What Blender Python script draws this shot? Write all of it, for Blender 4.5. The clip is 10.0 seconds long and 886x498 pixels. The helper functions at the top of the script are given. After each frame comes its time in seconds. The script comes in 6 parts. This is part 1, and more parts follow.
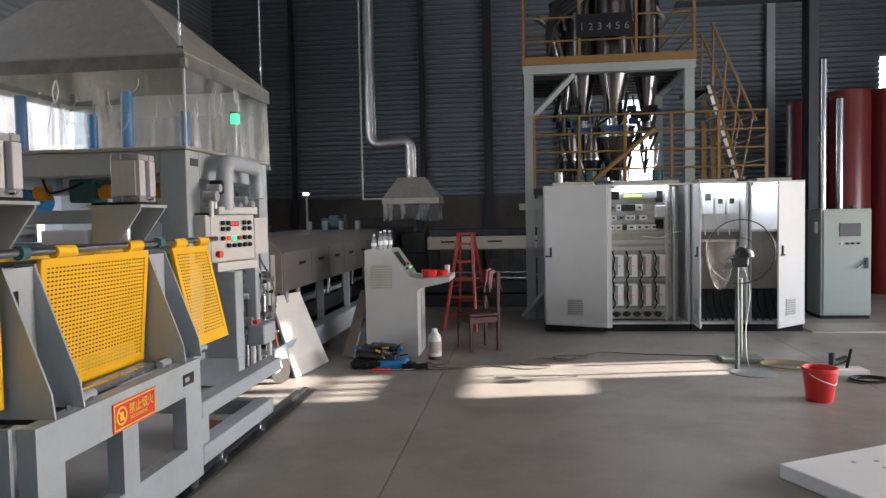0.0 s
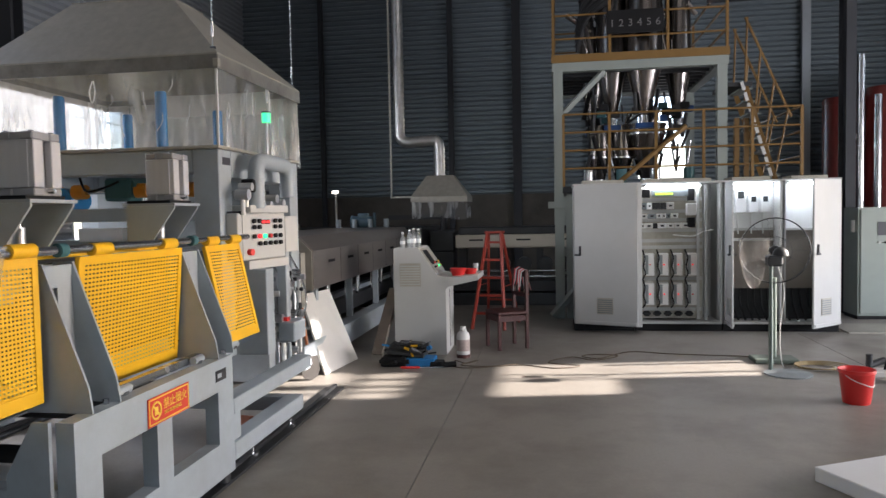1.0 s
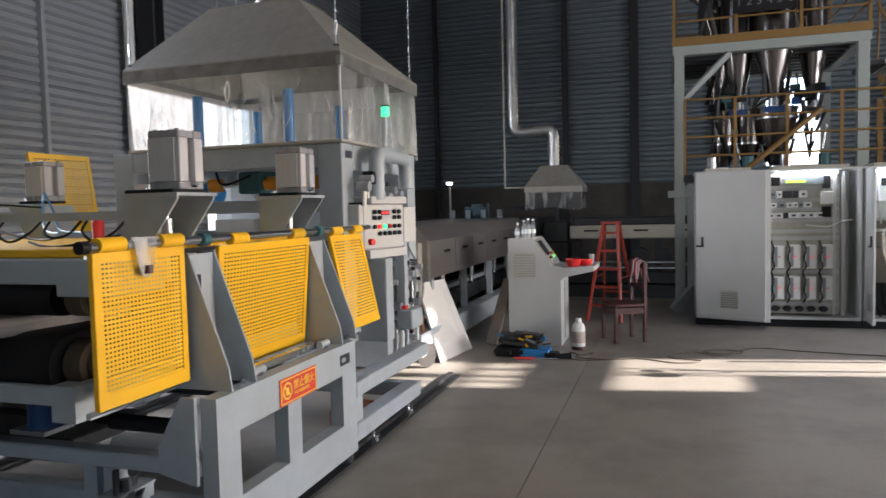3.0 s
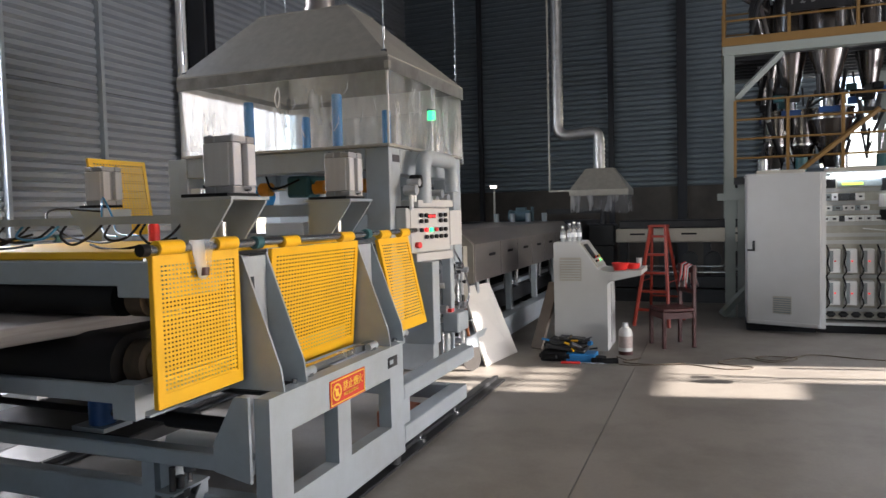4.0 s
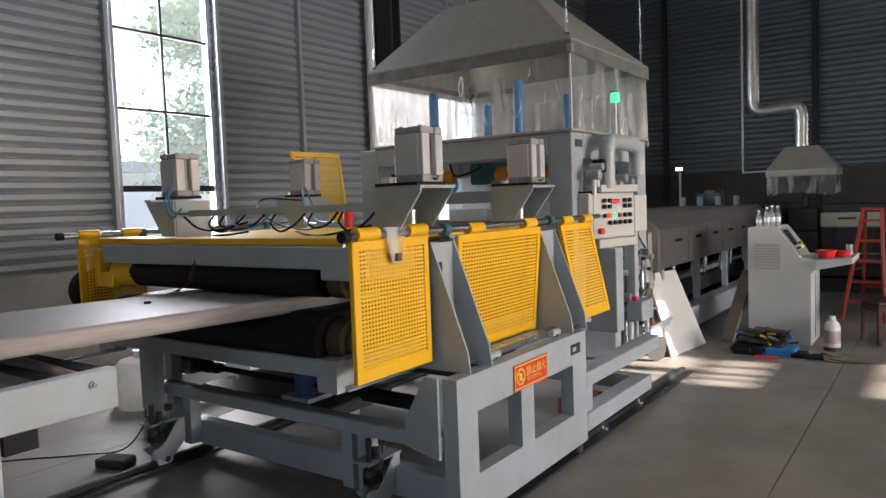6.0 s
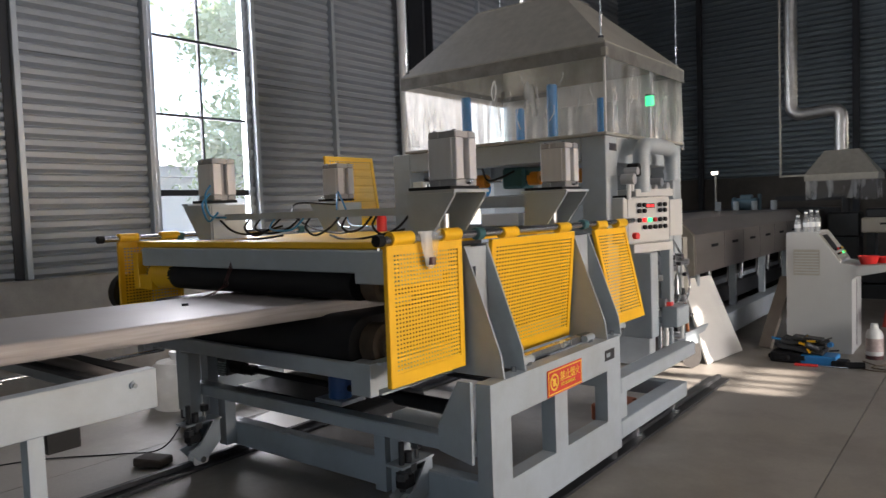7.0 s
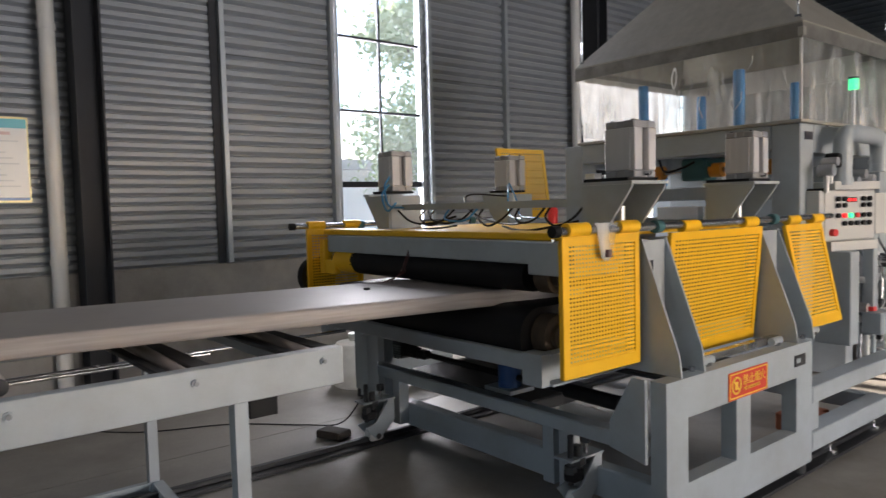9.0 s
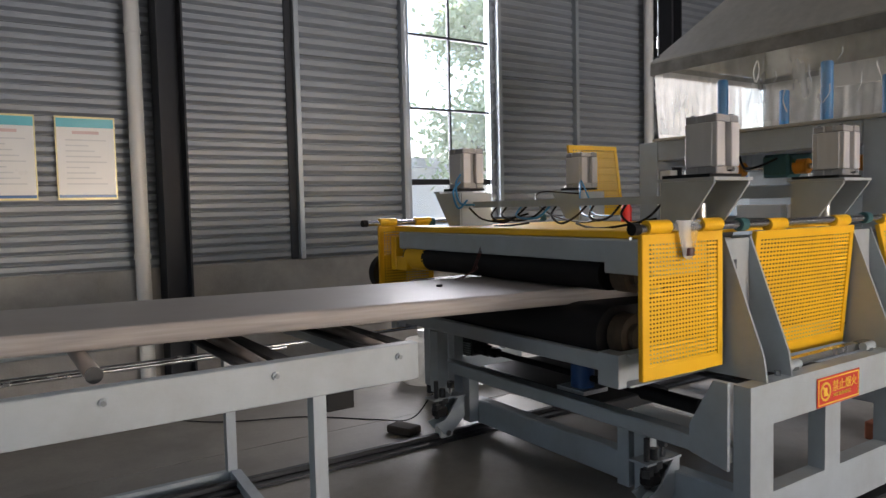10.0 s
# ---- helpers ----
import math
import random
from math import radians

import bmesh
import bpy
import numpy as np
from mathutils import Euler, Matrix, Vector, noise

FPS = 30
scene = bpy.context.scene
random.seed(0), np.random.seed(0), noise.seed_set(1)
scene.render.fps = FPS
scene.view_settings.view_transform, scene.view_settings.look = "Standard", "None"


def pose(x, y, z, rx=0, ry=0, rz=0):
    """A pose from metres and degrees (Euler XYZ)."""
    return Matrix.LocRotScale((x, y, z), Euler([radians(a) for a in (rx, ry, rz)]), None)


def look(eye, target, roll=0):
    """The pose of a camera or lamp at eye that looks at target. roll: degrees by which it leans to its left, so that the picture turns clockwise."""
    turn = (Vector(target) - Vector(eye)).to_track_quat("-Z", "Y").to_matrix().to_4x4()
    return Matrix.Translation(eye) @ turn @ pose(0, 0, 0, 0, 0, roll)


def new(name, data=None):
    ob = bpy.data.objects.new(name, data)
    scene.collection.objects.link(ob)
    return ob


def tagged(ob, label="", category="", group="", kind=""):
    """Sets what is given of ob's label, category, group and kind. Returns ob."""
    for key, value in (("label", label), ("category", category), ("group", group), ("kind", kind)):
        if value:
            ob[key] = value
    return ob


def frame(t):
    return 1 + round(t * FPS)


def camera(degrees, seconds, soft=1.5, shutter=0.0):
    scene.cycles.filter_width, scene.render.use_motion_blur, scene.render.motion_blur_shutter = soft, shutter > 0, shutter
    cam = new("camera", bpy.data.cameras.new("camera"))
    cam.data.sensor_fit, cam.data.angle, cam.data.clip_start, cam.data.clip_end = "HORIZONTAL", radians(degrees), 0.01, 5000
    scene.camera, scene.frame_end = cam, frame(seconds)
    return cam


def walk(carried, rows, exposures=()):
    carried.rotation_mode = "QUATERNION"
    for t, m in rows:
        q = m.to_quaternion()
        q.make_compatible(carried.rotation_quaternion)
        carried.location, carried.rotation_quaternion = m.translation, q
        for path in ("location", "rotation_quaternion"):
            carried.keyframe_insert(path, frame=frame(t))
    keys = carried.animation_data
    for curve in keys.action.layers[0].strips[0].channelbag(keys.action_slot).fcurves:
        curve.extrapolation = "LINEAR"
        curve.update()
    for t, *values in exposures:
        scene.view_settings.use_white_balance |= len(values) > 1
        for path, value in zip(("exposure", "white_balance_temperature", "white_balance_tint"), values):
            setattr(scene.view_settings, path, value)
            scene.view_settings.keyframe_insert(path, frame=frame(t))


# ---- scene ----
cam = camera(64.05, 10.0, soft=1.4, shutter=0.4)
# seconds, x, y, z, yaw, pitch, roll
PATH = [
    (0, 0.0004, 0.0022, 1.6187, 6.515, -2.598, 1.104),
    (0.5, -0.0036, 0.0037, 1.6187, 7.226, -2.769, 1.053),
    (1, -0.0073, -0.0006, 1.6204, 8.777, -2.710, 1.082),
    (1.5, -0.0093, -0.0165, 1.6190, 10.840, -2.777, 0.938),
    (2, -0.0176, -0.0210, 1.6183, 12.366, -2.911, 1.193),
    (2.5, -0.0306, -0.0319, 1.6182, 14.807, -3.007, 1.207),
    (3, -0.0380, -0.0340, 1.6176, 17.756, -3.253, 1.369),
    (3.2, -0.0475, -0.0374, 1.6158, 19.004, -3.390, 1.498),
    (4.3, -0.0721, -0.0580, 1.6194, 23.215, -2.718, 1.281),
    (4.5, -0.0795, -0.0599, 1.6221, 25.416, -3.016, 1.241),
    (5, -0.0876, -0.0646, 1.6154, 28.773, -3.173, 1.278),
    (5.5, -0.0951, -0.0757, 1.6201, 32.778, -3.439, 1.784),
    (5.7, -0.0896, -0.0814, 1.6288, 34.242, -3.668, 1.993),
    (6.8, -0.1045, -0.0950, 1.6275, 36.780, -3.360, 2.020),
    (7, -0.1059, -0.0967, 1.6273, 37.829, -3.227, 2.026),
    (7.5, -0.1131, -0.1055, 1.6217, 40.370, -3.133, 2.021),
    (8, -0.1121, -0.1148, 1.6220, 43.033, -3.062, 2.072),
    (8.5, -0.1161, -0.1233, 1.6218, 46.511, -3.087, 1.802),
    (9, -0.1277, -0.1442, 1.6193, 51.107, -3.398, 1.455),
    (9.5, -0.1486, -0.1664, 1.6181, 54.336, -3.333, 1.365),
    (10, -0.1696, -0.1761, 1.6128, 56.301, -3.410, 1.326),
]
walk(cam, [(t, pose(x, y, z, 90 + pitch, roll, yaw)) for t, x, y, z, yaw, pitch, roll in PATH],
     exposures=[(0.0, 2.26, 6450, 18), (4.5, 2.34, 6500, 18), (7.0, 2.12, 6650, 18), (10.0, 2.05, 6700, 18)])

# ---- light ----
SUN_EL, SUN_DIR = 26.57, 189.65       # elevation; turn of the light's way from +x towards +y
world = bpy.data.worlds.new("World")
scene.world = world
world.use_nodes = True
sky = world.node_tree.nodes.new("ShaderNodeTexSky")
sky.sky_type = 'NISHITA'
sky.sun_disc = False
sky.sun_elevation = radians(SUN_EL)
sky.sun_rotation = radians(80.35)
bg = world.node_tree.nodes["Background"]
world.node_tree.links.new(sky.outputs[0], bg.inputs[0])
bg.inputs[1].default_value = 0.2
sun_data = bpy.data.lights.new("sun", 'SUN')
sun_data.energy, sun_data.angle, sun_data.color = 5.0, radians(0.6), (1.0, 0.93, 0.82)
sun = new("sun", sun_data)
sun_way = Vector((math.cos(radians(SUN_DIR)) * math.cos(radians(SUN_EL)), math.sin(radians(SUN_DIR)) * math.cos(radians(SUN_EL)), -math.sin(radians(SUN_EL))))
sun.matrix_world = Matrix.Translation((30, 8, 25)) @ sun_way.to_track_quat("-Z", "Y").to_matrix().to_4x4()


def window_lamp(name, eye, target, w, h, power, color=(1.0, 0.96, 0.9)):
    data = bpy.data.lights.new(name, 'AREA')
    data.shape, data.size, data.size_y, data.energy, data.color = 'RECTANGLE', w, h, power, color
    ob = new(name, data)
    ob.matrix_world = look(eye, target)
    return ob


# ---- materials ----
def mat(name, color, rough=0.5, metal=0.0, var=0.12, scale=6.0, bump=0.0, bump_scale=60.0, island=0.0, dirt=None, dirt_amount=0.0, dirt_scale=1.3,
        stretch=(1, 1, 1), rough_var=0.1, spec=0.5):
    m = bpy.data.materials.new(name)
    m.use_nodes = True
    nt = m.node_tree
    n, l = nt.nodes, nt.links
    b = n["Principled BSDF"]
    b.inputs["Metallic"].default_value = metal
    b.inputs["Specular IOR Level"].default_value = spec
    co = n.new("ShaderNodeTexCoord")
    mp = n.new("ShaderNodeMapping")
    mp.inputs["Scale"].default_value = stretch
    l.new(co.outputs["Object"], mp.inputs["Vector"])
    fine = n.new("ShaderNodeTexNoise")
    fine.inputs["Scale"].default_value = scale
    fine.inputs["Detail"].default_value = 6
    l.new(mp.outputs[0], fine.inputs["Vector"])
    big = n.new("ShaderNodeTexNoise")
    big.inputs["Scale"].default_value = dirt_scale
    big.inputs["Detail"].default_value = 7
    big.inputs["Roughness"].default_value = 0.65
    l.new(mp.outputs[0], big.inputs["Vector"])
    ramp = n.new("ShaderNodeMix")
    ramp.data_type = 'RGBA'
    lo = [c * (1 - var) for c in color]
    hi = [min(1, c * (1 + var)) for c in color]
    ramp.inputs[6].default_value = (*lo, 1)
    ramp.inputs[7].default_value = (*hi, 1)
    l.new(fine.outputs[0], ramp.inputs[0])
    out = ramp.outputs[2]
    if dirt:
        mr = n.new("ShaderNodeMapRange")
        mr.inputs[1].default_value, mr.inputs[2].default_value = 0.45, 0.72
        mr.inputs[4].default_value = dirt_amount
        l.new(big.outputs[0], mr.inputs[0])
        mx = n.new("ShaderNodeMix")
        mx.data_type = 'RGBA'
        l.new(mr.outputs[0], mx.inputs[0])
        l.new(out, mx.inputs[6])
        mx.inputs[7].default_value = (*dirt, 1)
        out = mx.outputs[2]
    if island:
        oi = n.new("ShaderNodeObjectInfo")
        hs = n.new("ShaderNodeHueSaturation")
        mr2 = n.new("ShaderNodeMapRange")
        mr2.inputs[3].default_value, mr2.inputs[4].default_value = 1 - island, 1 + island
        l.new(oi.outputs["Random"], mr2.inputs[0])
        l.new(mr2.outputs[0], hs.inputs["Value"])
        l.new(out, hs.inputs["Color"])
        out = hs.outputs[0]
    l.new(out, b.inputs["Base Color"])
    rr = n.new("ShaderNodeMapRange")
    rr.inputs[3].default_value, rr.inputs[4].default_value = max(0.02, rough - rough_var), min(1, rough + rough_var)
    l.new(big.outputs[0], rr.inputs[0])
    l.new(rr.outputs[0], b.inputs["Roughness"])
    if bump:
        bt = n.new("ShaderNodeTexNoise")
        bt.inputs["Scale"].default_value = bump_scale
        bt.inputs["Detail"].default_value = 4
        l.new(mp.outputs[0], bt.inputs["Vector"])
        bn = n.new("ShaderNodeBump")
        bn.inputs["Strength"].default_value = bump
        bn.inputs["Distance"].default_value = 0.01
        l.new(bt.outputs[0], bn.inputs["Height"])
        l.new(bn.outputs[0], b.inputs["Normal"])
    return m


def glow(name, color, strength):
    m = bpy.data.materials.new(name)
    m.use_nodes = True
    b = m.node_tree.nodes["Principled BSDF"]
    b.inputs["Base Color"].default_value = (*color, 1)
    b.inputs["Emission Color"].default_value = (*color, 1)
    b.inputs["Emission Strength"].default_value = strength
    return m


def film_mat(name, color, alpha, rough=0.15, streak=14.0, low=0.4, squash=0.22):
    """Clear, creased plastic film."""
    m = bpy.data.materials.new(name)
    m.use_nodes = True
    n, l = m.node_tree.nodes, m.node_tree.links
    b = n["Principled BSDF"]
    b.inputs["Base Color"].default_value = (*color, 1)
    b.inputs["Roughness"].default_value = rough
    co = n.new("ShaderNodeTexCoord")
    mp = n.new("ShaderNodeMapping")
    mp.inputs["Scale"].default_value = (1, 1, squash)
    tx = n.new("ShaderNodeTexNoise")
    tx.inputs["Scale"].default_value = streak * 0.5
    tx.inputs["Detail"].default_value = 5
    l.new(co.outputs["Object"], mp.inputs[0])
    l.new(mp.outputs[0], tx.inputs["Vector"])
    mr = n.new("ShaderNodeMapRange")
    mr.inputs[1].default_value, mr.inputs[2].default_value = 0.47, 0.72
    mr.inputs[3].default_value, mr.inputs[4].default_value = alpha * low, min(1, alpha * 2.8)
    l.new(tx.outputs[0], mr.inputs[0])
    l.new(mr.outputs[0], b.inputs["Alpha"])
    bn = n.new("ShaderNodeBump")
    bn.inputs["Strength"].default_value = 0.5
    bn.inputs["Distance"].default_value = 0.03
    l.new(tx.outputs[0], bn.inputs["Height"])
    l.new(bn.outputs[0], b.inputs["Normal"])
    tl = n.new("ShaderNodeBsdfTranslucent")
    tl.inputs["Color"].default_value = (*color, 1)
    mx = n.new("ShaderNodeMixShader")
    mx.inputs[0].default_value = alpha * 0.5
    l.new(b.outputs[0], mx.inputs[1])
    l.new(tl.outputs[0], mx.inputs[2])
    l.new(mx.outputs[0], n["Material Output"].inputs["Surface"])
    return m


GREY = mat("machine_grey_paint", (0.345, 0.39, 0.42), 0.42, var=0.08, scale=12, dirt=(0.24, 0.24, 0.22), dirt_amount=0.42, dirt_scale=2.2, bump=0.04)
GREY_D = mat("darker_grey_paint", (0.22, 0.25, 0.26), 0.5, var=0.1, dirt=(0.12, 0.12, 0.11), dirt_amount=0.4)
YELLOW = mat("yellow_paint", (0.82, 0.455, 0.012), 0.38, var=0.06, dirt=(0.6, 0.33, 0.01), dirt_amount=0.3)
BLACK = mat("black_rubber", (0.006, 0.006, 0.007), 0.6, var=0.3, dirt=(0.012, 0.012, 0.014), dirt_amount=0.5, spec=0.25)
DARK = mat("dark_metal", (0.035, 0.037, 0.04), 0.5, 0.4, var=0.3)
ALU_BODY = mat("matt_anodised_aluminium", (0.56, 0.56, 0.57), 0.4, 0.3, var=0.1, scale=30, stretch=(1, 1, 0.1))
ALU_CAP = mat("cast_aluminium_cap", (0.33, 0.33, 0.335), 0.5, 0.3, var=0.1, scale=20)
ALU = mat("brushed_aluminium", (0.56, 0.57, 0.59), 0.42, 0.9, var=0.08, scale=30, stretch=(1, 1, 0.1))
STEEL = mat("bright_steel", (0.55, 0.56, 0.58), 0.25, 1.0, var=0.1)
STAINLESS = mat("dull_stainless_sheet", (0.40, 0.365, 0.345), 0.34, 0.85, var=0.12, scale=4, stretch=(1, 0.2, 1), dirt=(0.22, 0.21, 0.2), dirt_amount=0.4)
DUCT = mat("spiral_duct_zinc", (0.58, 0.58, 0.57), 0.34, 0.9, var=0.25, scale=9, dirt=(0.38, 0.38, 0.37), dirt_amount=0.5, dirt_scale=5, bump=0.15, bump_scale=25)
GALV = mat("galvanised_sheet", (0.42, 0.40, 0.345), 0.42, 0.4, var=0.2, scale=14, dirt=(0.30, 0.28, 0.235), dirt_amount=0.6, bump=0.03)
CONCRETE = mat("concrete_floor", (0.26, 0.24, 0.212), 0.45, var=0.12, scale=40, dirt=(0.135, 0.122, 0.105), dirt_amount=0.8, dirt_scale=0.8, bump=0.12, bump_scale=120, rough_var=0.14)
PLINTH = mat("rough_cement_render", (0.33, 0.315, 0.295), 0.85, var=0.15, scale=8, dirt=(0.14, 0.135, 0.13), dirt_amount=0.6, bump=0.3)
SHEET = mat("corrugated_steel_grey", (0.30, 0.325, 0.35), 0.55, 0.3, var=0.07, scale=3, dirt=(0.24, 0.26, 0.28), dirt_amount=0.4, dirt_scale=0.6)
# Bluish copy of SHEET; the dim north end's shade is in its colour.
SHEET_SHADED = mat("corrugated_steel_blue_shaded", (0.15, 0.185, 0.21), 0.5, 0.3, var=0.08, scale=3, dirt=(0.12, 0.145, 0.165), dirt_amount=0.4, dirt_scale=0.6)
COLUMN = mat("column_dark_paint", (0.030, 0.033, 0.039), 0.65, var=0.15, dirt=(0.055, 0.055, 0.055), dirt_amount=0.3, spec=0.3)
ROOFING = mat("roof_sheet_grey", (0.13, 0.135, 0.14), 0.6, 0.2, var=0.1)
# Darker, brownish render for the north low wall.
NORTHWALL = mat("dark_brown_render", (0.075, 0.068, 0.06), 0.9, var=0.3, scale=5, dirt=(0.035, 0.032, 0.03), dirt_amount=0.6, bump=0.3)
GIRT = mat("galvanised_girt", (0.36, 0.40, 0.43), 0.45, 0.4, var=0.1)
WHITE = mat("white_paint", (0.74, 0.75, 0.74), 0.45, var=0.04, dirt=(0.55, 0.54, 0.5), dirt_amount=0.25)
CABINET = mat("cabinet_light_grey", (0.48, 0.485, 0.475), 0.5, var=0.04, dirt=(0.40, 0.40, 0.37), dirt_amount=0.3, bump=0.03, bump_scale=300)
PVC = mat("white_pvc", (0.68, 0.68, 0.66), 0.35, var=0.05, dirt=(0.45, 0.44, 0.42), dirt_amount=0.3)
BLUE = mat("blue_paint", (0.012, 0.19, 0.47), 0.4, var=0.1)
HOSE = mat("blue_hose", (0.03, 0.22, 0.45), 0.35, var=0.1)
MOTOR_BLUE = mat("motor_blue_paint", (0.008, 0.055, 0.19), 0.4, var=0.15)
TEAL = mat("motor_teal_paint", (0.03, 0.11, 0.12), 0.5, var=0.2)
ORANGE = mat("orange_paint", (0.75, 0.28, 0.02), 0.45, var=0.1)
RED = mat("red_plastic", (0.72, 0.035, 0.03), 0.35, var=0.06)
REDWOOD = mat("red_brown_painted_wood", (0.05, 0.009, 0.008), 0.45, var=0.2, stretch=(1, 1, 0.2))
LADDER_RED = mat("ladder_red_paint", (0.32, 0.036, 0.018), 0.5, var=0.15)
TANK = mat("maroon_tank_paint", (0.15, 0.022, 0.018), 0.35, var=0.12, dirt=(0.08, 0.015, 0.013), dirt_amount=0.4)
RAIL = mat("safety_rail_ochre", (0.175, 0.095, 0.022), 0.5, var=0.15)
BRICK = mat("brick_red", (0.33, 0.11, 0.06), 0.85, var=0.2, bump=0.3)
BOARD = mat("grey_pvc_board", (0.25, 0.23, 0.212), 0.5, var=0.04, dirt=(0.24, 0.22, 0.21), dirt_amount=0.3)
BOARD_EDGE = mat("sawn_board_edge", (0.345, 0.32, 0.31), 0.55, var=0.42, scale=60, stretch=(1, 0.05, 1), dirt=(0.28, 0.24, 0.22), dirt_amount=0.6, dirt_scale=5)
LIGHTBOARD = mat("off_white_board", (0.68, 0.66, 0.62), 0.5, var=0.05)
SIGNRED = mat("sign_red", (0.62, 0.05, 0.03), 0.4, var=0.04)
SIGNYEL = mat("sign_yellow", (0.85, 0.62, 0.08), 0.4, var=0.03)
INK = mat("dark_ink", (0.05, 0.05, 0.06), 0.5, var=0.05)
PAPER = mat("poster_paper", (0.78, 0.80, 0.80), 0.3, var=0.03)
CYAN = mat("poster_cyan", (0.10, 0.52, 0.62), 0.3, var=0.15, scale=3)
GOLD = mat("gold_trim", (0.62, 0.57, 0.30), 0.35, 0.2, var=0.08)
FILM = film_mat("clear_curtain_film", (0.78, 0.80, 0.79), 0.14)
FILM_MILKY = film_mat("milky_curtain_film", (0.80, 0.78, 0.73), 0.85, low=0.75, streak=16.0, squash=0.8)
FILM_DIM = film_mat("smoky_fan_plastic", (0.25, 0.26, 0.26), 0.05)
FILM2 = film_mat("thin_clear_bag", (0.85, 0.87, 0.86), 0.25)
FILM_APRON = film_mat("cloudy_apron_film", (0.75, 0.76, 0.75), 0.3)
CREASE_GLINT = film_mat("crease_glint_film", (0.9, 0.9, 0.88), 0.55, rough=0.08)
L_GREEN = glow("green_lamp", (0.01, 0.9, 0.28), 0.45)
L_RED = glow("red_lamp", (1.0, 0.03, 0.03), 0.3)
L_WHITE = glow("cabinet_lamp", (0.80, 0.92, 1.0), 9.0)
L_DISPLAY = glow("display_green", (0.55, 0.9, 0.1), 0.22)
SPOTL = glow("work_lamp", (1.0, 0.95, 0.85), 2)
GLASS = bpy.data.materials.new("window_glass")
GLASS.use_nodes = True
_g = GLASS.node_tree.nodes["Principled BSDF"]
_g.inputs["Base Color"].default_value = (0.9, 0.95, 0.95, 1)
_g.inputs["Roughness"].default_value = 0.02
_g.inputs["Alpha"].default_value = 0.12


# ---- building tools ----
def box(bm, x0, x1, y0, y1, z0, z1, bevel=0.0, m=None):
    g = bmesh.ops.create_cube(bm, size=1.0, matrix=(m or Matrix()) @ Matrix.Translation(((x0 + x1) / 2, (y0 + y1) / 2, (z0 + z1) / 2)) @ Matrix.Diagonal((abs(x1 - x0), abs(y1 - y0), abs(z1 - z0), 1)))
    if bevel:
        edges = {e for v in g["verts"] for e in v.link_edges}
        bmesh.ops.bevel(bm, geom=list(edges), offset=bevel, segments=1, affect='EDGES')
    return bm


def tube(bm, a, b, r, seg=12, r2=None):
    a, b = Vector(a), Vector(b)
    d = b - a
    q = d.to_track_quat("Z", "Y").to_matrix().to_4x4()
    bmesh.ops.create_cone(bm, cap_ends=True, cap_tris=False, segments=seg, radius1=r, radius2=r if r2 is None else r2, depth=d.length,
                          matrix=Matrix.Translation((a + b) / 2) @ q)
    return bm


def path_tube(bm, pts, r, seg=8, closed=False):
    """A bent tube through the points."""
    pts = [Vector(p) for p in pts]
    rings = []
    n = len(pts)
    up = Vector((0.13, 0.21, 0.97)).normalized()
    for i, p in enumerate(pts):
        d = (pts[min(i + 1, n - 1)] - pts[max(i - 1, 0)]).normalized()
        s = d.cross(up)
        if s.length < 0.05:
            s = d.cross(Vector((1, 0.1, 0)))
        s.normalize()
        t = s.cross(d)
        rings.append([bm.verts.new(p + (s * math.cos(a) + t * math.sin(a)) * r) for a in (2 * math.pi * k / seg for k in range(seg))])
    for r0, r1 in zip(rings, rings[1:]):
        for k in range(seg):
            bm.faces.new((r0[k], r0[(k + 1) % seg], r1[(k + 1) % seg], r1[k]))
    bm.faces.new(rings[0][::-1])
    bm.faces.new(rings[-1])
    return bm


def smooth_path(pts, n=8):
    """Catmull-Rom through the points."""
    p = [Vector(q) for q in pts]
    p = [p[0] * 2 - p[1]] + p + [p[-1] * 2 - p[-2]]
    out = []
    for i in range(1, len(p) - 2):
        for k in range(n):
            t = k / n
            out.append(0.5 * (2 * p[i] + (p[i + 1] - p[i - 1]) * t + (2 * p[i - 1] - 5 * p[i] + 4 * p[i + 1] - p[i + 2]) * t * t + (3 * p[i] - p[i - 1] - 3 * p[i + 1] + p[i + 2]) * t ** 3))
    out.append(p[-2])
    return out


def prism(bm, outline, axis, lo, hi):
    """An outline of (u, v) pairs pushed along an axis: x -> (y, z), y -> (x, z), z -> (x, y)."""
    def place(u, v, w):
        return {"x": (w, u, v), "y": (u, w, v), "z": (u, v, w)}[axis]
    a = [bm.verts.new(place(u, v, lo)) for u, v in outline]
    b = [bm.verts.new(place(u, v, hi)) for u, v in outline]
    n = len(a)
    bm.faces.new(a)
    bm.faces.new(b[::-1])
    for i in range(n):
        bm.faces.new((a[i], b[i], b[(i + 1) % n], a[(i + 1) % n]))
    bmesh.ops.recalc_face_normals(bm, faces=bm.faces)
    return bm


def revolve(bm, profile, center, seg=20, closed=True):
    """A profile of (radius, z) turned round the z axis."""
    c = Vector(center)
    rings = [[bm.verts.new(c + Vector((r * math.cos(a), r * math.sin(a), z))) for a in (2 * math.pi * k / seg for k in range(seg))] for r, z in profile]
    for r0, r1 in zip(rings, rings[1:]):
        for k in range(seg):
            bm.faces.new((r0[k], r0[(k + 1) % seg], r1[(k + 1) % seg], r1[k]))
    if closed:
        bm.faces.new(rings[0][::-1])
        bm.faces.new(rings[-1])
    return bm


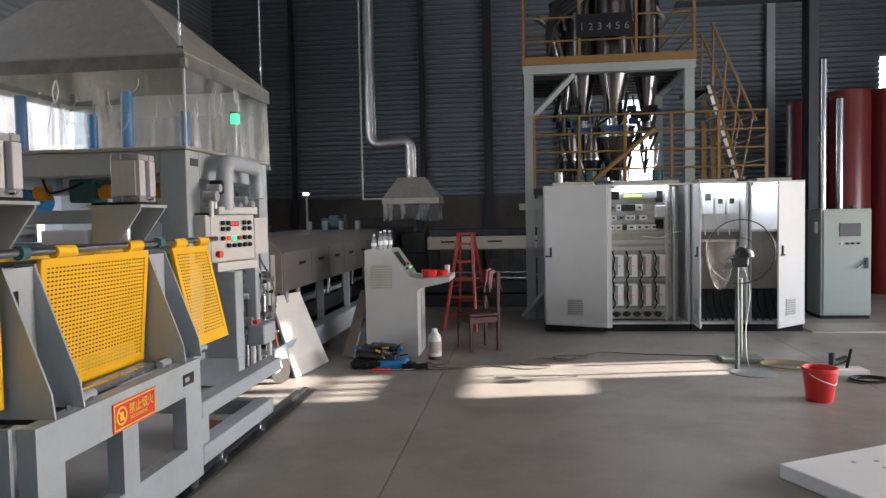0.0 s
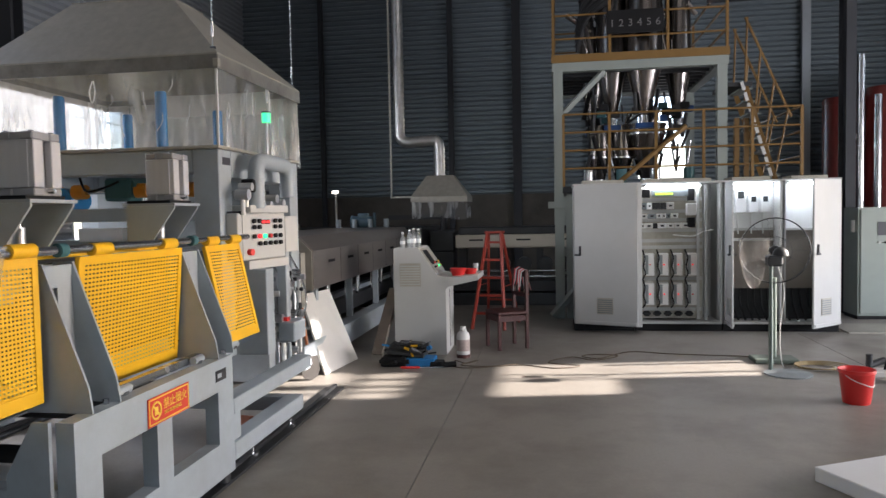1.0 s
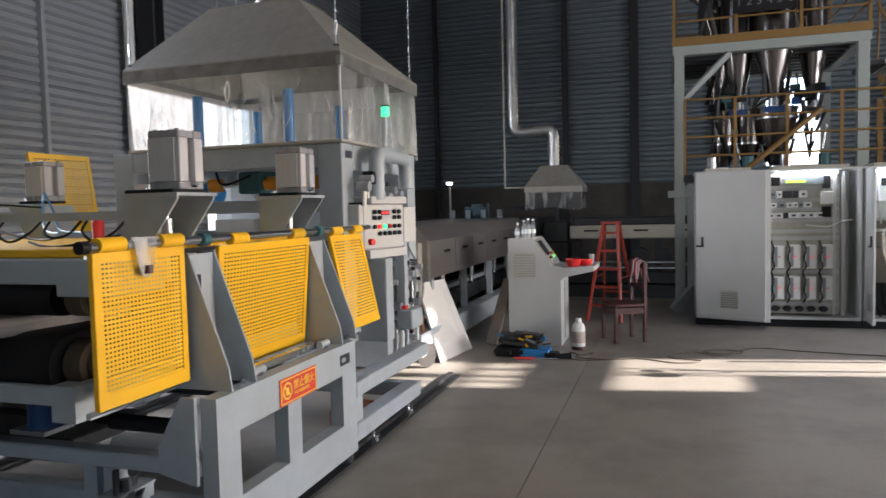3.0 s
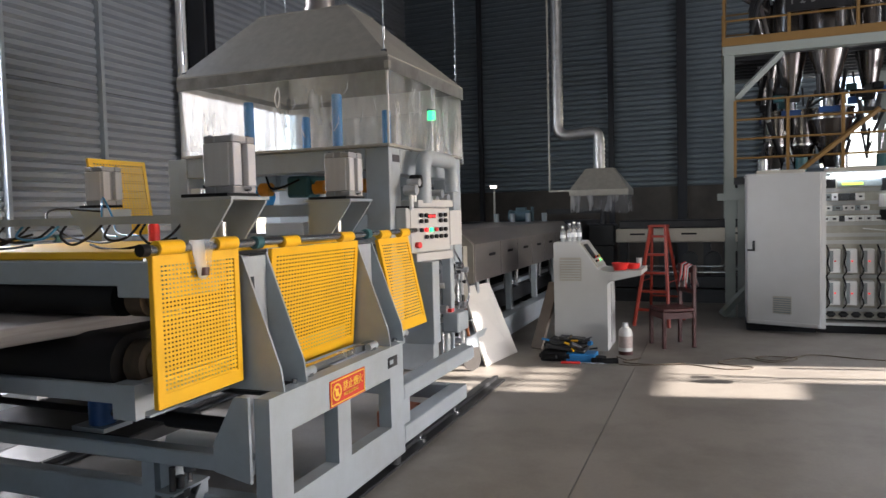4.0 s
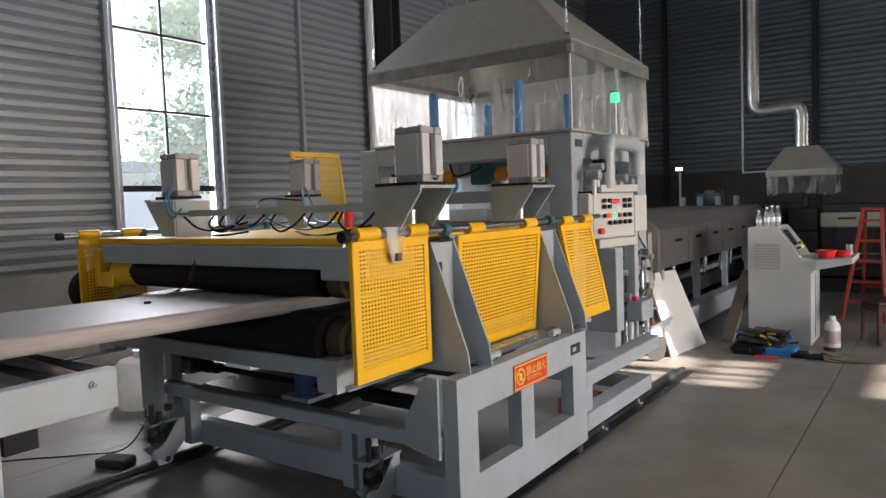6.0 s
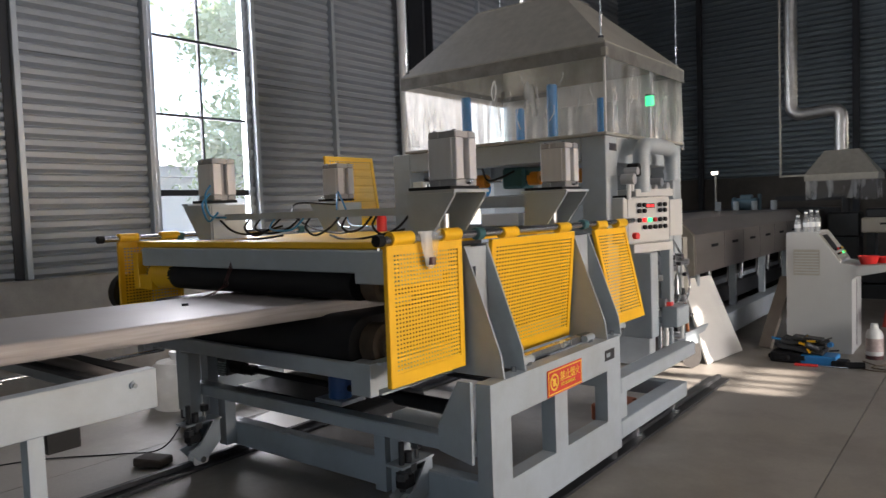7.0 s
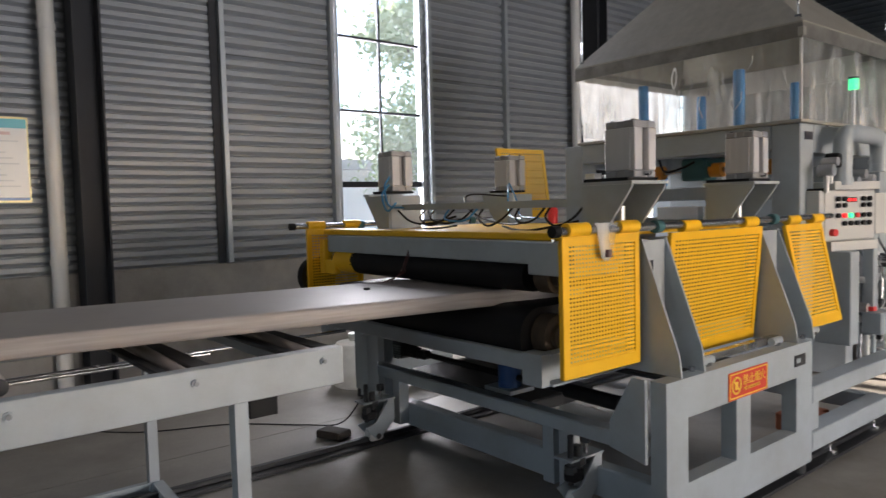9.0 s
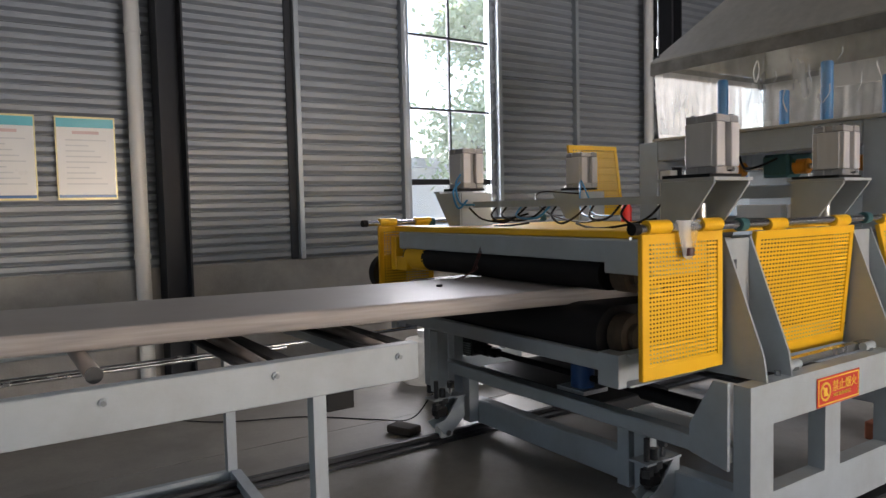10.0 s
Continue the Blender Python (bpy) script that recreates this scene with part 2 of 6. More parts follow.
def mesh_of(name, bm, material, smooth=False):
    me = bpy.data.meshes.new(name)
    bm.to_mesh(me)
    bm.free()
    me.materials.append(material)
    if smooth:
        me.shade_smooth()
        me.set_sharp_from_angle(angle=radians(38))
    return me


def part(name, bm, material, parent=None, label="", smooth=True):
    ob = new(name, mesh_of(name, bm, material, smooth))
    if parent is not None:
        ob.parent = parent
    if label:
        ob["label"] = label
    return ob


def thing(name, at, label, category, group="", kind=""):
    ob = new(name)
    ob.matrix_basis = Matrix.Translation(at) if not isinstance(at, Matrix) else at
    ob.empty_display_size = 0.1
    return tagged(ob, label, category, group, kind)


def B(*a, **k):
    return box(bmesh.new(), *a, **k)


def T(*a, **k):
    return tube(bmesh.new(), *a, **k)


def structure(name, bm, material, label="", category="", smooth=False):
    return tagged(part(name, bm, material, None, label, smooth), category=category, kind="structure")


# ---- the hall ----
XW, YB, XR, YF, ROOF = -7.5, 16.8, 10.0, -10.0, 9.0


def corrugated(name, axis, at, lo, hi, z0, z1, holes, material, face=1, pitch=0.115, depth=0.042):
    """Horizontally ribbed sheet with openings; face is the side on which the room lies."""
    bm = bmesh.new()
    cuts = sorted({lo, hi, *[h[0] for h in holes], *[h[1] for h in holes]})
    prof = []
    z = z0
    while z < z1 - 1e-6:
        for dz, d in ((0.0, 0.0), (0.10, 0.0), (0.42, 1.0), (0.84, 1.0)):
            if z + dz * pitch < z1:
                prof.append((z + dz * pitch, d * depth))
        z += pitch
    prof.append((z1, 0.0))
    for a, b in zip(cuts, cuts[1:]):
        mid = (a + b) / 2
        gaps = [(h[2], h[3]) for h in holes if h[0] <= mid <= h[1]]
        for (za, da), (zb, db) in zip(prof, prof[1:]):
            if any(g0 <= (za + zb) / 2 <= g1 for g0, g1 in gaps):
                continue
            pts = [(a, za, da), (b, za, da), (b, zb, db), (a, zb, db)]
            if axis == "x":
                vs = [bm.verts.new((at + face * d, u, w)) for u, w, d in pts]
            else:
                vs = [bm.verts.new((u, at + face * d, w)) for u, w, d in pts]
            bm.faces.new(vs)
    bmesh.ops.remove_doubles(bm, verts=bm.verts, dist=1e-5)
    ob = structure(name, bm, material, ("shade-darkened blue-grey" if material is SHEET_SHADED else "grey") + " corrugated steel wall cladding with horizontal ribs", "wall")
    sol = ob.modifiers.new("thickness", 'SOLIDIFY')
    sol.thickness, sol.offset = 0.01, 0
    return ob


# windows in the side wall: y range and z range
WIN = [(4.22, 5.53, 1.15, 4.55), (4.22, 5.53, 5.15, 7.4)]
WIN_OTHER = [(10.15, 11.75, 1.15, 4.55)]
floor_base = structure("floor", B(XW - 0.3, XR + 0.3, YF - 0.3, YB + 0.3, -0.3, -0.012), PLINTH, "grey concrete hall floor with straight joints", "floor")
edges_x = [XW - 0.3, -4.86, -0.86, 3.14, 7.14, XR + 0.3]
edges_y = [YF - 0.3, -3.4, 2.6 - 10.0, 14.2, YB + 0.3]
edges_y = sorted(edges_y)
for xa, xb in zip(edges_x, edges_x[1:]):
    for ya, yb in zip(edges_y, edges_y[1:]):
        part("concrete_slab", B(xa + 0.004, xb - 0.004, ya + 0.004, yb - 0.004, -0.012, 0.0), CONCRETE, floor_base, smooth=False)

corrugated("wall_west_sheet", "x", XW - 0.05, YF - 0.2, 2.76, 1.08, ROOF, [], SHEET, pitch=0.09, depth=0.034)
# Covers the sheet ends and paints in the shadow left of the post.
structure("trim", B(XW - 0.006, XW + 0.006, 2.715, 2.80, 1.085, ROOF - 0.01), COLUMN, "dark strip over the cladding joint, standing for the post's shadow", "joint")
corrugated("wall_west_sheet_2", "x", XW - 0.05, 2.76, YB + 0.25, 1.08, ROOF, WIN + WIN_OTHER, SHEET)
# Unseen backing strip, added to block daylight leaking through the seam.
structure("trim", B(XW - 0.085, XW - 0.062, 2.66, 2.86, 1.085, ROOF - 0.01), SHEET, "added strip behind the cladding seam that stops daylight", "joint")
structure("wall_west", B(XW - 0.3, XW + 0.05, YF, YB, 0.0, 1.08, bevel=0.012), PLINTH, "cement-rendered low wall under the cladding", "wall")
NW = [(1.95, 3.17, 2.4, 4.2), (7.85, 8.9, 4.15, 4.98)]
corrugated("wall_north_sheet", "y", YB + 0.05, XW - 0.3, XR + 0.25, 2.1, ROOF, NW, SHEET_SHADED, face=-1)
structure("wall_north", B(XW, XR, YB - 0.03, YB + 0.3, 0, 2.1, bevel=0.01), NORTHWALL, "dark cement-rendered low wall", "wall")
EW = [(a, a + 3.4, 1.1, 2.7) for a in (2.3, 5.7)]
HIGH = [(8.62, 9.32, 4.0, 5.35), (8.02, 8.58, 4.76, 5.35), (8.05, 8.24, 5.8, 6.02), (8.30, 8.44, 5.8, 6.02), (8.52, 8.74, 5.8, 6.02), (8.82, 9.05, 5.8, 6.02), (8.05, 8.20, 6.08, 6.55), (8.27, 8.40, 6.08, 6.55), (8.60, 9.0, 6.08, 6.60), (9.0, 9.12, 6.12, 6.5), (9.12, 9.28, 6.70, 6.84), (7.44, 7.51, 5.755, 5.785), (7.21, 7.29, 5.365, 5.395)]
corrugated("wall_east_sheet", "x", XR, YF - 0.2, YB + 0.25, 1.08, ROOF, EW + HIGH, SHEET, face=-1)
structure("wall_east", B(XR - 0.05, XR + 0.25, YF, YB, 0, 1.08), PLINTH, "cement-rendered low wall under the cladding", "wall")
corrugated("wall_south_sheet", "y", YF, XW - 0.3, XR + 0.25, 1.08, ROOF, [(-1.0, 3.5, 1.08, 4.2)], SHEET)
structure("wall_south", B(XW, XR, YF - 0.25, YF + 0.05, 0, 1.08), PLINTH, "cement-rendered low wall under the cladding", "wall")
for y0, y1 in ((YF, 1.3), (1.62, 4.1), (5.66, 8.6), (8.9, YB)):
    structure("trim", B(XW - 0.03, XW - 0.012, y0, y1, 3.30, 3.325), COLUMN, "dark lap joint across the cladding", "joint")
structure("ceiling", B(XW - 0.3, XR + 0.3, YF - 0.3, YB + 0.3, ROOF, ROOF + 0.1), ROOFING, "grey steel roof sheeting", "ceiling")


def steel_column(x, y, w, d, material, label):
    c = thing("steel_column", (x, y, 0), label, "column", "hall columns", "structure")
    part("flange", B(-w / 2, w / 2, -d / 2, -d / 2 + 0.02, 0, ROOF), material, c, smooth=False)
    part("flange", B(-w / 2, w / 2, d / 2 - 0.02, d / 2, 0, ROOF), material, c, smooth=False)
    part("web", B(-0.012, 0.012, -d / 2 + 0.02, d / 2 - 0.02, 0, ROOF), material, c, smooth=False)
    return c


for y in (1.46, 8.75, -5.8):
    steel_column(XW + 0.20, y, 0.3, 0.24, COLUMN, "dark grey painted steel column by the cladding")
for y in (1.17, 8.37):
    dp = thing("rain_pipe", (XW + 0.14, y, 0), "white plastic rainwater pipe running up the wall", "pipe")
    part("pipe_run", T((0, 0, 0.0), (0, 0, ROOF), 0.07, seg=16), PVC, dp)
    for z in (1.18, 3.3, 5.2):
        part("pipe_collar", T((0, 0, z), (0, 0, z + 0.05), 0.078, seg=16), PVC, dp)
for y, m in ((2.83, GIRT), (6.98, GIRT), (-1.2, GIRT), (10.6, GIRT), (13.4, GIRT), (4.16, GIRT), (5.60, GIRT)):
    g = structure("trim", B(XW - 0.03, XW + 0.07, y - 0.028, y + 0.028, 1.085, ROOF, bevel=0.004), m, "galvanised upright post on the cladding", "post")
for x, w, m in ((-5.5, 0.10, COLUMN), (-2.35, 0.12, COLUMN), (-0.80, 0.2, COLUMN), (0.9, 0.1, COLUMN), (5.5, 0.18, GIRT), (8.4, 0.12, COLUMN)):
    structure("trim", B(x - w / 2, x + w / 2, YB - 0.16, YB - 0.035, 0 if w > 0.05 else 2.0, ROOF, bevel=0.004), m, "steel upright on the end wall", "post")
steel_column(4.41, 11.6, 0.14, 0.3, COLUMN, "dark steel column standing free in the hall")
structure("beam", B(2.4, 4.8, 11.45, 11.7, 4.845, 4.88), COLUMN, "dark steel cross beam", "beam")


def side_window(y0, y1, z0, z1, bars, name):
    w = thing(name, (XW - 0.05, 0, 0), "tall steel-framed side window with grey glazing bars", "window", kind="structure")
    t = 0.05
    for a, b, c, d in ((y0, y0 + t, z0, z1), (y1 - t, y1, z0, z1), (y0 + t, y1 - t, z0, z0 + t), (y0 + t, y1 - t, z1 - t, z1)):
        part("window_frame", B(-0.05, 0.05, a, b, c, d), GIRT, w, smooth=False)
    ym = (y0 + y1) / 2
    part("glazing_bar", B(-0.02, 0.02, ym - 0.014, ym + 0.014, z0 + t, z1 - t), COLUMN, w, smooth=False)
    for z, h in bars:
        part("glazing_bar", B(-0.025, 0.025, y0 + t, y1 - t, z - h / 2, z + h / 2), COLUMN, w, smooth=False)
    zs = [z0 + t] + [z for z, h in bars] + [z1 - t]
    for za, zb in zip(zs, zs[1:]):
        for ya, yb in ((y0 + t, ym - 0.014), (ym + 0.014, y1 - t)):
            p = part("pane", B(-0.003, 0.003, ya, yb, za, zb), GLASS, w, smooth=False)
            p.visible_shadow = False
    return w


n = 0
for y0, y1, z0, z1 in WIN + WIN_OTHER:
    n += 1
    bars = [(1.92, 0.07), (2.81, 0.028), (3.69, 0.028)] if z0 < 3 else [(5.9, 0.028), (6.65, 0.028)]
    side_window(y0, y1, z0, z1, bars, "window_%d" % n)

# ---- outside ----
structure("ground", B(-90, 90, -90, 90, -0.5, -0.31), mat("yard_concrete", (0.42, 0.41, 0.38), 0.9, var=0.15), "pale yard outside the hall", "ground")
yard = thing("yard_building", (-17.5, 13.5, -0.3), "pale low building across the yard with a flat roof", "building")
part("wall", B(-2, 2, -7, 7, 0, 2.9), mat("pale_render", (0.78, 0.77, 0.74), 0.9, var=0.05), yard, smooth=False)
part("roof", B(-2.3, 2.3, -7.3, 7.3, 2.9, 3.15), mat("grey_roof_slab", (0.45, 0.45, 0.44), 0.9, var=0.1), yard, smooth=False)
LEAF = mat("broad_leaves", (0.34, 0.42, 0.20), 0.55, var=0.5, scale=1.5)
BARK = mat("tree_bark", (0.13, 0.10, 0.075), 0.9, var=0.3, bump=0.4)


def leafy_tree(at, height, radius, seed):
    rnd = random.Random(seed)
    tree = thing("tree", at, "leafy green tree beyond the window", "tree", "trees in the yard")
    bm = bmesh.new()
    path_tube(bm, smooth_path([(0, 0, 0), (0.06, 0.05, height * 0.25), (-0.05, 0.1, height * 0.5), (0.08, 0, height * 0.8)]), 0.13, 8)
    tips = []
    for k in range(16):
        a, z = rnd.uniform(0, 6.28), height * rnd.uniform(0.35, 0.85)
        r = radius * rnd.uniform(0.45, 1.0) * (1.15 - abs(z / height - 0.6))
        tip = Vector((r * math.cos(a), r * math.sin(a), z + rnd.uniform(0.2, 0.9)))
        path_tube(bm, [(0, 0, z - 0.5), tip * 0.5 + Vector((0, 0, z * 0.45)), tip], 0.035, 5)
        tips.append(tip)
    part("trunk", bm, BARK, tree)
    verts, faces = [], []
    for k in range(8500):
        c = rnd.choice(tips) + Vector((rnd.gauss(0, 0.42), rnd.gauss(0, 0.42), rnd.gauss(0, 0.36)))
        u = Vector((rnd.gauss(0, 1), rnd.gauss(0, 1), rnd.gauss(0, 1))).normalized()
        v = u.orthogonal().normalized()
        s = rnd.uniform(0.06, 0.115)
        i = len(verts)
        verts += [c - u * s, c + v * s * 0.5, c + u * s, c - v * s * 0.5]
        faces.append((i, i + 1, i + 2, i + 3))
    me = bpy.data.meshes.new("crown")
    me.from_pydata(verts, [], faces)
    me.materials.append(LEAF)
    ob = new("crown", me)
    ob.parent = tree


leafy_tree((-13.2, 10.75, -0.31), 6.6, 1.75, 3)
window_lamp("sky_light_west", (XW - 0.25, 4.87, 2.9), (XW + 2, 4.87, 2.6), 1.3, 3.2, 85, (0.94, 0.97, 1.0))
for k, (a, b, c, d) in enumerate(EW):
    window_lamp("sky_light_east", (XR + 0.1, (a + b) / 2, 1.95), (XR - 4, (a + b) / 2, 1.9), 3.2, 1.5, 74, (0.95, 0.98, 1.0))
window_lamp("sky_light_south", (1.25, YF - 0.1, 2.7), (1.25, 0, 2.4), 4.3, 2.9, 5)
# Unseen roof strips, each added with a fill lamp shining down from above.
ROOF_STRIP = mat("added_roof_strip", (0.7, 0.72, 0.7), 0.5, var=0.05)
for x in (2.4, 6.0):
    structure("skylight", B(x - 0.6, x + 0.6, -2.0, 7.0, ROOF - 0.03, ROOF - 0.004), ROOF_STRIP, "unseen roof strip added above a fill lamp", "skylight")
    window_lamp("roof_fill", (x, 2.5, ROOF - 0.06), (x, 2.5, 0.0), 1.1, 8.6, 18)


# ---- haul-off unit with two belts ----
def perforated(bm, y0, y1, z0, z1, cols, rows_, m, t=0.004, hole=0.38, band=0.035, wide=0.5):
    """A sheet in the yz plane with square holes, and a folded rim."""
    for ya, yb, za, zb in ((y0, y0 + band, z0, z1), (y1 - band, y1, z0, z1), (y0 + band, y1 - band, z0, z0 + band * 1.6), (y0 + band, y1 - band, z1 - band * 1.2, z1)):
        box(bm, -t, t, ya, yb, za, zb)
    ya, yb, za, zb = y0 + band, y1 - band, z0 + band * 1.6, z1 - band * 1.2
    ys = [ya + (yb - ya) * k / cols for k in range(cols + 1)]
    zs = [za + (zb - za) * k / rows_ for k in range(rows_ + 1)]
    verts, faces = [], []
    dy, dz = (yb - ya) / cols, (zb - za) / rows_
    for k in range(rows_):
        v = [bm.verts.new((0, y, z)) for y, z in ((ya, zs[k]), (yb, zs[k]), (yb, zs[k] + dz * (1 - hole)), (ya, zs[k] + dz * (1 - hole)))]
        bm.faces.new(v)
        for j in range(cols):
            v = [bm.verts.new((0, y, z)) for y, z in ((ys[j], zs[k] + dz * (1 - hole)), (ys[j] + dy * (1 - wide), zs[k] + dz * (1 - hole)), (ys[j] + dy * (1 - wide), zs[k + 1]), (ys[j], zs[k + 1]))]
            bm.faces.new(v)
    for y in (y0, y1):
        box(bm, -0.02, 0.002, y - 0.003, y + 0.003, z0, z1)
    box(bm, -0.02, 0.002, y0, y1, z0 - 0.003, z0 + 0.003)
    bm.transform(m)
    return bm


haul = thing("haul_off_machine", (0, 0, 0), "grey steel belt haul-off machine with yellow guards", "machine")
XS = -1.973          # near side face
XC = -3.67           # middle of the line


def mirrored(x):
    return 2 * XC - x


def side_frame(side):
    s = (lambda x: x) if side else mirrored
    lo, hi = sorted((s(XS), s(XS - 0.085)))
    bm = bmesh.new()
    # the far cheek is shorter: its front post stands further back
    top, post = (2.62, 2.62) if side else (2.74, 3.06)
    for ya, yb, za, zb in ((top, 4.085, 0.60, 0.79), (post, 4.085, 0.07, 0.285), (post, post + 0.175, 0.285, 0.60), (3.235, 3.375, 0.285, 0.60), (3.89, 4.085, 0.285, 0.60)):
        box(bm, lo, hi, ya, yb, za, zb)
    bmesh.ops.remove_doubles(bm, verts=bm.verts, dist=1e-4)
    part("side_frame", bm, GREY, haul, smooth=False)
    for y in (post + 0.04, 4.0):
        part("foot_pad", T(((lo + hi) / 2, y, 0.0), ((lo + hi) / 2, y, 0.07), 0.045), DARK, haul)


side_frame(True)
side_frame(False)


def gusset_post(y, side):
    s = (lambda x: x) if side else mirrored
    bm = bmesh.new()
    outline = [(s(-2.30), 0.79), (s(-1.985), 0.79), (s(-2.0), 0.90), (s(-2.20), 1.44), (s(-2.30), 1.44)]
    for a in (y, y + 0.20):
        prism(bm, outline, "y", a, a + 0.012)
    # slotted back web
    for ya, yb, za, zb in ((0.012, 0.03, 0.79, 1.43), (0.10, 0.2, 0.79, 1.43), (0.03, 0.10, 1.33, 1.43), (0.03, 0.10, 0.79, 1.0)):
        box(bm, *sorted((s(-2.215), s(-2.203))), y + ya, y + yb, za, zb)
    g = part("gusset_post", bm, GREY, haul, smooth=False)
    for k in range(5):
        z = 0.9 + k * 0.11
        part("bolt", T((s(-2.24), y - 0.008, z), (s(-2.24), y, z), 0.009, seg=6), DARK, g)
        part("bolt", T((s(-2.24), y + 0.192, z), (s(-2.24), y + 0.2, z), 0.009, seg=6), DARK, g)
    for yy in (y + 0.05, y + 0.16):
        part("bolt", T((s(-2.03), yy, 0.79), (s(-2.03), yy, 0.815), 0.014, seg=6), STEEL, g)


for side in (True, False):
    for y in (2.76, 3.93):
        gusset_post(y, side)

# guards on their hinge rods
XG = -2.18


def guard(y0, y1, z0, z1, lean, cols, rows_, side, label, wide=0.5):
    x = XG if side else -4.90
    m = Matrix.Translation((x, 0, z1)) @ Matrix.Rotation(radians(lean if side else -lean), 4, 'Y') @ Matrix.Translation((0, 0, -z1))
    if not side:
        m = m @ Matrix.Diagonal((-1, 1, 1, 1))
    g = part("guard_panel", perforated(bmesh.new(), y0, y1, z0, z1, cols, rows_, m, wide=wide), YELLOW, haul, label, smooth=False)
    w = y1 - y0
    for k in (0.17, 0.83):
        yc = y0 + w * k
        part("hinge_sleeve", T((x, yc - 0.07, z1 + 0.03), (x, yc + 0.07, z1 + 0.03), 0.031), YELLOW, g)
    return g


guard(2.165, 2.71, 0.85, 1.475, 0, 22, 28, True, "yellow perforated guard panel")
guard(2.985, 3.905, 0.80, 1.46, 5, 30, 27, True, "yellow perforated guard panel", 0.62)
guard(4.185, 4.675, 0.82, 1.455, -12, 15, 26, True, "yellow perforated guard panel", 0.62)
for x, ya, yb in ((XG, 2.13, 4.82), (-4.90, 2.28, 4.70)):
    part("hinge_rod", T((x, ya, 1.50), (x, yb, 1.495), 0.020, seg=14), STEEL, haul)
    part("rod_cap", T((x, ya - 0.03, 1.50), (x, ya + 0.01, 1.50), 0.026), BLACK, haul)
    for y in (2.86, 4.03):
        part("rod_collar", T((x, y - 0.025, 1.497), (x, y + 0.025, 1.497), 0.032), TEAL, haul)
guard(2.385, 2.86, 0.85, 1.475, 0, 17, 25, False, "yellow perforated guard panel")
part("guard_panel", perforated(bmesh.new(), 4.44, 5.07, 1.50, 2.16, 17, 25, Matrix.Translation((-4.9, 0, 0)) @ Matrix.Translation((0, 0, 1.52)) @ Matrix.Rotation(radians(-8), 4, 'Y') @ Matrix.Translation((0, 0, -1.52))), YELLOW, haul, "yellow perforated guard panel swung up open", smooth=False)


# pressure cylinders on brackets
def pressure_cylinder(x, y, out, ox, oy):
    s = 0.10
    ol = [(x - out * 0.12, 1.46), (x + out * 0.03, 1.46), (x + out * 0.21, 1.70), (x + out * 0.21, 1.715), (x - out * 0.12, 1.715)]
    br = part("cylinder_bracket", prism(bmesh.new(), ol, "y", y - 0.155, y - 0.14), GREY, haul, smooth=False)
    part("bracket_cheek", prism(bmesh.new(), ol, "y", y + 0.14, y + 0.155), GREY, br, smooth=False)
    part("bracket_plate", B(x - 0.14, x + out * 0.22, y - 0.165, y + 0.165, 1.716, 1.733), GREY, br, smooth=False)
    part("bracket_back", B(x - out * 0.12 - 0.008, x - out * 0.12 + 0.008, y - 0.14, y + 0.14, 1.42, 1.716), GREY, br, smooth=False)
    part("rod_end", T((x + out * 0.02, y, 1.46), (x + out * 0.02, y, 1.60), 0.028), ALU, br)
    part("rod_end", T((x + out * 0.02, y, 1.60), (x + out * 0.02, y, 1.716), 0.013), STEEL, br)
    part("rod_end", T((x + out * 0.02, y, 1.66), (x + out * 0.02, y, 1.69), 0.024, seg=6), STEEL, br)
    part("base_gasket", B(x - s - 0.03, x + s + 0.06 * out + 0.01, y - s - 0.03, y + s + 0.04, 1.733, 1.752), BLACK, br, smooth=False)
    x, y = x + ox, y + oy
    c = part("cylinder_body", B(x - s + 0.04, x + s - 0.04, y - s + 0.014, y + s - 0.014, 1.752, 2.055), ALU_CAP, haul, smooth=False)
    for dy in (-1, 1):
        part("face_panel", B(x - s + 0.035, x + s - 0.03, *sorted((y + dy * (s - 0.014), y + dy * s)), 1.792, 2.02, bevel=0.003), ALU_BODY, c, smooth=False)
        for dx in (-1, 1):
            part("corner_rib", B(*sorted((x + dx * (s - 0.04), x + dx * s)), *sorted((y + dy * (s - 0.072), y + dy * (s - 0.004))), 1.792, 2.02, bevel=0.004), ALU_BODY, c, smooth=False)
            for za, zb in ((1.752, 1.791), (2.021, 2.06)):
                part("end_cap", B(*sorted((x + dx * (s - 0.075), x + dx * (s - 0.003))), *sorted((y + dy * (s - 0.072), y + dy * (s - 0.003))), za, zb, bevel=0.006), ALU_CAP, c, smooth=False)
            part("bolt", T((x + dx * 0.068, y + dy * 0.068, 2.058), (x + dx * 0.068, y + dy * 0.068, 2.066), 0.012, seg=6), DARK, c)
    for za, zb in ((1.753, 1.790), (2.022, 2.058)):
        part("cap_plate", B(x - s + 0.012, x + s - 0.012, y - s + 0.012, y + s - 0.012, za, zb), ALU_CAP, c, smooth=False)
    part("air_fitting", T((x + out * (s - 0.005), y, 1.775), (x + out * (s + 0.03), y, 1.775), 0.012), STEEL, c)
    for dy in (-0.13, 0.02):
        part("gland", T((x - s - 0.02, y + dy * 0.5, 1.752), (x - s - 0.02, y + dy * 0.5, 1.775), 0.018), STEEL, c)
    return c


for x, out in ((-2.60, 1), (mirrored(-2.60), -1)):
    for y in (3.10, 4.36):
        pressure_cylinder(x, y, out, *((0.065, 0.035) if out > 0 else (0.0, 0.0)))

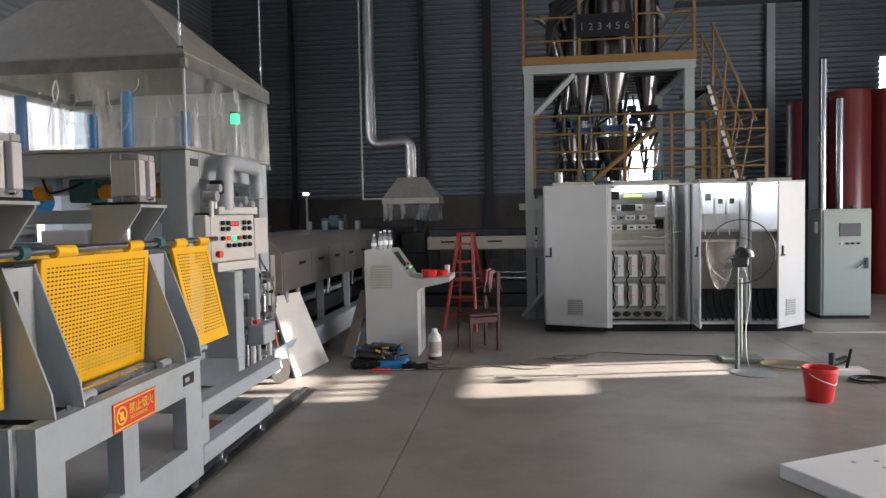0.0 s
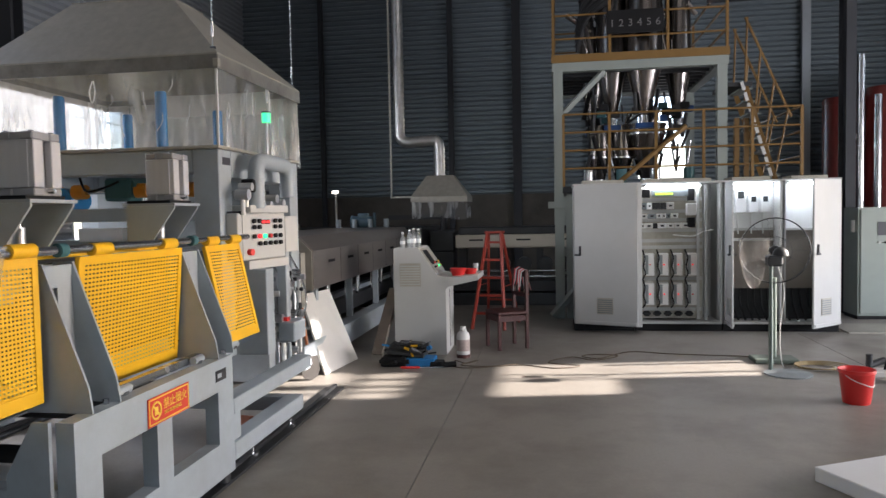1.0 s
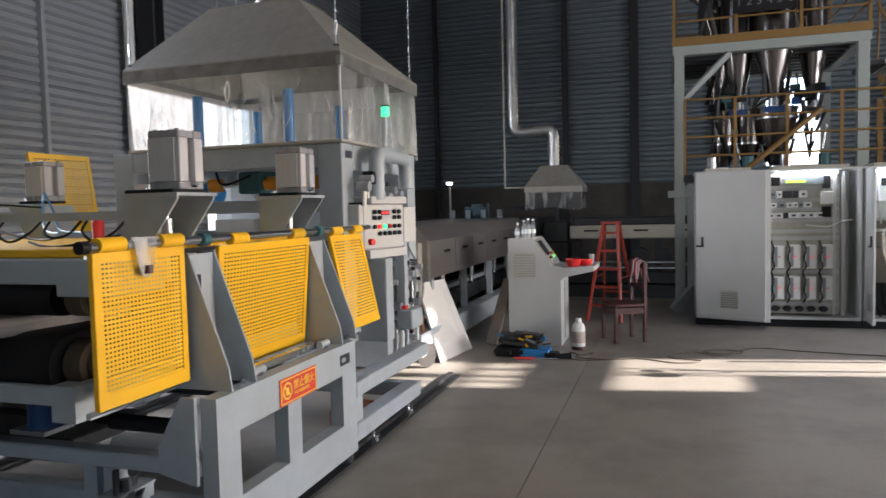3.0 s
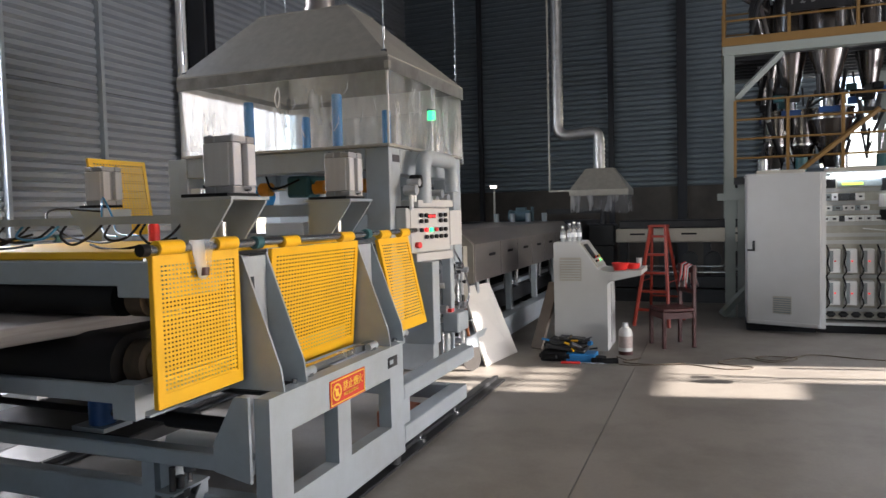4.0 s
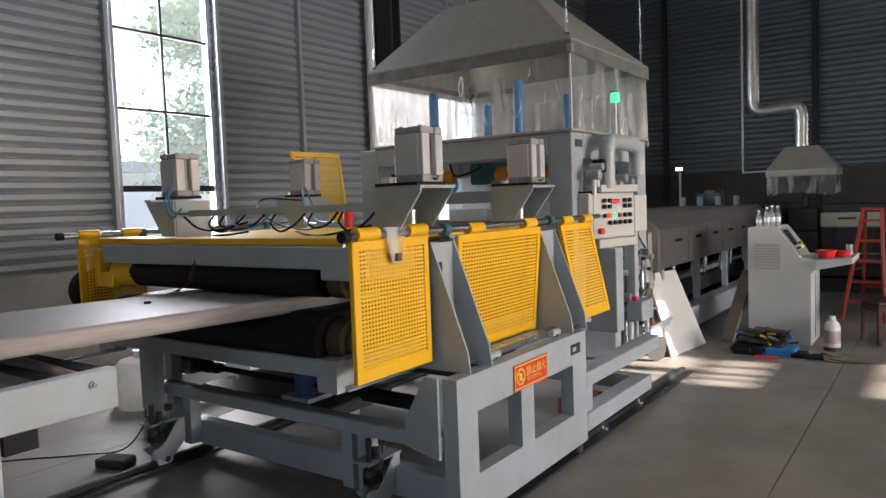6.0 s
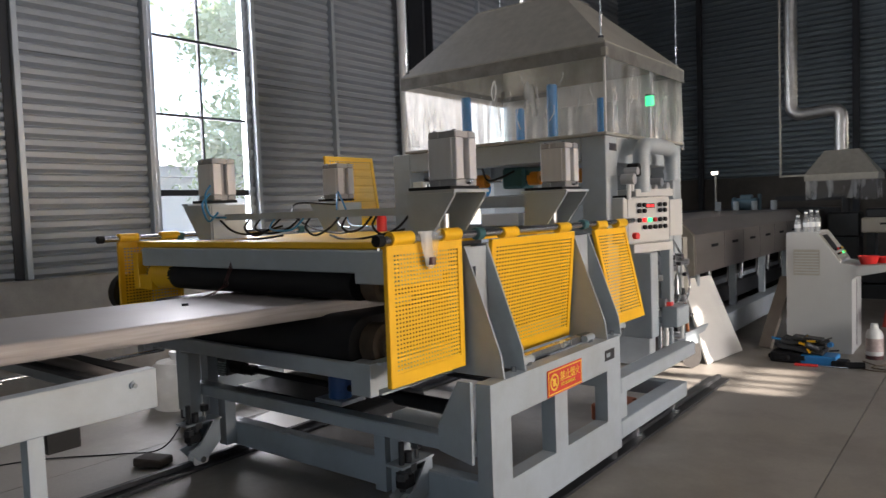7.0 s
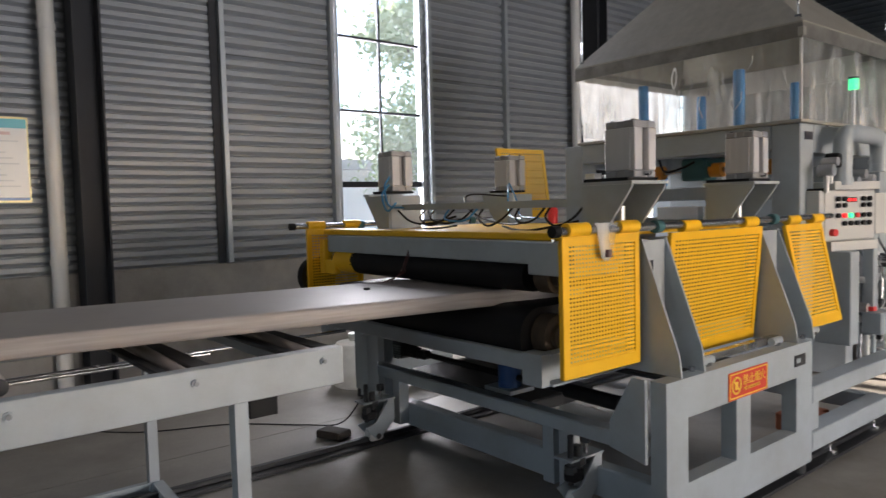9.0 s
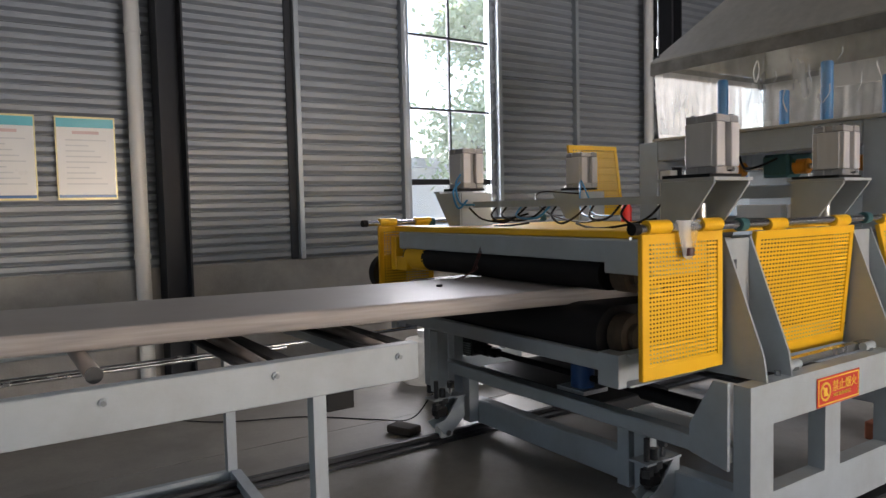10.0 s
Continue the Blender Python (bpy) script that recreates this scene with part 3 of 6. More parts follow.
# upper and lower carriages
part("cross_beam", B(-4.85, -2.30, 2.50, 2.72, 1.435, 1.475, bevel=0.005), YELLOW, haul, "yellow top cover strip", smooth=False)
part("cover_sheet", B(-4.80, -2.40, 2.722, 4.25, 1.448, 1.462), YELLOW, haul, "yellow top cover sheet", smooth=False)
part("carriage_beam", B(-4.72, -2.56, 2.46, 2.58, 1.315, 1.433, bevel=0.006), GREY, haul, smooth=False)
part("carriage_end", B(-2.66, -2.35, 2.44, 2.78, 1.265, 1.432, bevel=0.006), GREY, haul, smooth=False)
for k in range(2):
    part("bolt", T((-2.50, 2.46 + k * 0.2, 1.432), (-2.50, 2.46 + k * 0.2, 1.447), 0.012, seg=6), STEEL, haul)
part("side_rail", B(-2.50, -2.42, 2.78, 4.3, 1.30, 1.42), GREY, haul, smooth=False)
part("side_rail", B(-4.92, -4.84, 2.78, 4.3, 1.30, 1.42), GREY, haul, smooth=False)
part("tie_bar", B(-4.55, -2.74, 3.02, 3.07, 1.60, 1.645), GREY, haul, smooth=False)


def belt_band(z_top, z_bot, y0, y1, x0, x1, name):
    r = (z_top - z_bot) / 2
    zc = (z_top + z_bot) / 2
    outline = [(y0 + r - r * math.sin(a), zc + r * math.cos(a)) for a in (math.pi * k / 14 for k in range(15))]
    outline += [(y1 - r + r * math.sin(a), zc - r * math.cos(a)) for a in (math.pi * k / 14 for k in range(15))]
    return part(name, prism(bmesh.new(), outline, "x", x0, x1), BLACK, haul, "black rubber conveyor belt")


# Dark plate added behind the guards to imitate the shaded interior.
part("guard_shade_plate", B(-2.385, -2.375, 2.96, 4.68, 0.90, 1.41), DARK, haul, smooth=False)
belt_band(1.335, 1.162, 2.46, 4.4, -4.42, -2.72, "belt")
belt_band(1.088, 0.80, 2.38, 4.4, -4.60, -2.66, "belt")
HUB = mat("rusty_cast_iron", (0.085, 0.06, 0.04), 0.6, 0.3, dirt=(0.02, 0.018, 0.016), dirt_amount=0.6, dirt_scale=9)
for z, r in ((1.247, 0.10), (0.945, 0.13)):
    for x0, x1 in ((-2.655, -2.56), (-4.70, -4.61)):
        hub = part("roller_hub", T((x0, 2.56, z), (x1, 2.56, z), r * 0.85, seg=20), HUB, haul)
        part("bearing_ring", T((x1 + 0.002, 2.56, z), (x1 + 0.03, 2.56, z), r * 0.5, seg=16), HUB, hub)
part("roller_collar", T((-4.66, 2.55, 1.247), (-4.40, 2.55, 1.247), 0.09, seg=24), YELLOW, haul, "yellow roller collar")
part("roller_arm", B(-4.835, -4.77, 2.455, 2.515, 1.15, 1.40, bevel=0.004), YELLOW, haul, "yellow roller arm", smooth=False)
part("roller_arm", B(-4.768, -4.62, 2.46, 2.51, 1.152, 1.25, bevel=0.004), YELLOW, haul, "yellow roller arm", smooth=False)
part("arm_bracket", B(-4.72, -4.655, 2.47, 2.50, 1.31, 1.434, bevel=0.003), GREY, haul, smooth=False)
part("drive_wheel", T((-5.16, 2.58, 1.10), (-5.08, 2.58, 1.10), 0.15, seg=28), BLACK, haul, "black drive wheel")
part("lower_beam", B(-4.62, -2.50, 2.36, 2.50, 0.79, 0.875, bevel=0.006), GREY, haul, smooth=False)
part("lower_end_plate", B(-2.57, -2.44, 2.30, 2.355, 0.742, 0.90), GREY, haul, smooth=False)
part("drip_tray", prism(bmesh.new(), [(-2.50, 0.742), (-2.42, 0.742), (-2.42, 0.752), (-2.49, 0.752), (-2.49, 0.89), (-2.42, 0.89), (-2.42, 0.90), (-2.50, 0.90)], "y", 2.36, 2.95), GREY, haul, smooth=False)
part("lower_rail", B(-2.60, -2.51, 2.51, 4.3, 0.745, 0.86), GREY, haul, smooth=False)
part("lower_rail", B(-4.82, -4.72, 2.5, 4.3, 0.72, 0.86), GREY, haul, smooth=False)
part("tie_tube", B(-4.42, -2.062, 2.605, 2.70, 0.43, 0.508, bevel=0.008), GREY, haul, smooth=False)
part("sill_tube", B(-4.30, -2.062, 2.785, 2.88, 0.06, 0.225, bevel=0.008), GREY, haul, smooth=False)
part("gusset_plate", prism(bmesh.new(), [(-2.06, 0.40), (-2.262, 0.44), (-2.262, 0.57), (-2.135, 0.80), (-2.06, 0.80)], "y", 2.58, 2.60), GREY, haul, smooth=False)
for x in (-4.42, -4.24, -2.78, -2.66):
    part("frame_leg", B(x - 0.04, x + 0.04, 2.70, 2.78, 0.08, 0.735 if x < -4.3 else 0.45), GREY, haul, smooth=False)
part("frame_leg", B(-4.39, -4.29, 2.50, 2.58, 0.30, 0.735), GREY, haul, smooth=False)


def jack_caster(x, y):
    """A floor wheel that rolls along the rails, its cheeks and the jack screw beside it."""
    ol = [(y - 0.10, 0.13), (y - 0.03, 0.05), (y + 0.03, 0.05), (y + 0.14, 0.15), (y + 0.14, 0.29), (y + 0.09, 0.29), (y - 0.02, 0.15)]
    c = part("caster_bracket", prism(bmesh.new(), ol, "x", x + 0.045, x + 0.055), GREY, haul, smooth=False)
    part("bracket_cheek", prism(bmesh.new(), ol, "x", x - 0.055, x - 0.045), GREY, c, smooth=False)
    part("bracket_plate", B(x - 0.06, x + 0.06, y - 0.11, y + 0.15, 0.29, 0.302), GREY, c, smooth=False)
    part("bracket_back", B(x - 0.045, x + 0.045, y + 0.128, y + 0.14, 0.15, 0.29), GREY, c, smooth=False)
    part("caster_wheel", T((x - 0.035, y, 0.055), (x + 0.035, y, 0.055), 0.055, seg=24), PVC, c, "off-white caster wheel")
    part("wheel_hub", T((x + 0.035, y, 0.055), (x + 0.062, y, 0.055), 0.02, seg=12), STEEL, c)
    for dy, r, z0, z1, m_ in ((-0.07, 0.016, 0.16, 0.42, DARK), (-0.02, 0.022, 0.2, 0.36, DARK), (0.05, 0.014, 0.30, 0.37, STEEL)):
        part("jack_screw", T((x + 0.02, y + dy, z0), (x + 0.02, y + dy, z1), r), m_, c)
        part("jack_nut", T((x + 0.02, y + dy, z0 + 0.06), (x + 0.02, y + dy, z0 + 0.10), r * 2.1, seg=6), DARK, c)
    part("clamp_block", B(x - 0.02, x + 0.05, y - 0.09, y + 0.01, 0.17, 0.24, bevel=0.012), BLACK, c, smooth=False)


jack_caster(-4.22, 2.49)
jack_caster(-2.56, 2.68)
part("drive_shaft", T((-4.25, 2.86, 0.58), (-2.3, 2.87, 0.56), 0.02), BLACK, haul, "black telescopic drive shaft")
part("drive_shaft", T((-2.78, 2.865, 0.567), (-2.41, 2.868, 0.562), 0.042), BLACK, haul, "black telescopic drive shaft")
motor = part("drive_motor", T((-3.24, 2.86, 0.50), (-3.24, 2.86, 0.70), 0.072, seg=20), MOTOR_BLUE, haul, "blue drive motor")
part("motor_foot", B(-3.36, -3.13, 2.76, 2.96, 0.485, 0.51), GREY, motor, smooth=False)
gbx = part("gear_box", B(-4.55, -4.32, 2.80, 2.98, 0.515, 0.65, bevel=0.02), DARK, haul, "dark cast gear box", smooth=False)
for k in range(6):
    part("cooling_fin", B(-4.56, -4.31, 2.782, 2.80, 0.525 + k * 0.017, 0.532 + k * 0.017), GREY_D, gbx, smooth=False)
part("shaft_coupling", T((-4.30, 2.86, 0.578), (-4.18, 2.86, 0.576), 0.045, seg=8), BLACK, gbx)
part("shaft_yoke", B(-4.16, -4.06, 2.82, 2.90, 0.545, 0.605, bevel=0.015), BLACK, gbx, smooth=False)
# Dark slab added to darken the view beneath the belts.
part("underside_dark_slab", B(-4.42, -3.15, 2.95, 3.55, 0.33, 0.41, bevel=0.01), DARK, haul, smooth=False)
part("deck_plate", B(-4.75, -2.15, 3.3, 4.05, 0.60, 0.62), DARK, haul, smooth=False)
sign = thing("warning_sign", (XS + 0.003, 0, 0), "red and yellow no-fire warning sign on the machine side", "sign")
part("sign_plate", B(0, 0.003, 3.15, 3.545, 0.605, 0.748), SIGNRED, sign, smooth=False)
for y in (3.08, 3.80, 4.26):
    st = part("stop_block", T((-2.05, y - 0.05, 0.815), (-2.05, y + 0.05, 0.815), 0.022, seg=14), GREY, haul)
    part("stop_bracket", B(-2.07, -2.03, y - 0.02, y + 0.02, 0.79, 0.81), STEEL, st, smooth=False)
part("guide_rail", B(-2.12, -2.08, 3.0, 3.9, 0.791, 0.83), STEEL, haul, smooth=False)
WORDS = {"stroke": 0.008}
# pictograph and lettering of the sign: strokes as thin raised bars
frame_bits = bmesh.new()
for ya, yb, za, zb in ((3.158, 3.537, 0.735, 0.741), (3.158, 3.537, 0.612, 0.618), (3.158, 3.164, 0.618, 0.735), (3.531, 3.537, 0.618, 0.735)):
    box(frame_bits, 0.003, 0.005, ya, yb, za, zb)
part("sign_border", frame_bits, SIGNYEL, sign, smooth=False)
ring = bmesh.new()
for k in range(24):
    a = 2 * math.pi * k / 24
    box(ring, 0.003, 0.006, -0.006, 0.006, 0.036, 0.046, m=Matrix.Translation((0, 3.222, 0.677)) @ Matrix.Rotation(a, 4, 'X'))
box(ring, 0.003, 0.006, -0.005, 0.005, -0.04, 0.04, m=Matrix.Translation((0, 3.222, 0.677)) @ Matrix.Rotation(radians(45), 4, 'X'))
box(ring, 0.003, 0.005, 3.207, 3.237, 0.655, 0.695)
part("pictograph", ring, SIGNYEL, sign, smooth=False)
for text, y, z, size in (("禁止烟火", 3.285, 0.672, 0.058), ("NO BURNING", 3.295, 0.640, 0.026)):
    cu = bpy.data.curves.new("lettering", 'FONT')
    cu.body, cu.size, cu.extrude = text, size, 0.001
    ob = new("lettering", cu)
    ob.data.materials.append(SIGNYEL)
    ob.parent = sign
    ob.matrix_basis = Matrix.Translation((0.0045, y, z)) @ Matrix(((0, 0, 1, 0), (1, 0, 0, 0), (0, 1, 0, 0), (0, 0, 0, 1)))
plate = thing("name_plate", (XS + 0.002, 0, 0), "small dark machine name plate", "plate")
part("plate_sheet", B(0, 0.003, 3.86, 3.99, 0.665, 0.73), DARK, plate, smooth=False)
part("plate_mark", B(0.003, 0.004, 3.88, 3.93, 0.685, 0.71), GREY, plate, smooth=False)

# ---- forming unit behind the haul-off ----
unit = thing("forming_unit", (0, 0, 0), "grey steel forming unit with cross beams and pipes", "machine")
UX0, UX1, UY0, UY1 = -4.268, -2.37, 4.80, 6.38
part("front_beam", B(UX0, UX1 - 0.202, UY0, UY0 + 0.2, 1.965, 2.13, bevel=0.006), GREY, unit, smooth=False)
part("rear_beam", B(UX0, UX1 - 0.202, UY1 - 0.2, UY1, 1.88, 2.13, bevel=0.006), GREY, unit, smooth=False)
part("top_plate", B(UX0 - 0.03, UX1 + 0.02, UY0 - 0.03, UY1 + 0.03, 2.132, 2.155, bevel=0.004), GALV, unit, smooth=False)
for x0 in (UX1 - 0.2, UX0 - 0.202):
    for y0 in (UY0, UY1 - 0.2):
        part("corner_post", B(x0, x0 + 0.2, y0, y0 + 0.2, 0.6 if x0 > -3 else 0.0, 2.13, bevel=0.006), GREY, unit, smooth=False)
part("side_beam", B(UX1 - 0.2, UX1, UY0 + 0.202, UY1 - 0.202, 1.93, 2.13, bevel=0.006), GREY, unit, smooth=False)
part("side_beam", B(UX0 - 0.202, UX0 - 0.05, UY0 + 0.202, UY1 - 0.202, 1.93, 2.13, bevel=0.006), GREY, unit, smooth=False)
part("lower_crossbeam", B(UX0, UX1 - 0.202, UY0 + 0.12, UY0 + 0.25, 1.62, 1.72, bevel=0.005), GREY, unit, smooth=False)
part("lower_crossbeam", B(UX0, UX1 - 0.202, UY0 + 0.15, UY0 + 0.32, 1.42, 1.483, bevel=0.005), GREY, unit, smooth=False)
part("inner_post", B(-4.262, -4.15, UY0 + 0.02, UY0 + 0.12, 1.0, 1.88, bevel=0.005), WHITE, unit, smooth=False)
part("rear_panel", B(UX0, UX1 - 0.22, UY1 - 0.23, UY1 - 0.21, 0.9, 1.88), GREY_D, unit, smooth=False)
part("plastic_profile", B(-3.545, -3.18, 4.86, 4.945, 1.47, 1.572, bevel=0.004), WHITE, unit, smooth=False)
part("plastic_profile", B(-3.13, -3.0, 4.86, 4.945, 1.47, 1.572, bevel=0.004), WHITE, unit, smooth=False)
part("roll_table", B(UX0 + 0.1, UX1 - 0.2, UY0 + 0.1, UY1 - 0.1, 0.95, 1.1), GREY_D, unit, smooth=False)
shaft = part("cross_shaft", T((-4.25, 5.15, 1.86), (-2.6, 5.15, 1.86), 0.022), STEEL, unit)
for x in (-3.72, -3.18, -2.76, -3.95):
    part("coupling", T((x - 0.05, 5.15, 1.86), (x + 0.05, 5.15, 1.86), 0.058, seg=16), ORANGE, shaft, "orange shaft coupling")
gm = part("gear_motor", B(-3.46, -3.24, 5.06, 5.26, 1.78, 1.96, bevel=0.02), TEAL, unit, "dark teal gear motor", smooth=False)
part("motor_body", T((-3.28, 5.10, 1.88), (-3.28, 5.42, 1.90), 0.075, seg=16), TEAL, gm)
gm2 = part("gear_motor", T((-3.86, 5.1, 1.80), (-3.86, 5.35, 1.80), 0.095, seg=16), BLUE, unit, "blue gear motor")
part("motor_cable", path_tube(bmesh.new(), smooth_path([(-3.62, 5.0, 1.98), (-3.55, 4.98, 1.86), (-3.42, 5.0, 1.88), (-3.32, 5.05, 1.93)]), 0.009, 6), BLACK, unit)
# blue lift posts through the top
for x, y in ((-3.765, 5.0), (-2.916, 5.0), (-3.83, 6.0), (-2.957, 6.0)):
    p = part("lift_post", T((x, y, 2.155), (x, y, 2.585), 0.042, seg=18), BLUE, unit, "blue round lift post")
    part("post_top", T((x, y, 2.585), (x, y, 2.592), 0.036, seg=18), BLUE, p)
# side base of the unit
base = part("base_rail", B(-2.10, XS + 0.003, 4.09, 5.50, 0.41, 0.51, bevel=0.006), GREY, unit, smooth=False)
part("base_rail", B(-2.10, XS + 0.003, 4.09, 5.30, 0.12, 0.235, bevel=0.006), GREY, unit, smooth=False)
part("base_rail", B(-2.95, -2.10, 5.20, 5.30, 0.12, 0.235, bevel=0.006), GREY, unit, smooth=False)
part("base_post", B(-2.36, -2.12, 5.0, 5.14, 0.60, 1.245, bevel=0.006), GREY, unit, smooth=False)
part("base_post", B(-2.24, -2.16, 5.50, 5.58, 0.60, 1.60, bevel=0.006), GREY, unit, smooth=False)
part("base_post", B(-2.14, -1.99, 4.09, 4.22, 0.235, 0.42, bevel=0.006), GREY, unit, smooth=False)
part("base_rail", B(-4.6, -2.62, 6.2, 6.34, 0.1, 0.5, bevel=0.006), GREY, unit, smooth=False)
for y in (4.5, 5.2):
    part("levelling_foot", T((-2.05, y, 0.0), (-2.05, y, 0.03), 0.05), STEEL, unit)
    part("levelling_foot", T((-2.05, y, 0.03), (-2.05, y, 0.12), 0.016), STEEL, unit)
# pipework at the side
part("bent_pipe", path_tube(bmesh.new(), smooth_path([(-2.22, 5.10, 1.70), (-2.22, 5.10, 1.92), (-2.22, 5.12, 2.02), (-2.22, 5.20, 2.06), (-2.22, 5.55, 2.06), (-2.22, 5.68, 2.05), (-2.22, 5.74, 1.98), (-2.22, 5.74, 1.80)]), 0.062, 14), GREY, unit, "grey bent plastic pipe")
for z in (1.72, 1.90):
    part("pipe_ring", T((-2.22, 5.10, z), (-2.22, 5.10, z + 0.03), 0.07, seg=14), GREY, unit)
part("pipe_ring", T((-2.22, 5.74, 1.86), (-2.22, 5.74, 1.89), 0.07, seg=14), GREY, unit)
for y, z, r in ((4.92, 1.80, 0.04), (4.98, 1.86, 0.03), (5.34, 1.72, 0.04), (5.46, 1.78, 0.035), (5.60, 1.74, 0.04)):
    part("valve", T((-2.3, y, z), (-2.2, y, z), r), ALU, unit)
    part("valve_stem", T((-2.25, y, z), (-2.25, y, z - 0.15), 0.018), PVC, unit)
part("solenoid", B(-2.3, -2.2, 5.0, 5.07, 1.82, 1.92, bevel=0.01), BLACK, unit, smooth=False)
part("label_plate", B(UX1, UX1 + 0.004, 4.86, 4.98, 2.02, 2.075), INK, unit, smooth=False)
part("bracket_plate", B(UX1 - 0.19, UX1 + 0.11, 4.90, 5.5, 1.655, 1.68), BLACK, unit, smooth=False)
# small parts seen below the panel
for k in range(9):
    rnd = random.Random(40 + k)
    y, z = rnd.uniform(5.45, 6.1), rnd.uniform(0.45, 1.25)
    part("hose_end", T((-2.35, y, z), (-2.22, y + 0.02, z), rnd.uniform(0.02, 0.045)), rnd.choice([STEEL, ALU, BLACK, PVC]), unit)
for k in range(3):
    rnd = random.Random(60 + k)
    y = 5.5 + k * 0.22
    part("water_hose", path_tube(bmesh.new(), smooth_path([(-2.3, y, 1.3), (-2.22, y + 0.06, 1.1), (-2.2, y + 0.12, 0.85), (-2.3, y + 0.05, 0.6)]), 0.009, 6), rnd.choice([BLACK, GREY_D, STEEL]), unit)
rnd = random.Random(77)
for k in range(16):
    y, z = 5.42 + 0.045 * k, rnd.uniform(0.62, 1.26)
    part("pipe_fitting", T((-2.30, y, z), (-2.30 + rnd.uniform(0.05, 0.12), y, z), rnd.uniform(0.014, 0.036), seg=10), rnd.choice([STEEL, ALU, PVC, DARK]), unit)
for k in range(5):
    y = 5.52 + 0.13 * k
    part("stand_pipe", T((-2.26, y, 0.42), (-2.26, y + 0.01, 1.0 + 0.07 * (k % 3)), 0.017 + 0.005 * (k % 2), seg=10), [STEEL, PVC, GREY][k % 3], unit)
gauge = part("round_flange", T((-2.30, 5.72, 1.08), (-2.24, 5.72, 1.08), 0.15, seg=24), ALU, unit, "round aluminium flange")
part("red_valve", B(-2.19, -2.15, 5.47, 5.53, 0.785, 0.815), RED, unit, "red valve lever", smooth=False)
part("valve_block", B(-2.22, -2.08, 5.44, 5.70, 0.62, 0.78, bevel=0.01), GREY, unit, smooth=False)

# control panel, turned a little to the front
PM = Matrix.Translation((-2.20, 5.18, 1.49)) @ Matrix.Rotation(radians(-13.5), 4, 'Z')
panel = thing("button_station", PM, "light grey push-button control box with lit lamps", "control box")
part("box_body", B(-0.16, 0.0, -0.32, 0.27, -0.175, 0.175, bevel=0.006), CABINET, panel, smooth=False)
part("face_plate", B(0.0, 0.006, -0.27, 0.25, -0.165, 0.165, bevel=0.002), CABINET, panel, smooth=False)
part("rain_cover", B(-0.17, 0.03, -0.2, 0.28, 0.178, 0.235, bevel=0.004), CABINET, panel, smooth=False)
part("mount_plate", B(-0.15, 0.02, -0.22, 0.28, -0.245, -0.178, bevel=0.004), CABINET, panel, smooth=False)
part("side_bracket", B(-0.02, 0.0, 0.275, 0.45, -0.14, 0.15, bevel=0.004), CABINET, panel, smooth=False)
grid = []
for r_, zz in enumerate((0.115, 0.07, 0.0, -0.055)):
    for c_ in range(6):
        yy = -0.15 + c_ * 0.066
        if r_ in (0, 1) and c_ in (2, 3):
            continue
        if r_ == 3 and c_ == 0:
            continue
        m = L_RED if (r_, c_) == (2, 1) else L_GREEN if (r_, c_) == (2, 2) else RED if (r_, c_) == (2, 3) else BLACK
        b = part("button", T((0.006, yy, zz), (0.03, yy, zz), 0.017, seg=14), m, panel)
        part("button_ring", T((0.006, yy, zz), (0.012, yy, zz), 0.023, seg=14), ALU, b)
part("display", B(0.006, 0.010, -0.05, 0.06, 0.09, 0.125), BLACK, panel, smooth=False)
part("digits", B(0.010, 0.012, -0.04, 0.0, 0.098, 0.117), L_RED, panel, smooth=False)
part("digits", B(0.010, 0.012, 0.012, 0.05, 0.098, 0.117), L_RED, panel, smooth=False)
part("stop_button", T((0.006, -0.20, -0.115), (0.04, -0.20, -0.115), 0.025, seg=16), RED, panel, "red mushroom stop button")
beacon = thing("signal_lamp", (-2.52, 6.05, 2.175), "green lit signal lamp on a stem", "lamp")
part("stem", T((0, 0, 0), (0, 0, 0.30), 0.014), ALU, beacon)
part("lens", T((0, 0, 0.30), (0, 0, 0.385), 0.038, seg=16), L_GREEN, beacon, "glowing green lens")
part("cap", T((0, 0, 0.385), (0, 0, 0.40), 0.042, seg=16), BLACK, beacon)

# extraction hood with plastic curtain
HX0, HX1, HY0, HY1 = -4.37, -2.375, 4.84, 6.52
hood = thing("extraction_hood", (0, 0, 0), "galvanised sheet extraction hood with clear plastic curtains", "hood")
TX0, TX1, TY0, TY1, RZ0, RZ1, TZ = -3.88, -2.99, 5.36, 5.86, 2.71, 2.825, 3.40


def hood_skin(x0, x1, y0, y1, z0, z1, tx0, tx1, ty0, ty1, tz):
    bm = bmesh.new()
    rings = [[bm.verts.new(p) for p in ((a, c, z), (b, c, z), (b, d, z), (a, d, z))] for a, b, c, d, z in ((x0, x1, y0, y1, z0), (x0, x1, y0, y1, z1), (tx0, tx1, ty0, ty1, tz))]
    for r0, r1 in zip(rings, rings[1:]):
        for k in range(4):
            bm.faces.new((r0[k], r0[(k + 1) % 4], r1[(k + 1) % 4], r1[k]))
    return bm


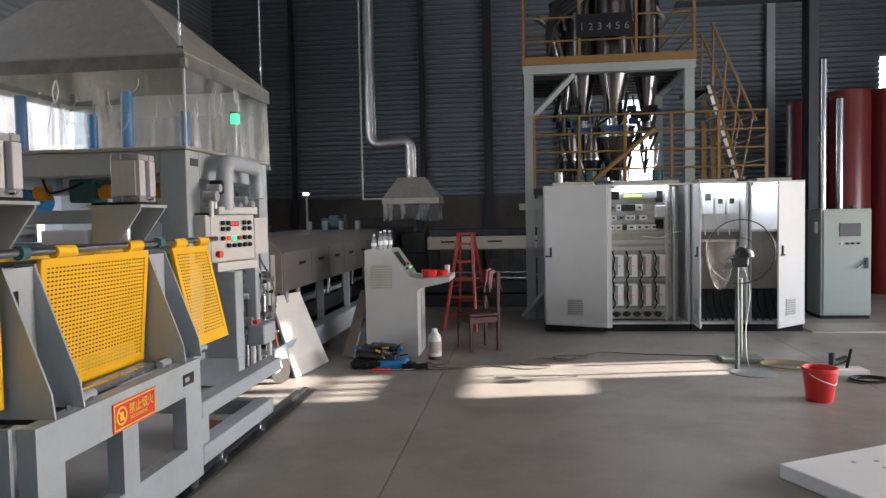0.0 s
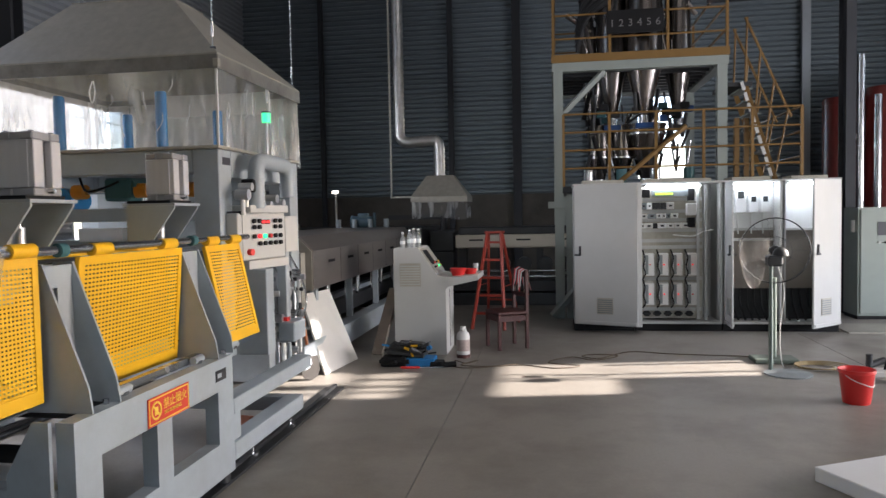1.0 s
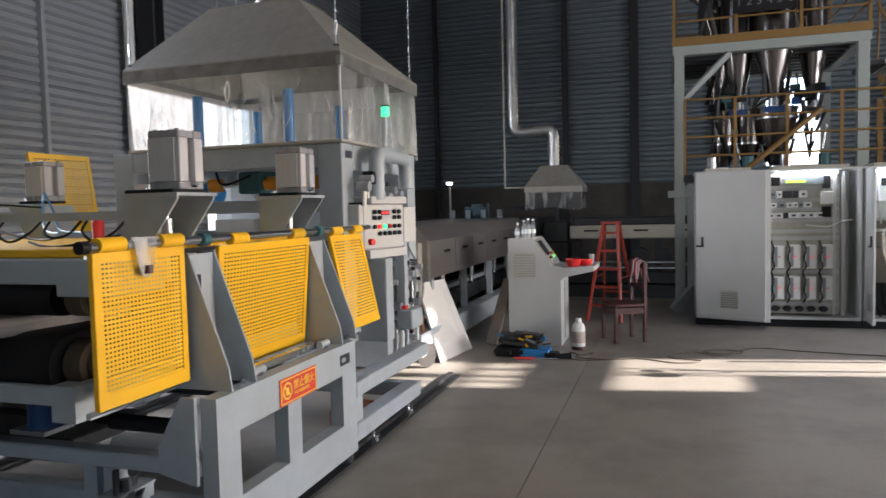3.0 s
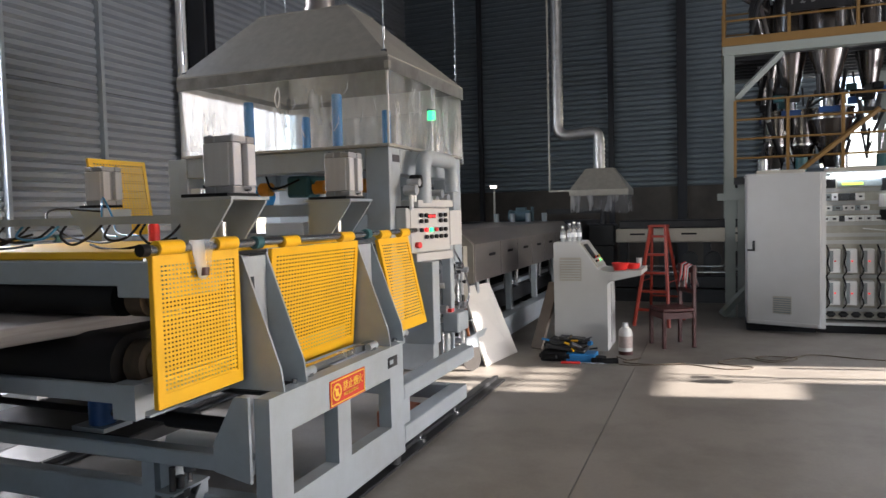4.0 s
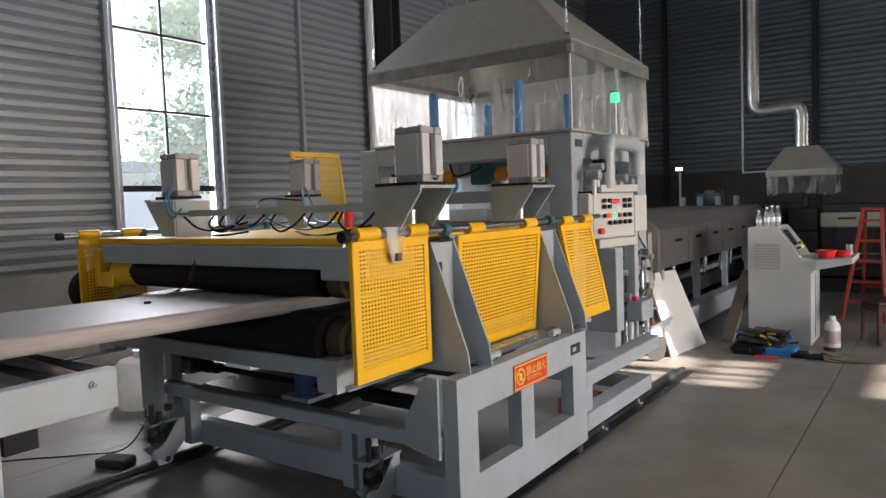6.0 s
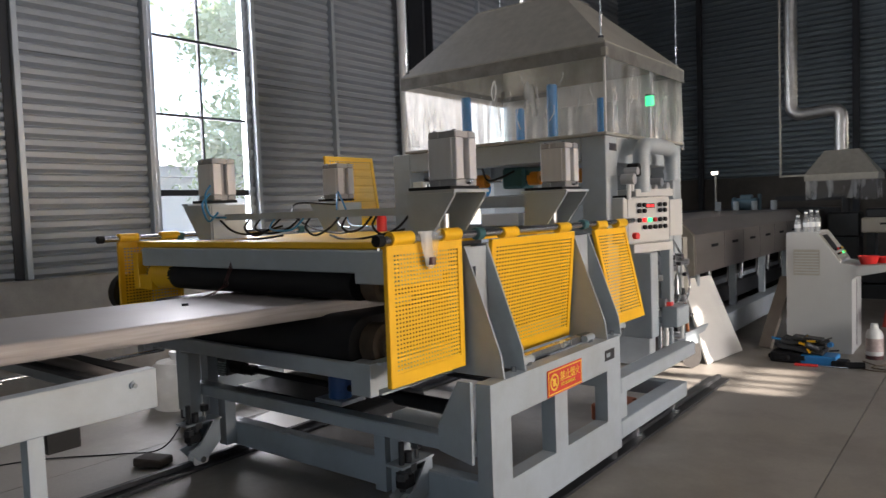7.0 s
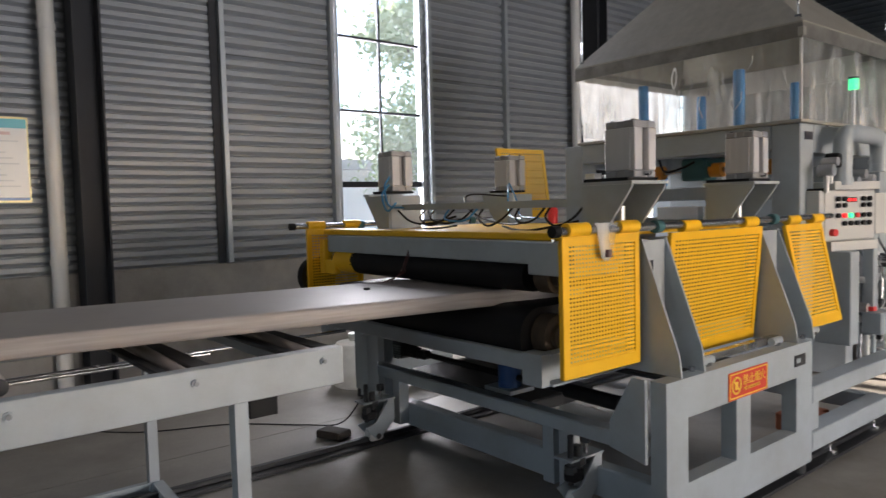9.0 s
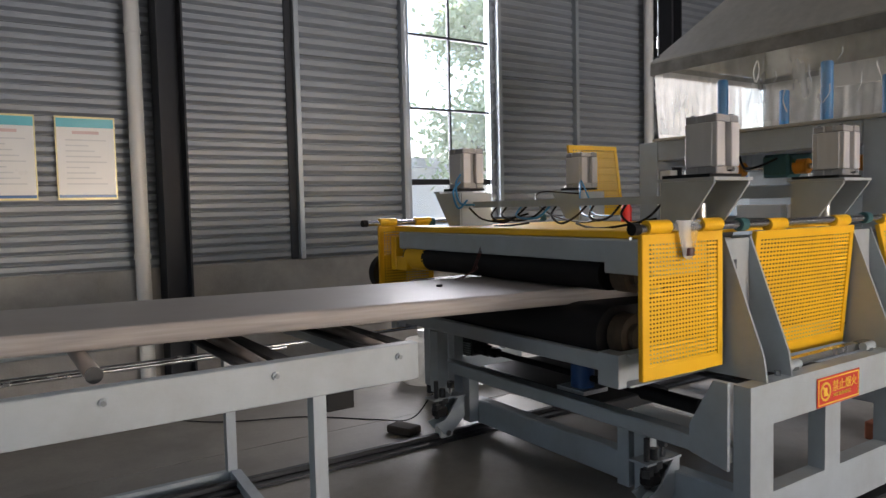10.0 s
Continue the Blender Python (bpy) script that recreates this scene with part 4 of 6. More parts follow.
hs = part("hood_body", hood_skin(HX0, HX1, HY0, HY1, RZ1 - 0.012, RZ1, TX0, TX1, TY0, TY1, TZ), GALV, hood, smooth=False)
# Weathered zinc, toned darker to put the upright rim's shade into its colour.
RIM = mat("shaded_hood_rim", (0.30, 0.29, 0.265), 0.35, 0.6, var=0.3, scale=9, dirt=(0.10, 0.10, 0.09), dirt_amount=0.6, dirt_scale=4)
for name_, bounds in (("rim", (HX0, HX1, HY0 - 0.004, HY0 + 0.004)), ("rim", (HX0, HX1, HY1 - 0.004, HY1 + 0.004)), ("rim", (HX0 - 0.004, HX0 + 0.004, HY0 + 0.005, HY1 - 0.005)), ("rim", (HX1 - 0.004, HX1 + 0.004, HY0 + 0.005, HY1 - 0.005))):
    part(name_, B(*bounds, RZ0, RZ1 - 0.014), RIM, hood, "weathered galvanised rim, darkened like its shaded upright face", smooth=False)
so = hs.modifiers.new("sheet", 'SOLIDIFY')
so.thickness = 0.006
part("hood_top", B(TX0, TX1, TY0, TY1, TZ + 0.004, TZ + 0.012), GALV, hood, smooth=False)
part("flue", T((-3.36, 5.55, TZ + 0.012), (-3.36, 5.55, ROOF), 0.13, seg=24), STAINLESS, hood)
part("flue_ring", T((-3.36, 5.55, TZ + 0.012), (-3.36, 5.55, TZ + 0.06), 0.145, seg=24), STAINLESS, hood)
for x in (HX1 - 0.05, HX0 + 0.05):
    for y in (HY0 + 0.04, HY1 - 0.06):
        lug = part("lifting_lug", B(x - 0.02, x + 0.02, y - 0.008, y + 0.008, RZ1 - 0.05, RZ1 + 0.05), STEEL, hood, smooth=False)
        part("hanging_wire", T((x, y, RZ1 + 0.04), (x, y, ROOF), 0.005, seg=8), GIRT, lug)
        part("turnbuckle", T((x, y, RZ1 + 0.12), (x, y, RZ1 + 0.22), 0.010, seg=8), STEEL, lug)
part("corner_bracket", B(HX1 - 0.03, HX1 + 0.012, HY0 - 0.012, HY0 + 0.03, RZ0 + 0.01, RZ0 + 0.07, bevel=0.004), GALV, hood, smooth=False)


def curtain(p0, p1, z0, z1, seed, amp=0.022):
    """A hanging film with soft folds from p0 to p1."""
    rnd = random.Random(seed)
    a, b = Vector((*p0, 0)), Vector((*p1, 0))
    nrm = (b - a).cross(Vector((0, 0, 1))).normalized()
    ph = [rnd.uniform(0, 6.28) for _ in range(5)]
    bm = bmesh.new()
    nu, nv = 72, 10
    rows_ = []
    for j in range(nv + 1):
        v = j / nv
        row = []
        for i in range(nu + 1):
            u = i / nu
            L = (b - a).length
            d = amp * (0.15 + v) * (math.sin(u * L * 21 + ph[0] + v * 1.2) + 0.7 * math.sin(u * L * 47 + ph[1] - v * 2) + 0.5 * math.sin(u * L * 9 + ph[2]))
            low = z0 + 0.03 * math.sin(u * L * 6 + ph[3]) * v
            p = a.lerp(b, u) + nrm * d
            row.append(bm.verts.new((p.x, p.y, z1 + (low - z1) * v)))
        rows_.append(row)
    for r0, r1 in zip(rows_, rows_[1:]):
        for i in range(nu):
            bm.faces.new((r0[i], r0[i + 1], r1[i + 1], r1[i]))
    return bm


part("curtain", curtain((HX0 + 0.02, HY0 + 0.02), (HX1 - 0.02, HY0 + 0.02), 2.17, RZ0 + 0.05, 1), FILM, hood, "clear creased plastic curtain")
part("curtain", curtain((HX1 - 0.02, HY0 + 0.03), (HX1 - 0.02, HY1 - 0.02), 2.10, RZ0 + 0.05, 2), FILM, hood, "clear creased plastic curtain")
part("curtain", curtain((HX1 - 0.02, HY1 - 0.02), (HX0 + 0.02, HY1 - 0.02), 2.17, RZ0 + 0.05, 3), FILM_MILKY, hood, "clear creased plastic curtain")
part("curtain", curtain((HX0 + 0.02, HY1 - 0.03), (HX0 + 0.02, HY0 + 0.03), 2.17, RZ0 + 0.05, 4), FILM_MILKY, hood, "clear creased plastic curtain")
part("inner_board", B(-3.69, -2.60, 6.32, 6.34, 2.60, 2.80), LIGHTBOARD, hood, "cream board inside the hood", smooth=False)
# Thin pale tubes laid on the film stand in for glints along its folds.
rnd = random.Random(14)
for k in range(26):
    right = k >= 14
    u, z, L = rnd.uniform(0.06, 0.94), rnd.uniform(2.38, 2.66), rnd.uniform(0.07, 0.26)
    w, bend = rnd.uniform(-0.05, 0.05), rnd.uniform(-0.03, 0.03)
    pts = [(HX1 - 0.005, HY0 + (HY1 - HY0) * u + d, h) if right else (HX0 + (HX1 - HX0) * u + d, HY0 + 0.005, h) for d, h in ((0, z), (w * 0.4 + bend, z - L * 0.5), (w, max(2.19, z - L)))]
    part("crease_glint", path_tube(bmesh.new(), smooth_path(pts, 5), rnd.uniform(0.0025, 0.005), 4), CREASE_GLINT, hood)
part("curtain_loop", path_tube(bmesh.new(), smooth_path([(-3.36, HY0 - 0.004, 2.66), (-3.385, HY0 - 0.006, 2.58), (-3.365, HY0 - 0.006, 2.50), (-3.34, HY0 - 0.006, 2.58), (-3.352, HY0 - 0.004, 2.66)], 6), 0.005, 6), CREASE_GLINT, hood)
part("curtain_strip", B(HX1 - 0.028, HX1 - 0.012, HY0 + 0.012, HY0 + 0.026, 2.16, RZ0), PVC, hood, smooth=False)

# hoses round the far cylinders
hoses = thing("air_hoses", (0, 0, 0), "blue and black air hoses on the machine top", "hose")
for k, (m, pts) in enumerate((
        (HOSE, [(-4.66, 2.98, 1.80), (-4.58, 2.86, 1.72), (-4.50, 2.85, 1.60), (-4.45, 2.9, 1.66)]),
        (HOSE, [(-4.68, 3.00, 1.86), (-4.60, 2.90, 1.78), (-4.55, 2.9, 1.64), (-4.42, 2.94, 1.62)]),
        (BLACK, [(-4.5, 2.95, 1.60), (-4.35, 2.95, 1.52), (-4.2, 3.0, 1.50), (-4.0, 3.1, 1.55)]),
        (HOSE, [(-4.66, 4.26, 1.80), (-4.55, 4.15, 1.74), (-4.45, 4.05, 1.58), (-4.3, 3.95, 1.52), (-4.1, 3.85, 1.51)]),
        (HOSE, [(-4.68, 4.28, 1.84), (-4.50, 4.20, 1.66), (-4.35, 4.1, 1.53), (-4.05, 4.0, 1.51)]),
        (BLACK, [(-4.62, 4.2, 1.70), (-4.75, 3.9, 1.72), (-4.6, 3.7, 1.64), (-4.3, 3.6, 1.53), (-3.9, 3.5, 1.48), (-3.6, 3.4, 1.50)]),
        *[(m_, [(x0, 3.05, 1.60), (x0 + 0.02, 2.99, 1.54), (x0 + 0.5 * w, 2.96, 1.49 + dz), (x0 + 0.85 * w, 2.99, 1.53), (x0 + w, 3.05, 1.60)]) for x0, w, dz, m_ in (
            (-4.30, 0.34, 0.0, BLACK), (-4.18, 0.42, 0.015, BLACK), (-4.02, 0.30, 0.03, HOSE), (-3.66, 0.28, 0.0, BLACK), (-3.32, 0.22, 0.02, BLACK), (-3.06, 0.26, 0.0, BLACK))],
        (BLACK, [(-3.85, 2.98, 1.49), (-3.95, 2.9, 1.475), (-4.02, 2.82, 1.472), (-3.9, 2.76, 1.472)]),
        (BLACK, [(-3.4, 2.98, 1.49), (-3.2, 2.88, 1.472), (-3.0, 2.84, 1.472), (-2.75, 2.95, 1.52)]))):
    part("hose", path_tube(bmesh.new(), smooth_path(pts), 0.0075, 6), m, hoses)
bag = thing("plastic_bag", (XG + 0.03, 2.43, 1.47), "small clear plastic bag hung on the guard hinge", "bag")
bb = bmesh.new()
revolve(bb, [(0.075, 0.06), (0.06, 0.04), (0.055, 0.0), (0.04, -0.06), (0.03, -0.1), (0.012, -0.11)], (0, 0, 0), 12, closed=False)
bmesh.ops.scale(bb, vec=(0.35, 1.1, 1), verts=bb.verts)
part("bag_skin", bb, FILM2, bag)
part("bag_content", T((0, 0, -0.095), (0, 0, -0.06), 0.026), REDWOOD, bag)
ext = thing("fire_extinguisher", Matrix.Translation((-4.04, 4.15, 1.463)) @ Matrix.Diagonal((0.85, 0.85, 0.7, 1)), "red cylinder standing behind the far cylinder", "extinguisher")
part("bottle", revolve(bmesh.new(), [(0.05, 0), (0.05, 0.16), (0.03, 0.2), (0.015, 0.22)], (0, 0, 0), 14), RED, ext)

# floor rails
for x in (-4.22, -2.06):
    r = thing("floor_rail", (x, 0, 0), "dark steel floor rail under the line", "rail")
    part("rail_bar", B(-0.09, 0.09, -3.0 if x < -3 else 2.9, 12.0 if x < -3 else 6.4, 0.0, 0.02, bevel=0.003), DARK, r, smooth=False)
    part("rail_head", B(-0.02, 0.02, -3.0 if x < -3 else 2.9, 12.0 if x < -3 else 6.4, 0.02, 0.05, bevel=0.003), DARK, r, smooth=False)

# roller table and the board on it
table = thing("roller_table", (0, 0, 0), "grey steel outfeed roller table on square legs", "table")
for x in (-2.78, -4.40):
    part("side_rail", B(x - 0.03, x + 0.03, -3.6, 1.40, 0.875, 1.035, bevel=0.004), GREY, table, smooth=False)
part("end_rail", B(-4.37, -2.81, 1.36, 1.40, 0.875, 1.0), GREY, table, smooth=False)
for y in (1.30, 0.76, 0.16, -0.44, -1.04, -1.64, -2.24, -2.84):
    far = y < 0.5
    rl = part("roller", T((-4.36, y, 1.043), (-2.94 if far else -2.79, y, 1.043 if far else 0.99), 0.03, seg=18), STAINLESS, table)
    if far:
        part("roller_end", T((-2.94, y, 1.043), (-2.932, y, 1.043), 0.0305, seg=18), DARK, rl)
    part("axle_bolt", T((-2.752, y, 0.985), (-2.738, y, 0.985), 0.016, seg=8), GREY, rl)
    part("axle_bolt", T((-2.738, y, 0.985), (-2.73, y, 0.985), 0.01, seg=6), GREY_D, rl)
for y in (1.30, 0.76):
    part("cross_channel", B(-4.36, -2.815, y + 0.045, y + 0.125, 0.985, 1.015, bevel=0.006), DARK, table, smooth=False)
    part("cross_channel", B(-4.36, -2.815, y - 0.085, y - 0.035, 0.985, 1.008, bevel=0.006), DARK, table, smooth=False)
for y in (0.97, -1.9):
    for x, yy in ((-2.80, y - 0.025), (-4.38, y + 0.085)):
        part("table_leg", B(x - 0.03, x + 0.03, yy - 0.028, yy + 0.028, 0.0, 0.875), GREY, table, smooth=False)
    part("foot_rail", box(bmesh.new(), 0.0, 1.53, -0.03, 0.03, 0.0, 0.055, m=Matrix.Translation((-4.35, y + 0.10, 0.01)) @ Matrix.Rotation(math.atan2(-0.10, 1.53), 4, 'Z')), GREY, table, smooth=False)
for x, z, y in ((-4.34, 0.785, 2.36), (-4.18, 0.80, 1.35)):
    part("tie_rod", T((x, -3.5, z), (x, y, z), 0.012, seg=10), STEEL, table)
part("foot_rail", B(-4.40, -4.36, -1.77, 1.04, 0.005, 0.06), GREY, table, smooth=False)
part("switch_box", B(-2.95, -2.86, 1.02, 1.14, 0.77, 0.87), BLACK, table, smooth=False)
BM_ = Matrix.Translation((-2.95, 2.35, 0)) @ Matrix.Rotation(radians(-8.5), 4, 'Z')
board = thing("extruded_board", BM_, "long grey-brown extruded plastic board with rough edges", "board")
part("board_sheet", B(-0.90, -0.022, -6.2, 0.75, 1.073, 1.158), BOARD, board, smooth=False)
edge = [(-0.022, 1.0725)] + [(-0.022 + 0.022 * math.sin(a) ** 0.6, 1.1157 - 0.0428 * math.cos(a)) for a in (math.pi * k / 12 for k in range(1, 12))] + [(-0.022, 1.1585)]
part("board_edge", prism(bmesh.new(), edge, "y", -6.2, 0.75), BOARD_EDGE, board, "rounded rough board edge")
part("drill_hole", T((-0.535, -0.40, 1.1575), (-0.535, -0.40, 1.17), 0.018), BLACK, board)
wires = thing("thin_wires", (0, 0, 0), "thin red wires hanging onto the board", "wire")
for k in range(3):
    part("wire", path_tube(bmesh.new(), smooth_path([(-3.70 + k * 0.02, 2.49, 1.43), (-3.72, 2.44, 1.30 - 0.02 * k), (-3.72 + 0.02 * k, 2.40, 1.22), (-3.73, 2.33 - 0.03 * k, 1.165)]), 0.003, 5), REDWOOD, wires)

# posters
for y0, y1 in ((0.495, 0.995), (-0.17, 0.34)):
    po = thing("poster", (XW + 0.03, 0, 0), "framed notice poster with cyan bands on the wall", "poster", "wall notices")
    part("poster_frame", B(0, 0.012, y0, y1, 1.755, 2.515), GOLD, po, smooth=False)
    part("poster_sheet", B(0.012, 0.016, y0 + 0.012, y1 - 0.012, 1.773, 2.497), PAPER, po, smooth=False)
    part("poster_band", B(0.016, 0.018, y0 + 0.012, y1 - 0.012, 2.415, 2.497), CYAN, po, smooth=False)
    part("poster_band", B(0.016, 0.018, y0 + 0.012, y1 - 0.012, 1.773, 1.80), mat("poster_blue", (0.03, 0.13, 0.35), 0.3), po, smooth=False)
    part("title_bar", B(0.016, 0.018, y0 + 0.14, y1 - 0.14, 2.355, 2.382), mat("title_red", (0.65, 0.5, 0.5), 0.4), po, smooth=False)
    for k in range(9):
        z = 2.30 - k * 0.05
        part("text_bar", B(0.016, 0.0175, y0 + 0.08, y1 - 0.08 - 0.05 * ((k * 7) % 4), z - 0.006, z + 0.006), mat("print_grey", (0.62, 0.65, 0.67), 0.4) if k == 0 else bpy.data.materials["print_grey"], po, smooth=False)

drum = thing("plastic_drum", Matrix.Translation((-5.70, 3.29, 0)) @ Matrix.Diagonal((1.28, 1.28, 0.92, 1)), "translucent white plastic drum on the floor by the wall", "drum")
part("drum_body", revolve(bmesh.new(), [(0.17, 0.0), (0.19, 0.03), (0.19, 0.36), (0.15, 0.43), (0.06, 0.45), (0.06, 0.49)], (0, 0, 0), 24), FILM_MILKY, drum)
part("drum_cap", T((0, 0, 0.49), (0, 0, 0.52), 0.065), PVC, drum)
blk = thing("wood_block", pose(-4.50, 2.34, 0, 0, 0, 20), "dark wood block on the floor beside the rail", "block")
part("block_body", B(-0.12, 0.10, -0.07, 0.07, 0.0, 0.055, bevel=0.01), mat("oily_wood", (0.045, 0.033, 0.025), 0.8, var=0.3), blk, smooth=False)
fc1 = thing("machine_cable", (0, 0, 0.008), "black cable lying from the machine across the floor", "cable")
part("cable", path_tube(bmesh.new(), smooth_path([(-4.45, 2.55, 0.25), (-4.6, 2.45, 0.05), (-4.9, 2.3, 0.0), (-5.3, 1.9, 0.0), (-5.6, 1.3, 0.0), (-6.2, 0.8, 0.0)]), 0.005, 6), BLACK, fc1)
roll = thing("paper_roll", (0, 0, 0), "pale roll lying on the floor under the machine", "roll")
part("roll_body", T((-3.6, 3.78, 0.085), (-3.1, 3.76, 0.085), 0.085, seg=20), LIGHTBOARD, roll)
scrap = thing("board_offcut", pose(-4.48, 3.38, 0, 0, 0, 12), "pale board offcut on the floor under the machine", "offcut")
part("offcut_sheet", B(-0.25, 0.25, -0.2, 0.2, 0.0, 0.03), LIGHTBOARD, scrap, smooth=False)


# ---- cooling line behind ----
line = thing("cooling_line", (0, 0, 0), "long stainless steel covered cooling line on a frame", "machine")
cov = bmesh.new()
prism(cov, [(-2.45, 0.88), (-2.45, 1.28), (-2.60, 1.43), (-4.00, 1.43), (-4.00, 0.88)], "y", 7.0, 12.3)
part("cover", cov, STAINLESS, line, smooth=False)
part("end_panel", prism(bmesh.new(), [(-2.462, 0.87), (-2.462, 1.272), (-2.60, 1.415), (-4.0, 1.415), (-4.0, 0.87)], "y", 6.98, 6.998), GALV, line, smooth=False)
for k in range(6):
    y = 7.5 + k * 0.75
    part("pull_slot", B(-2.452, -2.444, y, y + 0.22, 1.13, 1.16), BLACK, line, smooth=False)
    part("cover_seam", B(-2.4515, -2.448, y + 0.45, y + 0.455, 0.9, 1.27), DARK, line, smooth=False)
part("frame_rail", B(-2.60, -2.42, 6.6, 12.3, 0.12, 0.36, bevel=0.006), GREY, line, smooth=False)
part("frame_rail", B(-2.90, -2.78, 6.6, 12.3, 0.58, 0.64, bevel=0.006), GREY, line, smooth=False)
part("tank_body", B(-3.9, -2.75, 6.9, 12.2, 0.36, 0.55), DARK, line, smooth=False)
for k in range(4):
    y = 7.35 + k * 1.35
    part("frame_leg", B(-2.62, -2.55, y, y + 0.07, 0.36, 0.88), GREY, line, smooth=False)
    for j in range(6):
        w = y + 0.18 + 0.18 * j
        part("drain_pipe", T((-2.68 - 0.05 * (j % 3), w, 0.56 + 0.05 * (j % 2)), (-2.66 - 0.05 * (j % 3), w, 0.88), 0.018 + 0.007 * (j % 2)), [STEEL, PVC, BLACK, STEEL, DARK, PVC][j], line)
    part("valve_body", B(-2.72, -2.66, y + 0.5, y + 0.56, 0.62, 0.68, bevel=0.01), STEEL, line, smooth=False)
for x, y in ((-2.45, 6.55), (-2.58, 6.60)):
    part("side_guide", B(x - 0.03, x + 0.03, y, y + 0.12, 0.75, 1.28), GALV, line, smooth=False)

# leaning board, shovel, bricks
lb = thing("leaning_board", (0, 0, 0), "off-white plastic board leaning against the machine end", "board")
bm = bmesh.new()
q = [Vector(p) for p in ((-2.33, 6.95, 0.005), (-2.222, 7.77, 0.005), (-2.57, 7.86, 0.795), (-2.585, 6.985, 0.83))]
nn = (q[1] - q[0]).cross(q[3] - q[0]).normalized() * 0.022
va = [bm.verts.new(p) for p in q]
vb = [bm.verts.new(p - nn) for p in q]
bm.faces.new(va)
bm.faces.new(vb[::-1])
for k in range(4):
    bm.faces.new((va[k], va[(k + 1) % 4], vb[(k + 1) % 4], vb[k]))
bmesh.ops.recalc_face_normals(bm, faces=bm.faces)
part("board_sheet", bm, LIGHTBOARD, lb, smooth=False)
sh = thing("shovel", (-0.07, -0.06, 0), "steel shovel with an orange-brown handle leaning on the machine", "shovel")
part("handle", path_tube(bmesh.new(), smooth_path([(-2.36, 6.78, 0.24), (-2.40, 6.78, 0.6), (-2.46, 6.78, 1.08)]), 0.017, 8), mat("shovel_handle", (0.38, 0.12, 0.04), 0.5, var=0.2), sh)
bl = bmesh.new()
prof = [(0.085, 0.24), (0.10, 0.2), (0.10, 0.1), (0.07, 0.03), (0.0, 0.0)]
pts = [(-u, v) for u, v in prof] + [(u, v) for u, v in prof[::-1][1:]]
prism(bl, pts, "x", -0.004, 0.004)
bl.transform(Matrix.Translation((-2.34, 6.78, 0.0)) @ Matrix.Rotation(radians(-50), 4, 'Z') @ Matrix.Rotation(radians(-8), 4, 'Y'))
part("blade", bl, mat("worn_blade_steel", (0.06, 0.055, 0.05), 0.5, 0.5, var=0.3), sh, smooth=False)
part("socket", T((-2.345, 6.78, 0.16), (-2.365, 6.78, 0.30), 0.026, r2=0.02), STEEL, sh)
for k, (x, y, z, a) in enumerate(((-2.32, 4.95, 0.0, 10), (-2.45, 5.02, 0.0, 14), (-2.36, 4.98, 0.056, -8))):
    bk = tagged(part("brick", B(-0.055, 0.055, -0.115, 0.115, 0, 0.055, bevel=0.005), BRICK, None, smooth=False), "loose red clay brick on the floor under the machine", "brick", "loose bricks")
    bk.matrix_basis = pose(x, y, z, 0, 0, a)
crate = tagged(part("brick", B(-2.50, -2.14, 4.72, 4.98, 0.0, 0.12, bevel=0.008), BRICK, None, smooth=False), "red clay block under the machine frame", "brick")

# operator console
con = thing("operator_console", (0, 0, 0), "white steel operator console with sloped desk and shelf", "console")
part("console_body", prism(bmesh.new(), [(-1.85, 0.0), (-1.85, 1.235), (-1.835, 1.25), (-1.56, 1.25), (-1.34, 0.93), (-1.20, 0.90), (-1.20, 0.80), (-1.24, 0.76), (-1.24, 0.0)], "y", 8.08, 8.72), CABINET, con, smooth=False)
part("shelf", prism(bmesh.new(), [(-1.199, 0.80), (-1.199, 0.905), (-0.86, 0.93), (-0.86, 0.875)], "y", 8.05, 8.75), CABINET, con, smooth=False)
part("side_vent", B(-1.78, -1.53, 8.074, 8.079, 0.80, 1.07), GALV, con, smooth=False)
for k in range(8):
    part("vent_slat", B(-1.77, -1.54, 8.066, 8.073, 0.82 + k * 0.03, 0.832 + k * 0.03), CABINET, con, smooth=False)
tilt = Matrix.Translation((-1.45, 8.4, 1.09)) @ Matrix.Rotation(radians(55.5), 4, 'Y')
part("desk_panel", B(-0.17, 0.17, -0.28, 0.28, 0.0, 0.012, m=tilt), GALV, con, smooth=False)
part("screen", B(-0.14, 0.04, -0.24, 0.0, 0.012, 0.02, m=tilt), BLACK, con, smooth=False)
for k in range(8):
    part("console_button", box(bmesh.new(), 0.05 + 0.05 * (k // 4) - 0.012, 0.05 + 0.05 * (k // 4) + 0.012, -0.2 + 0.12 * (k % 4), -0.176 + 0.12 * (k % 4), 0.012, 0.035, m=tilt), [BLACK, RED, L_GREEN, YELLOW][k % 4] if k != 2 else BLACK, con, smooth=False)
part("front_seam", B(-1.241, -1.236, 8.38, 8.385, 0.05, 0.74), DARK, con, smooth=False)
for k, (x, y, h) in enumerate(((-1.76, 8.2, 0.16), (-1.70, 8.3, 0.19), (-1.63, 8.2, 0.21), (-1.60, 8.35, 0.20))):
    bt = thing("water_bottle", (x, y, 1.25), "clear plastic water bottle with white cap", "bottle", "bottles on the console")
    part("bottle_body", revolve(bmesh.new(), [(0.03, 0), (0.032, 0.02), (0.032, h * 0.65), (0.014, h * 0.88), (0.014, h)], (0, 0, 0), 14), FILM2, bt)
    part("bottle_label", revolve(bmesh.new(), [(0.0325, h * 0.25), (0.0325, h * 0.5)], (0, 0, 0), 14, closed=False), PAPER, bt)
    part("bottle_cap", T((0, 0, h), (0, 0, h + 0.02), 0.015), WHITE, bt)
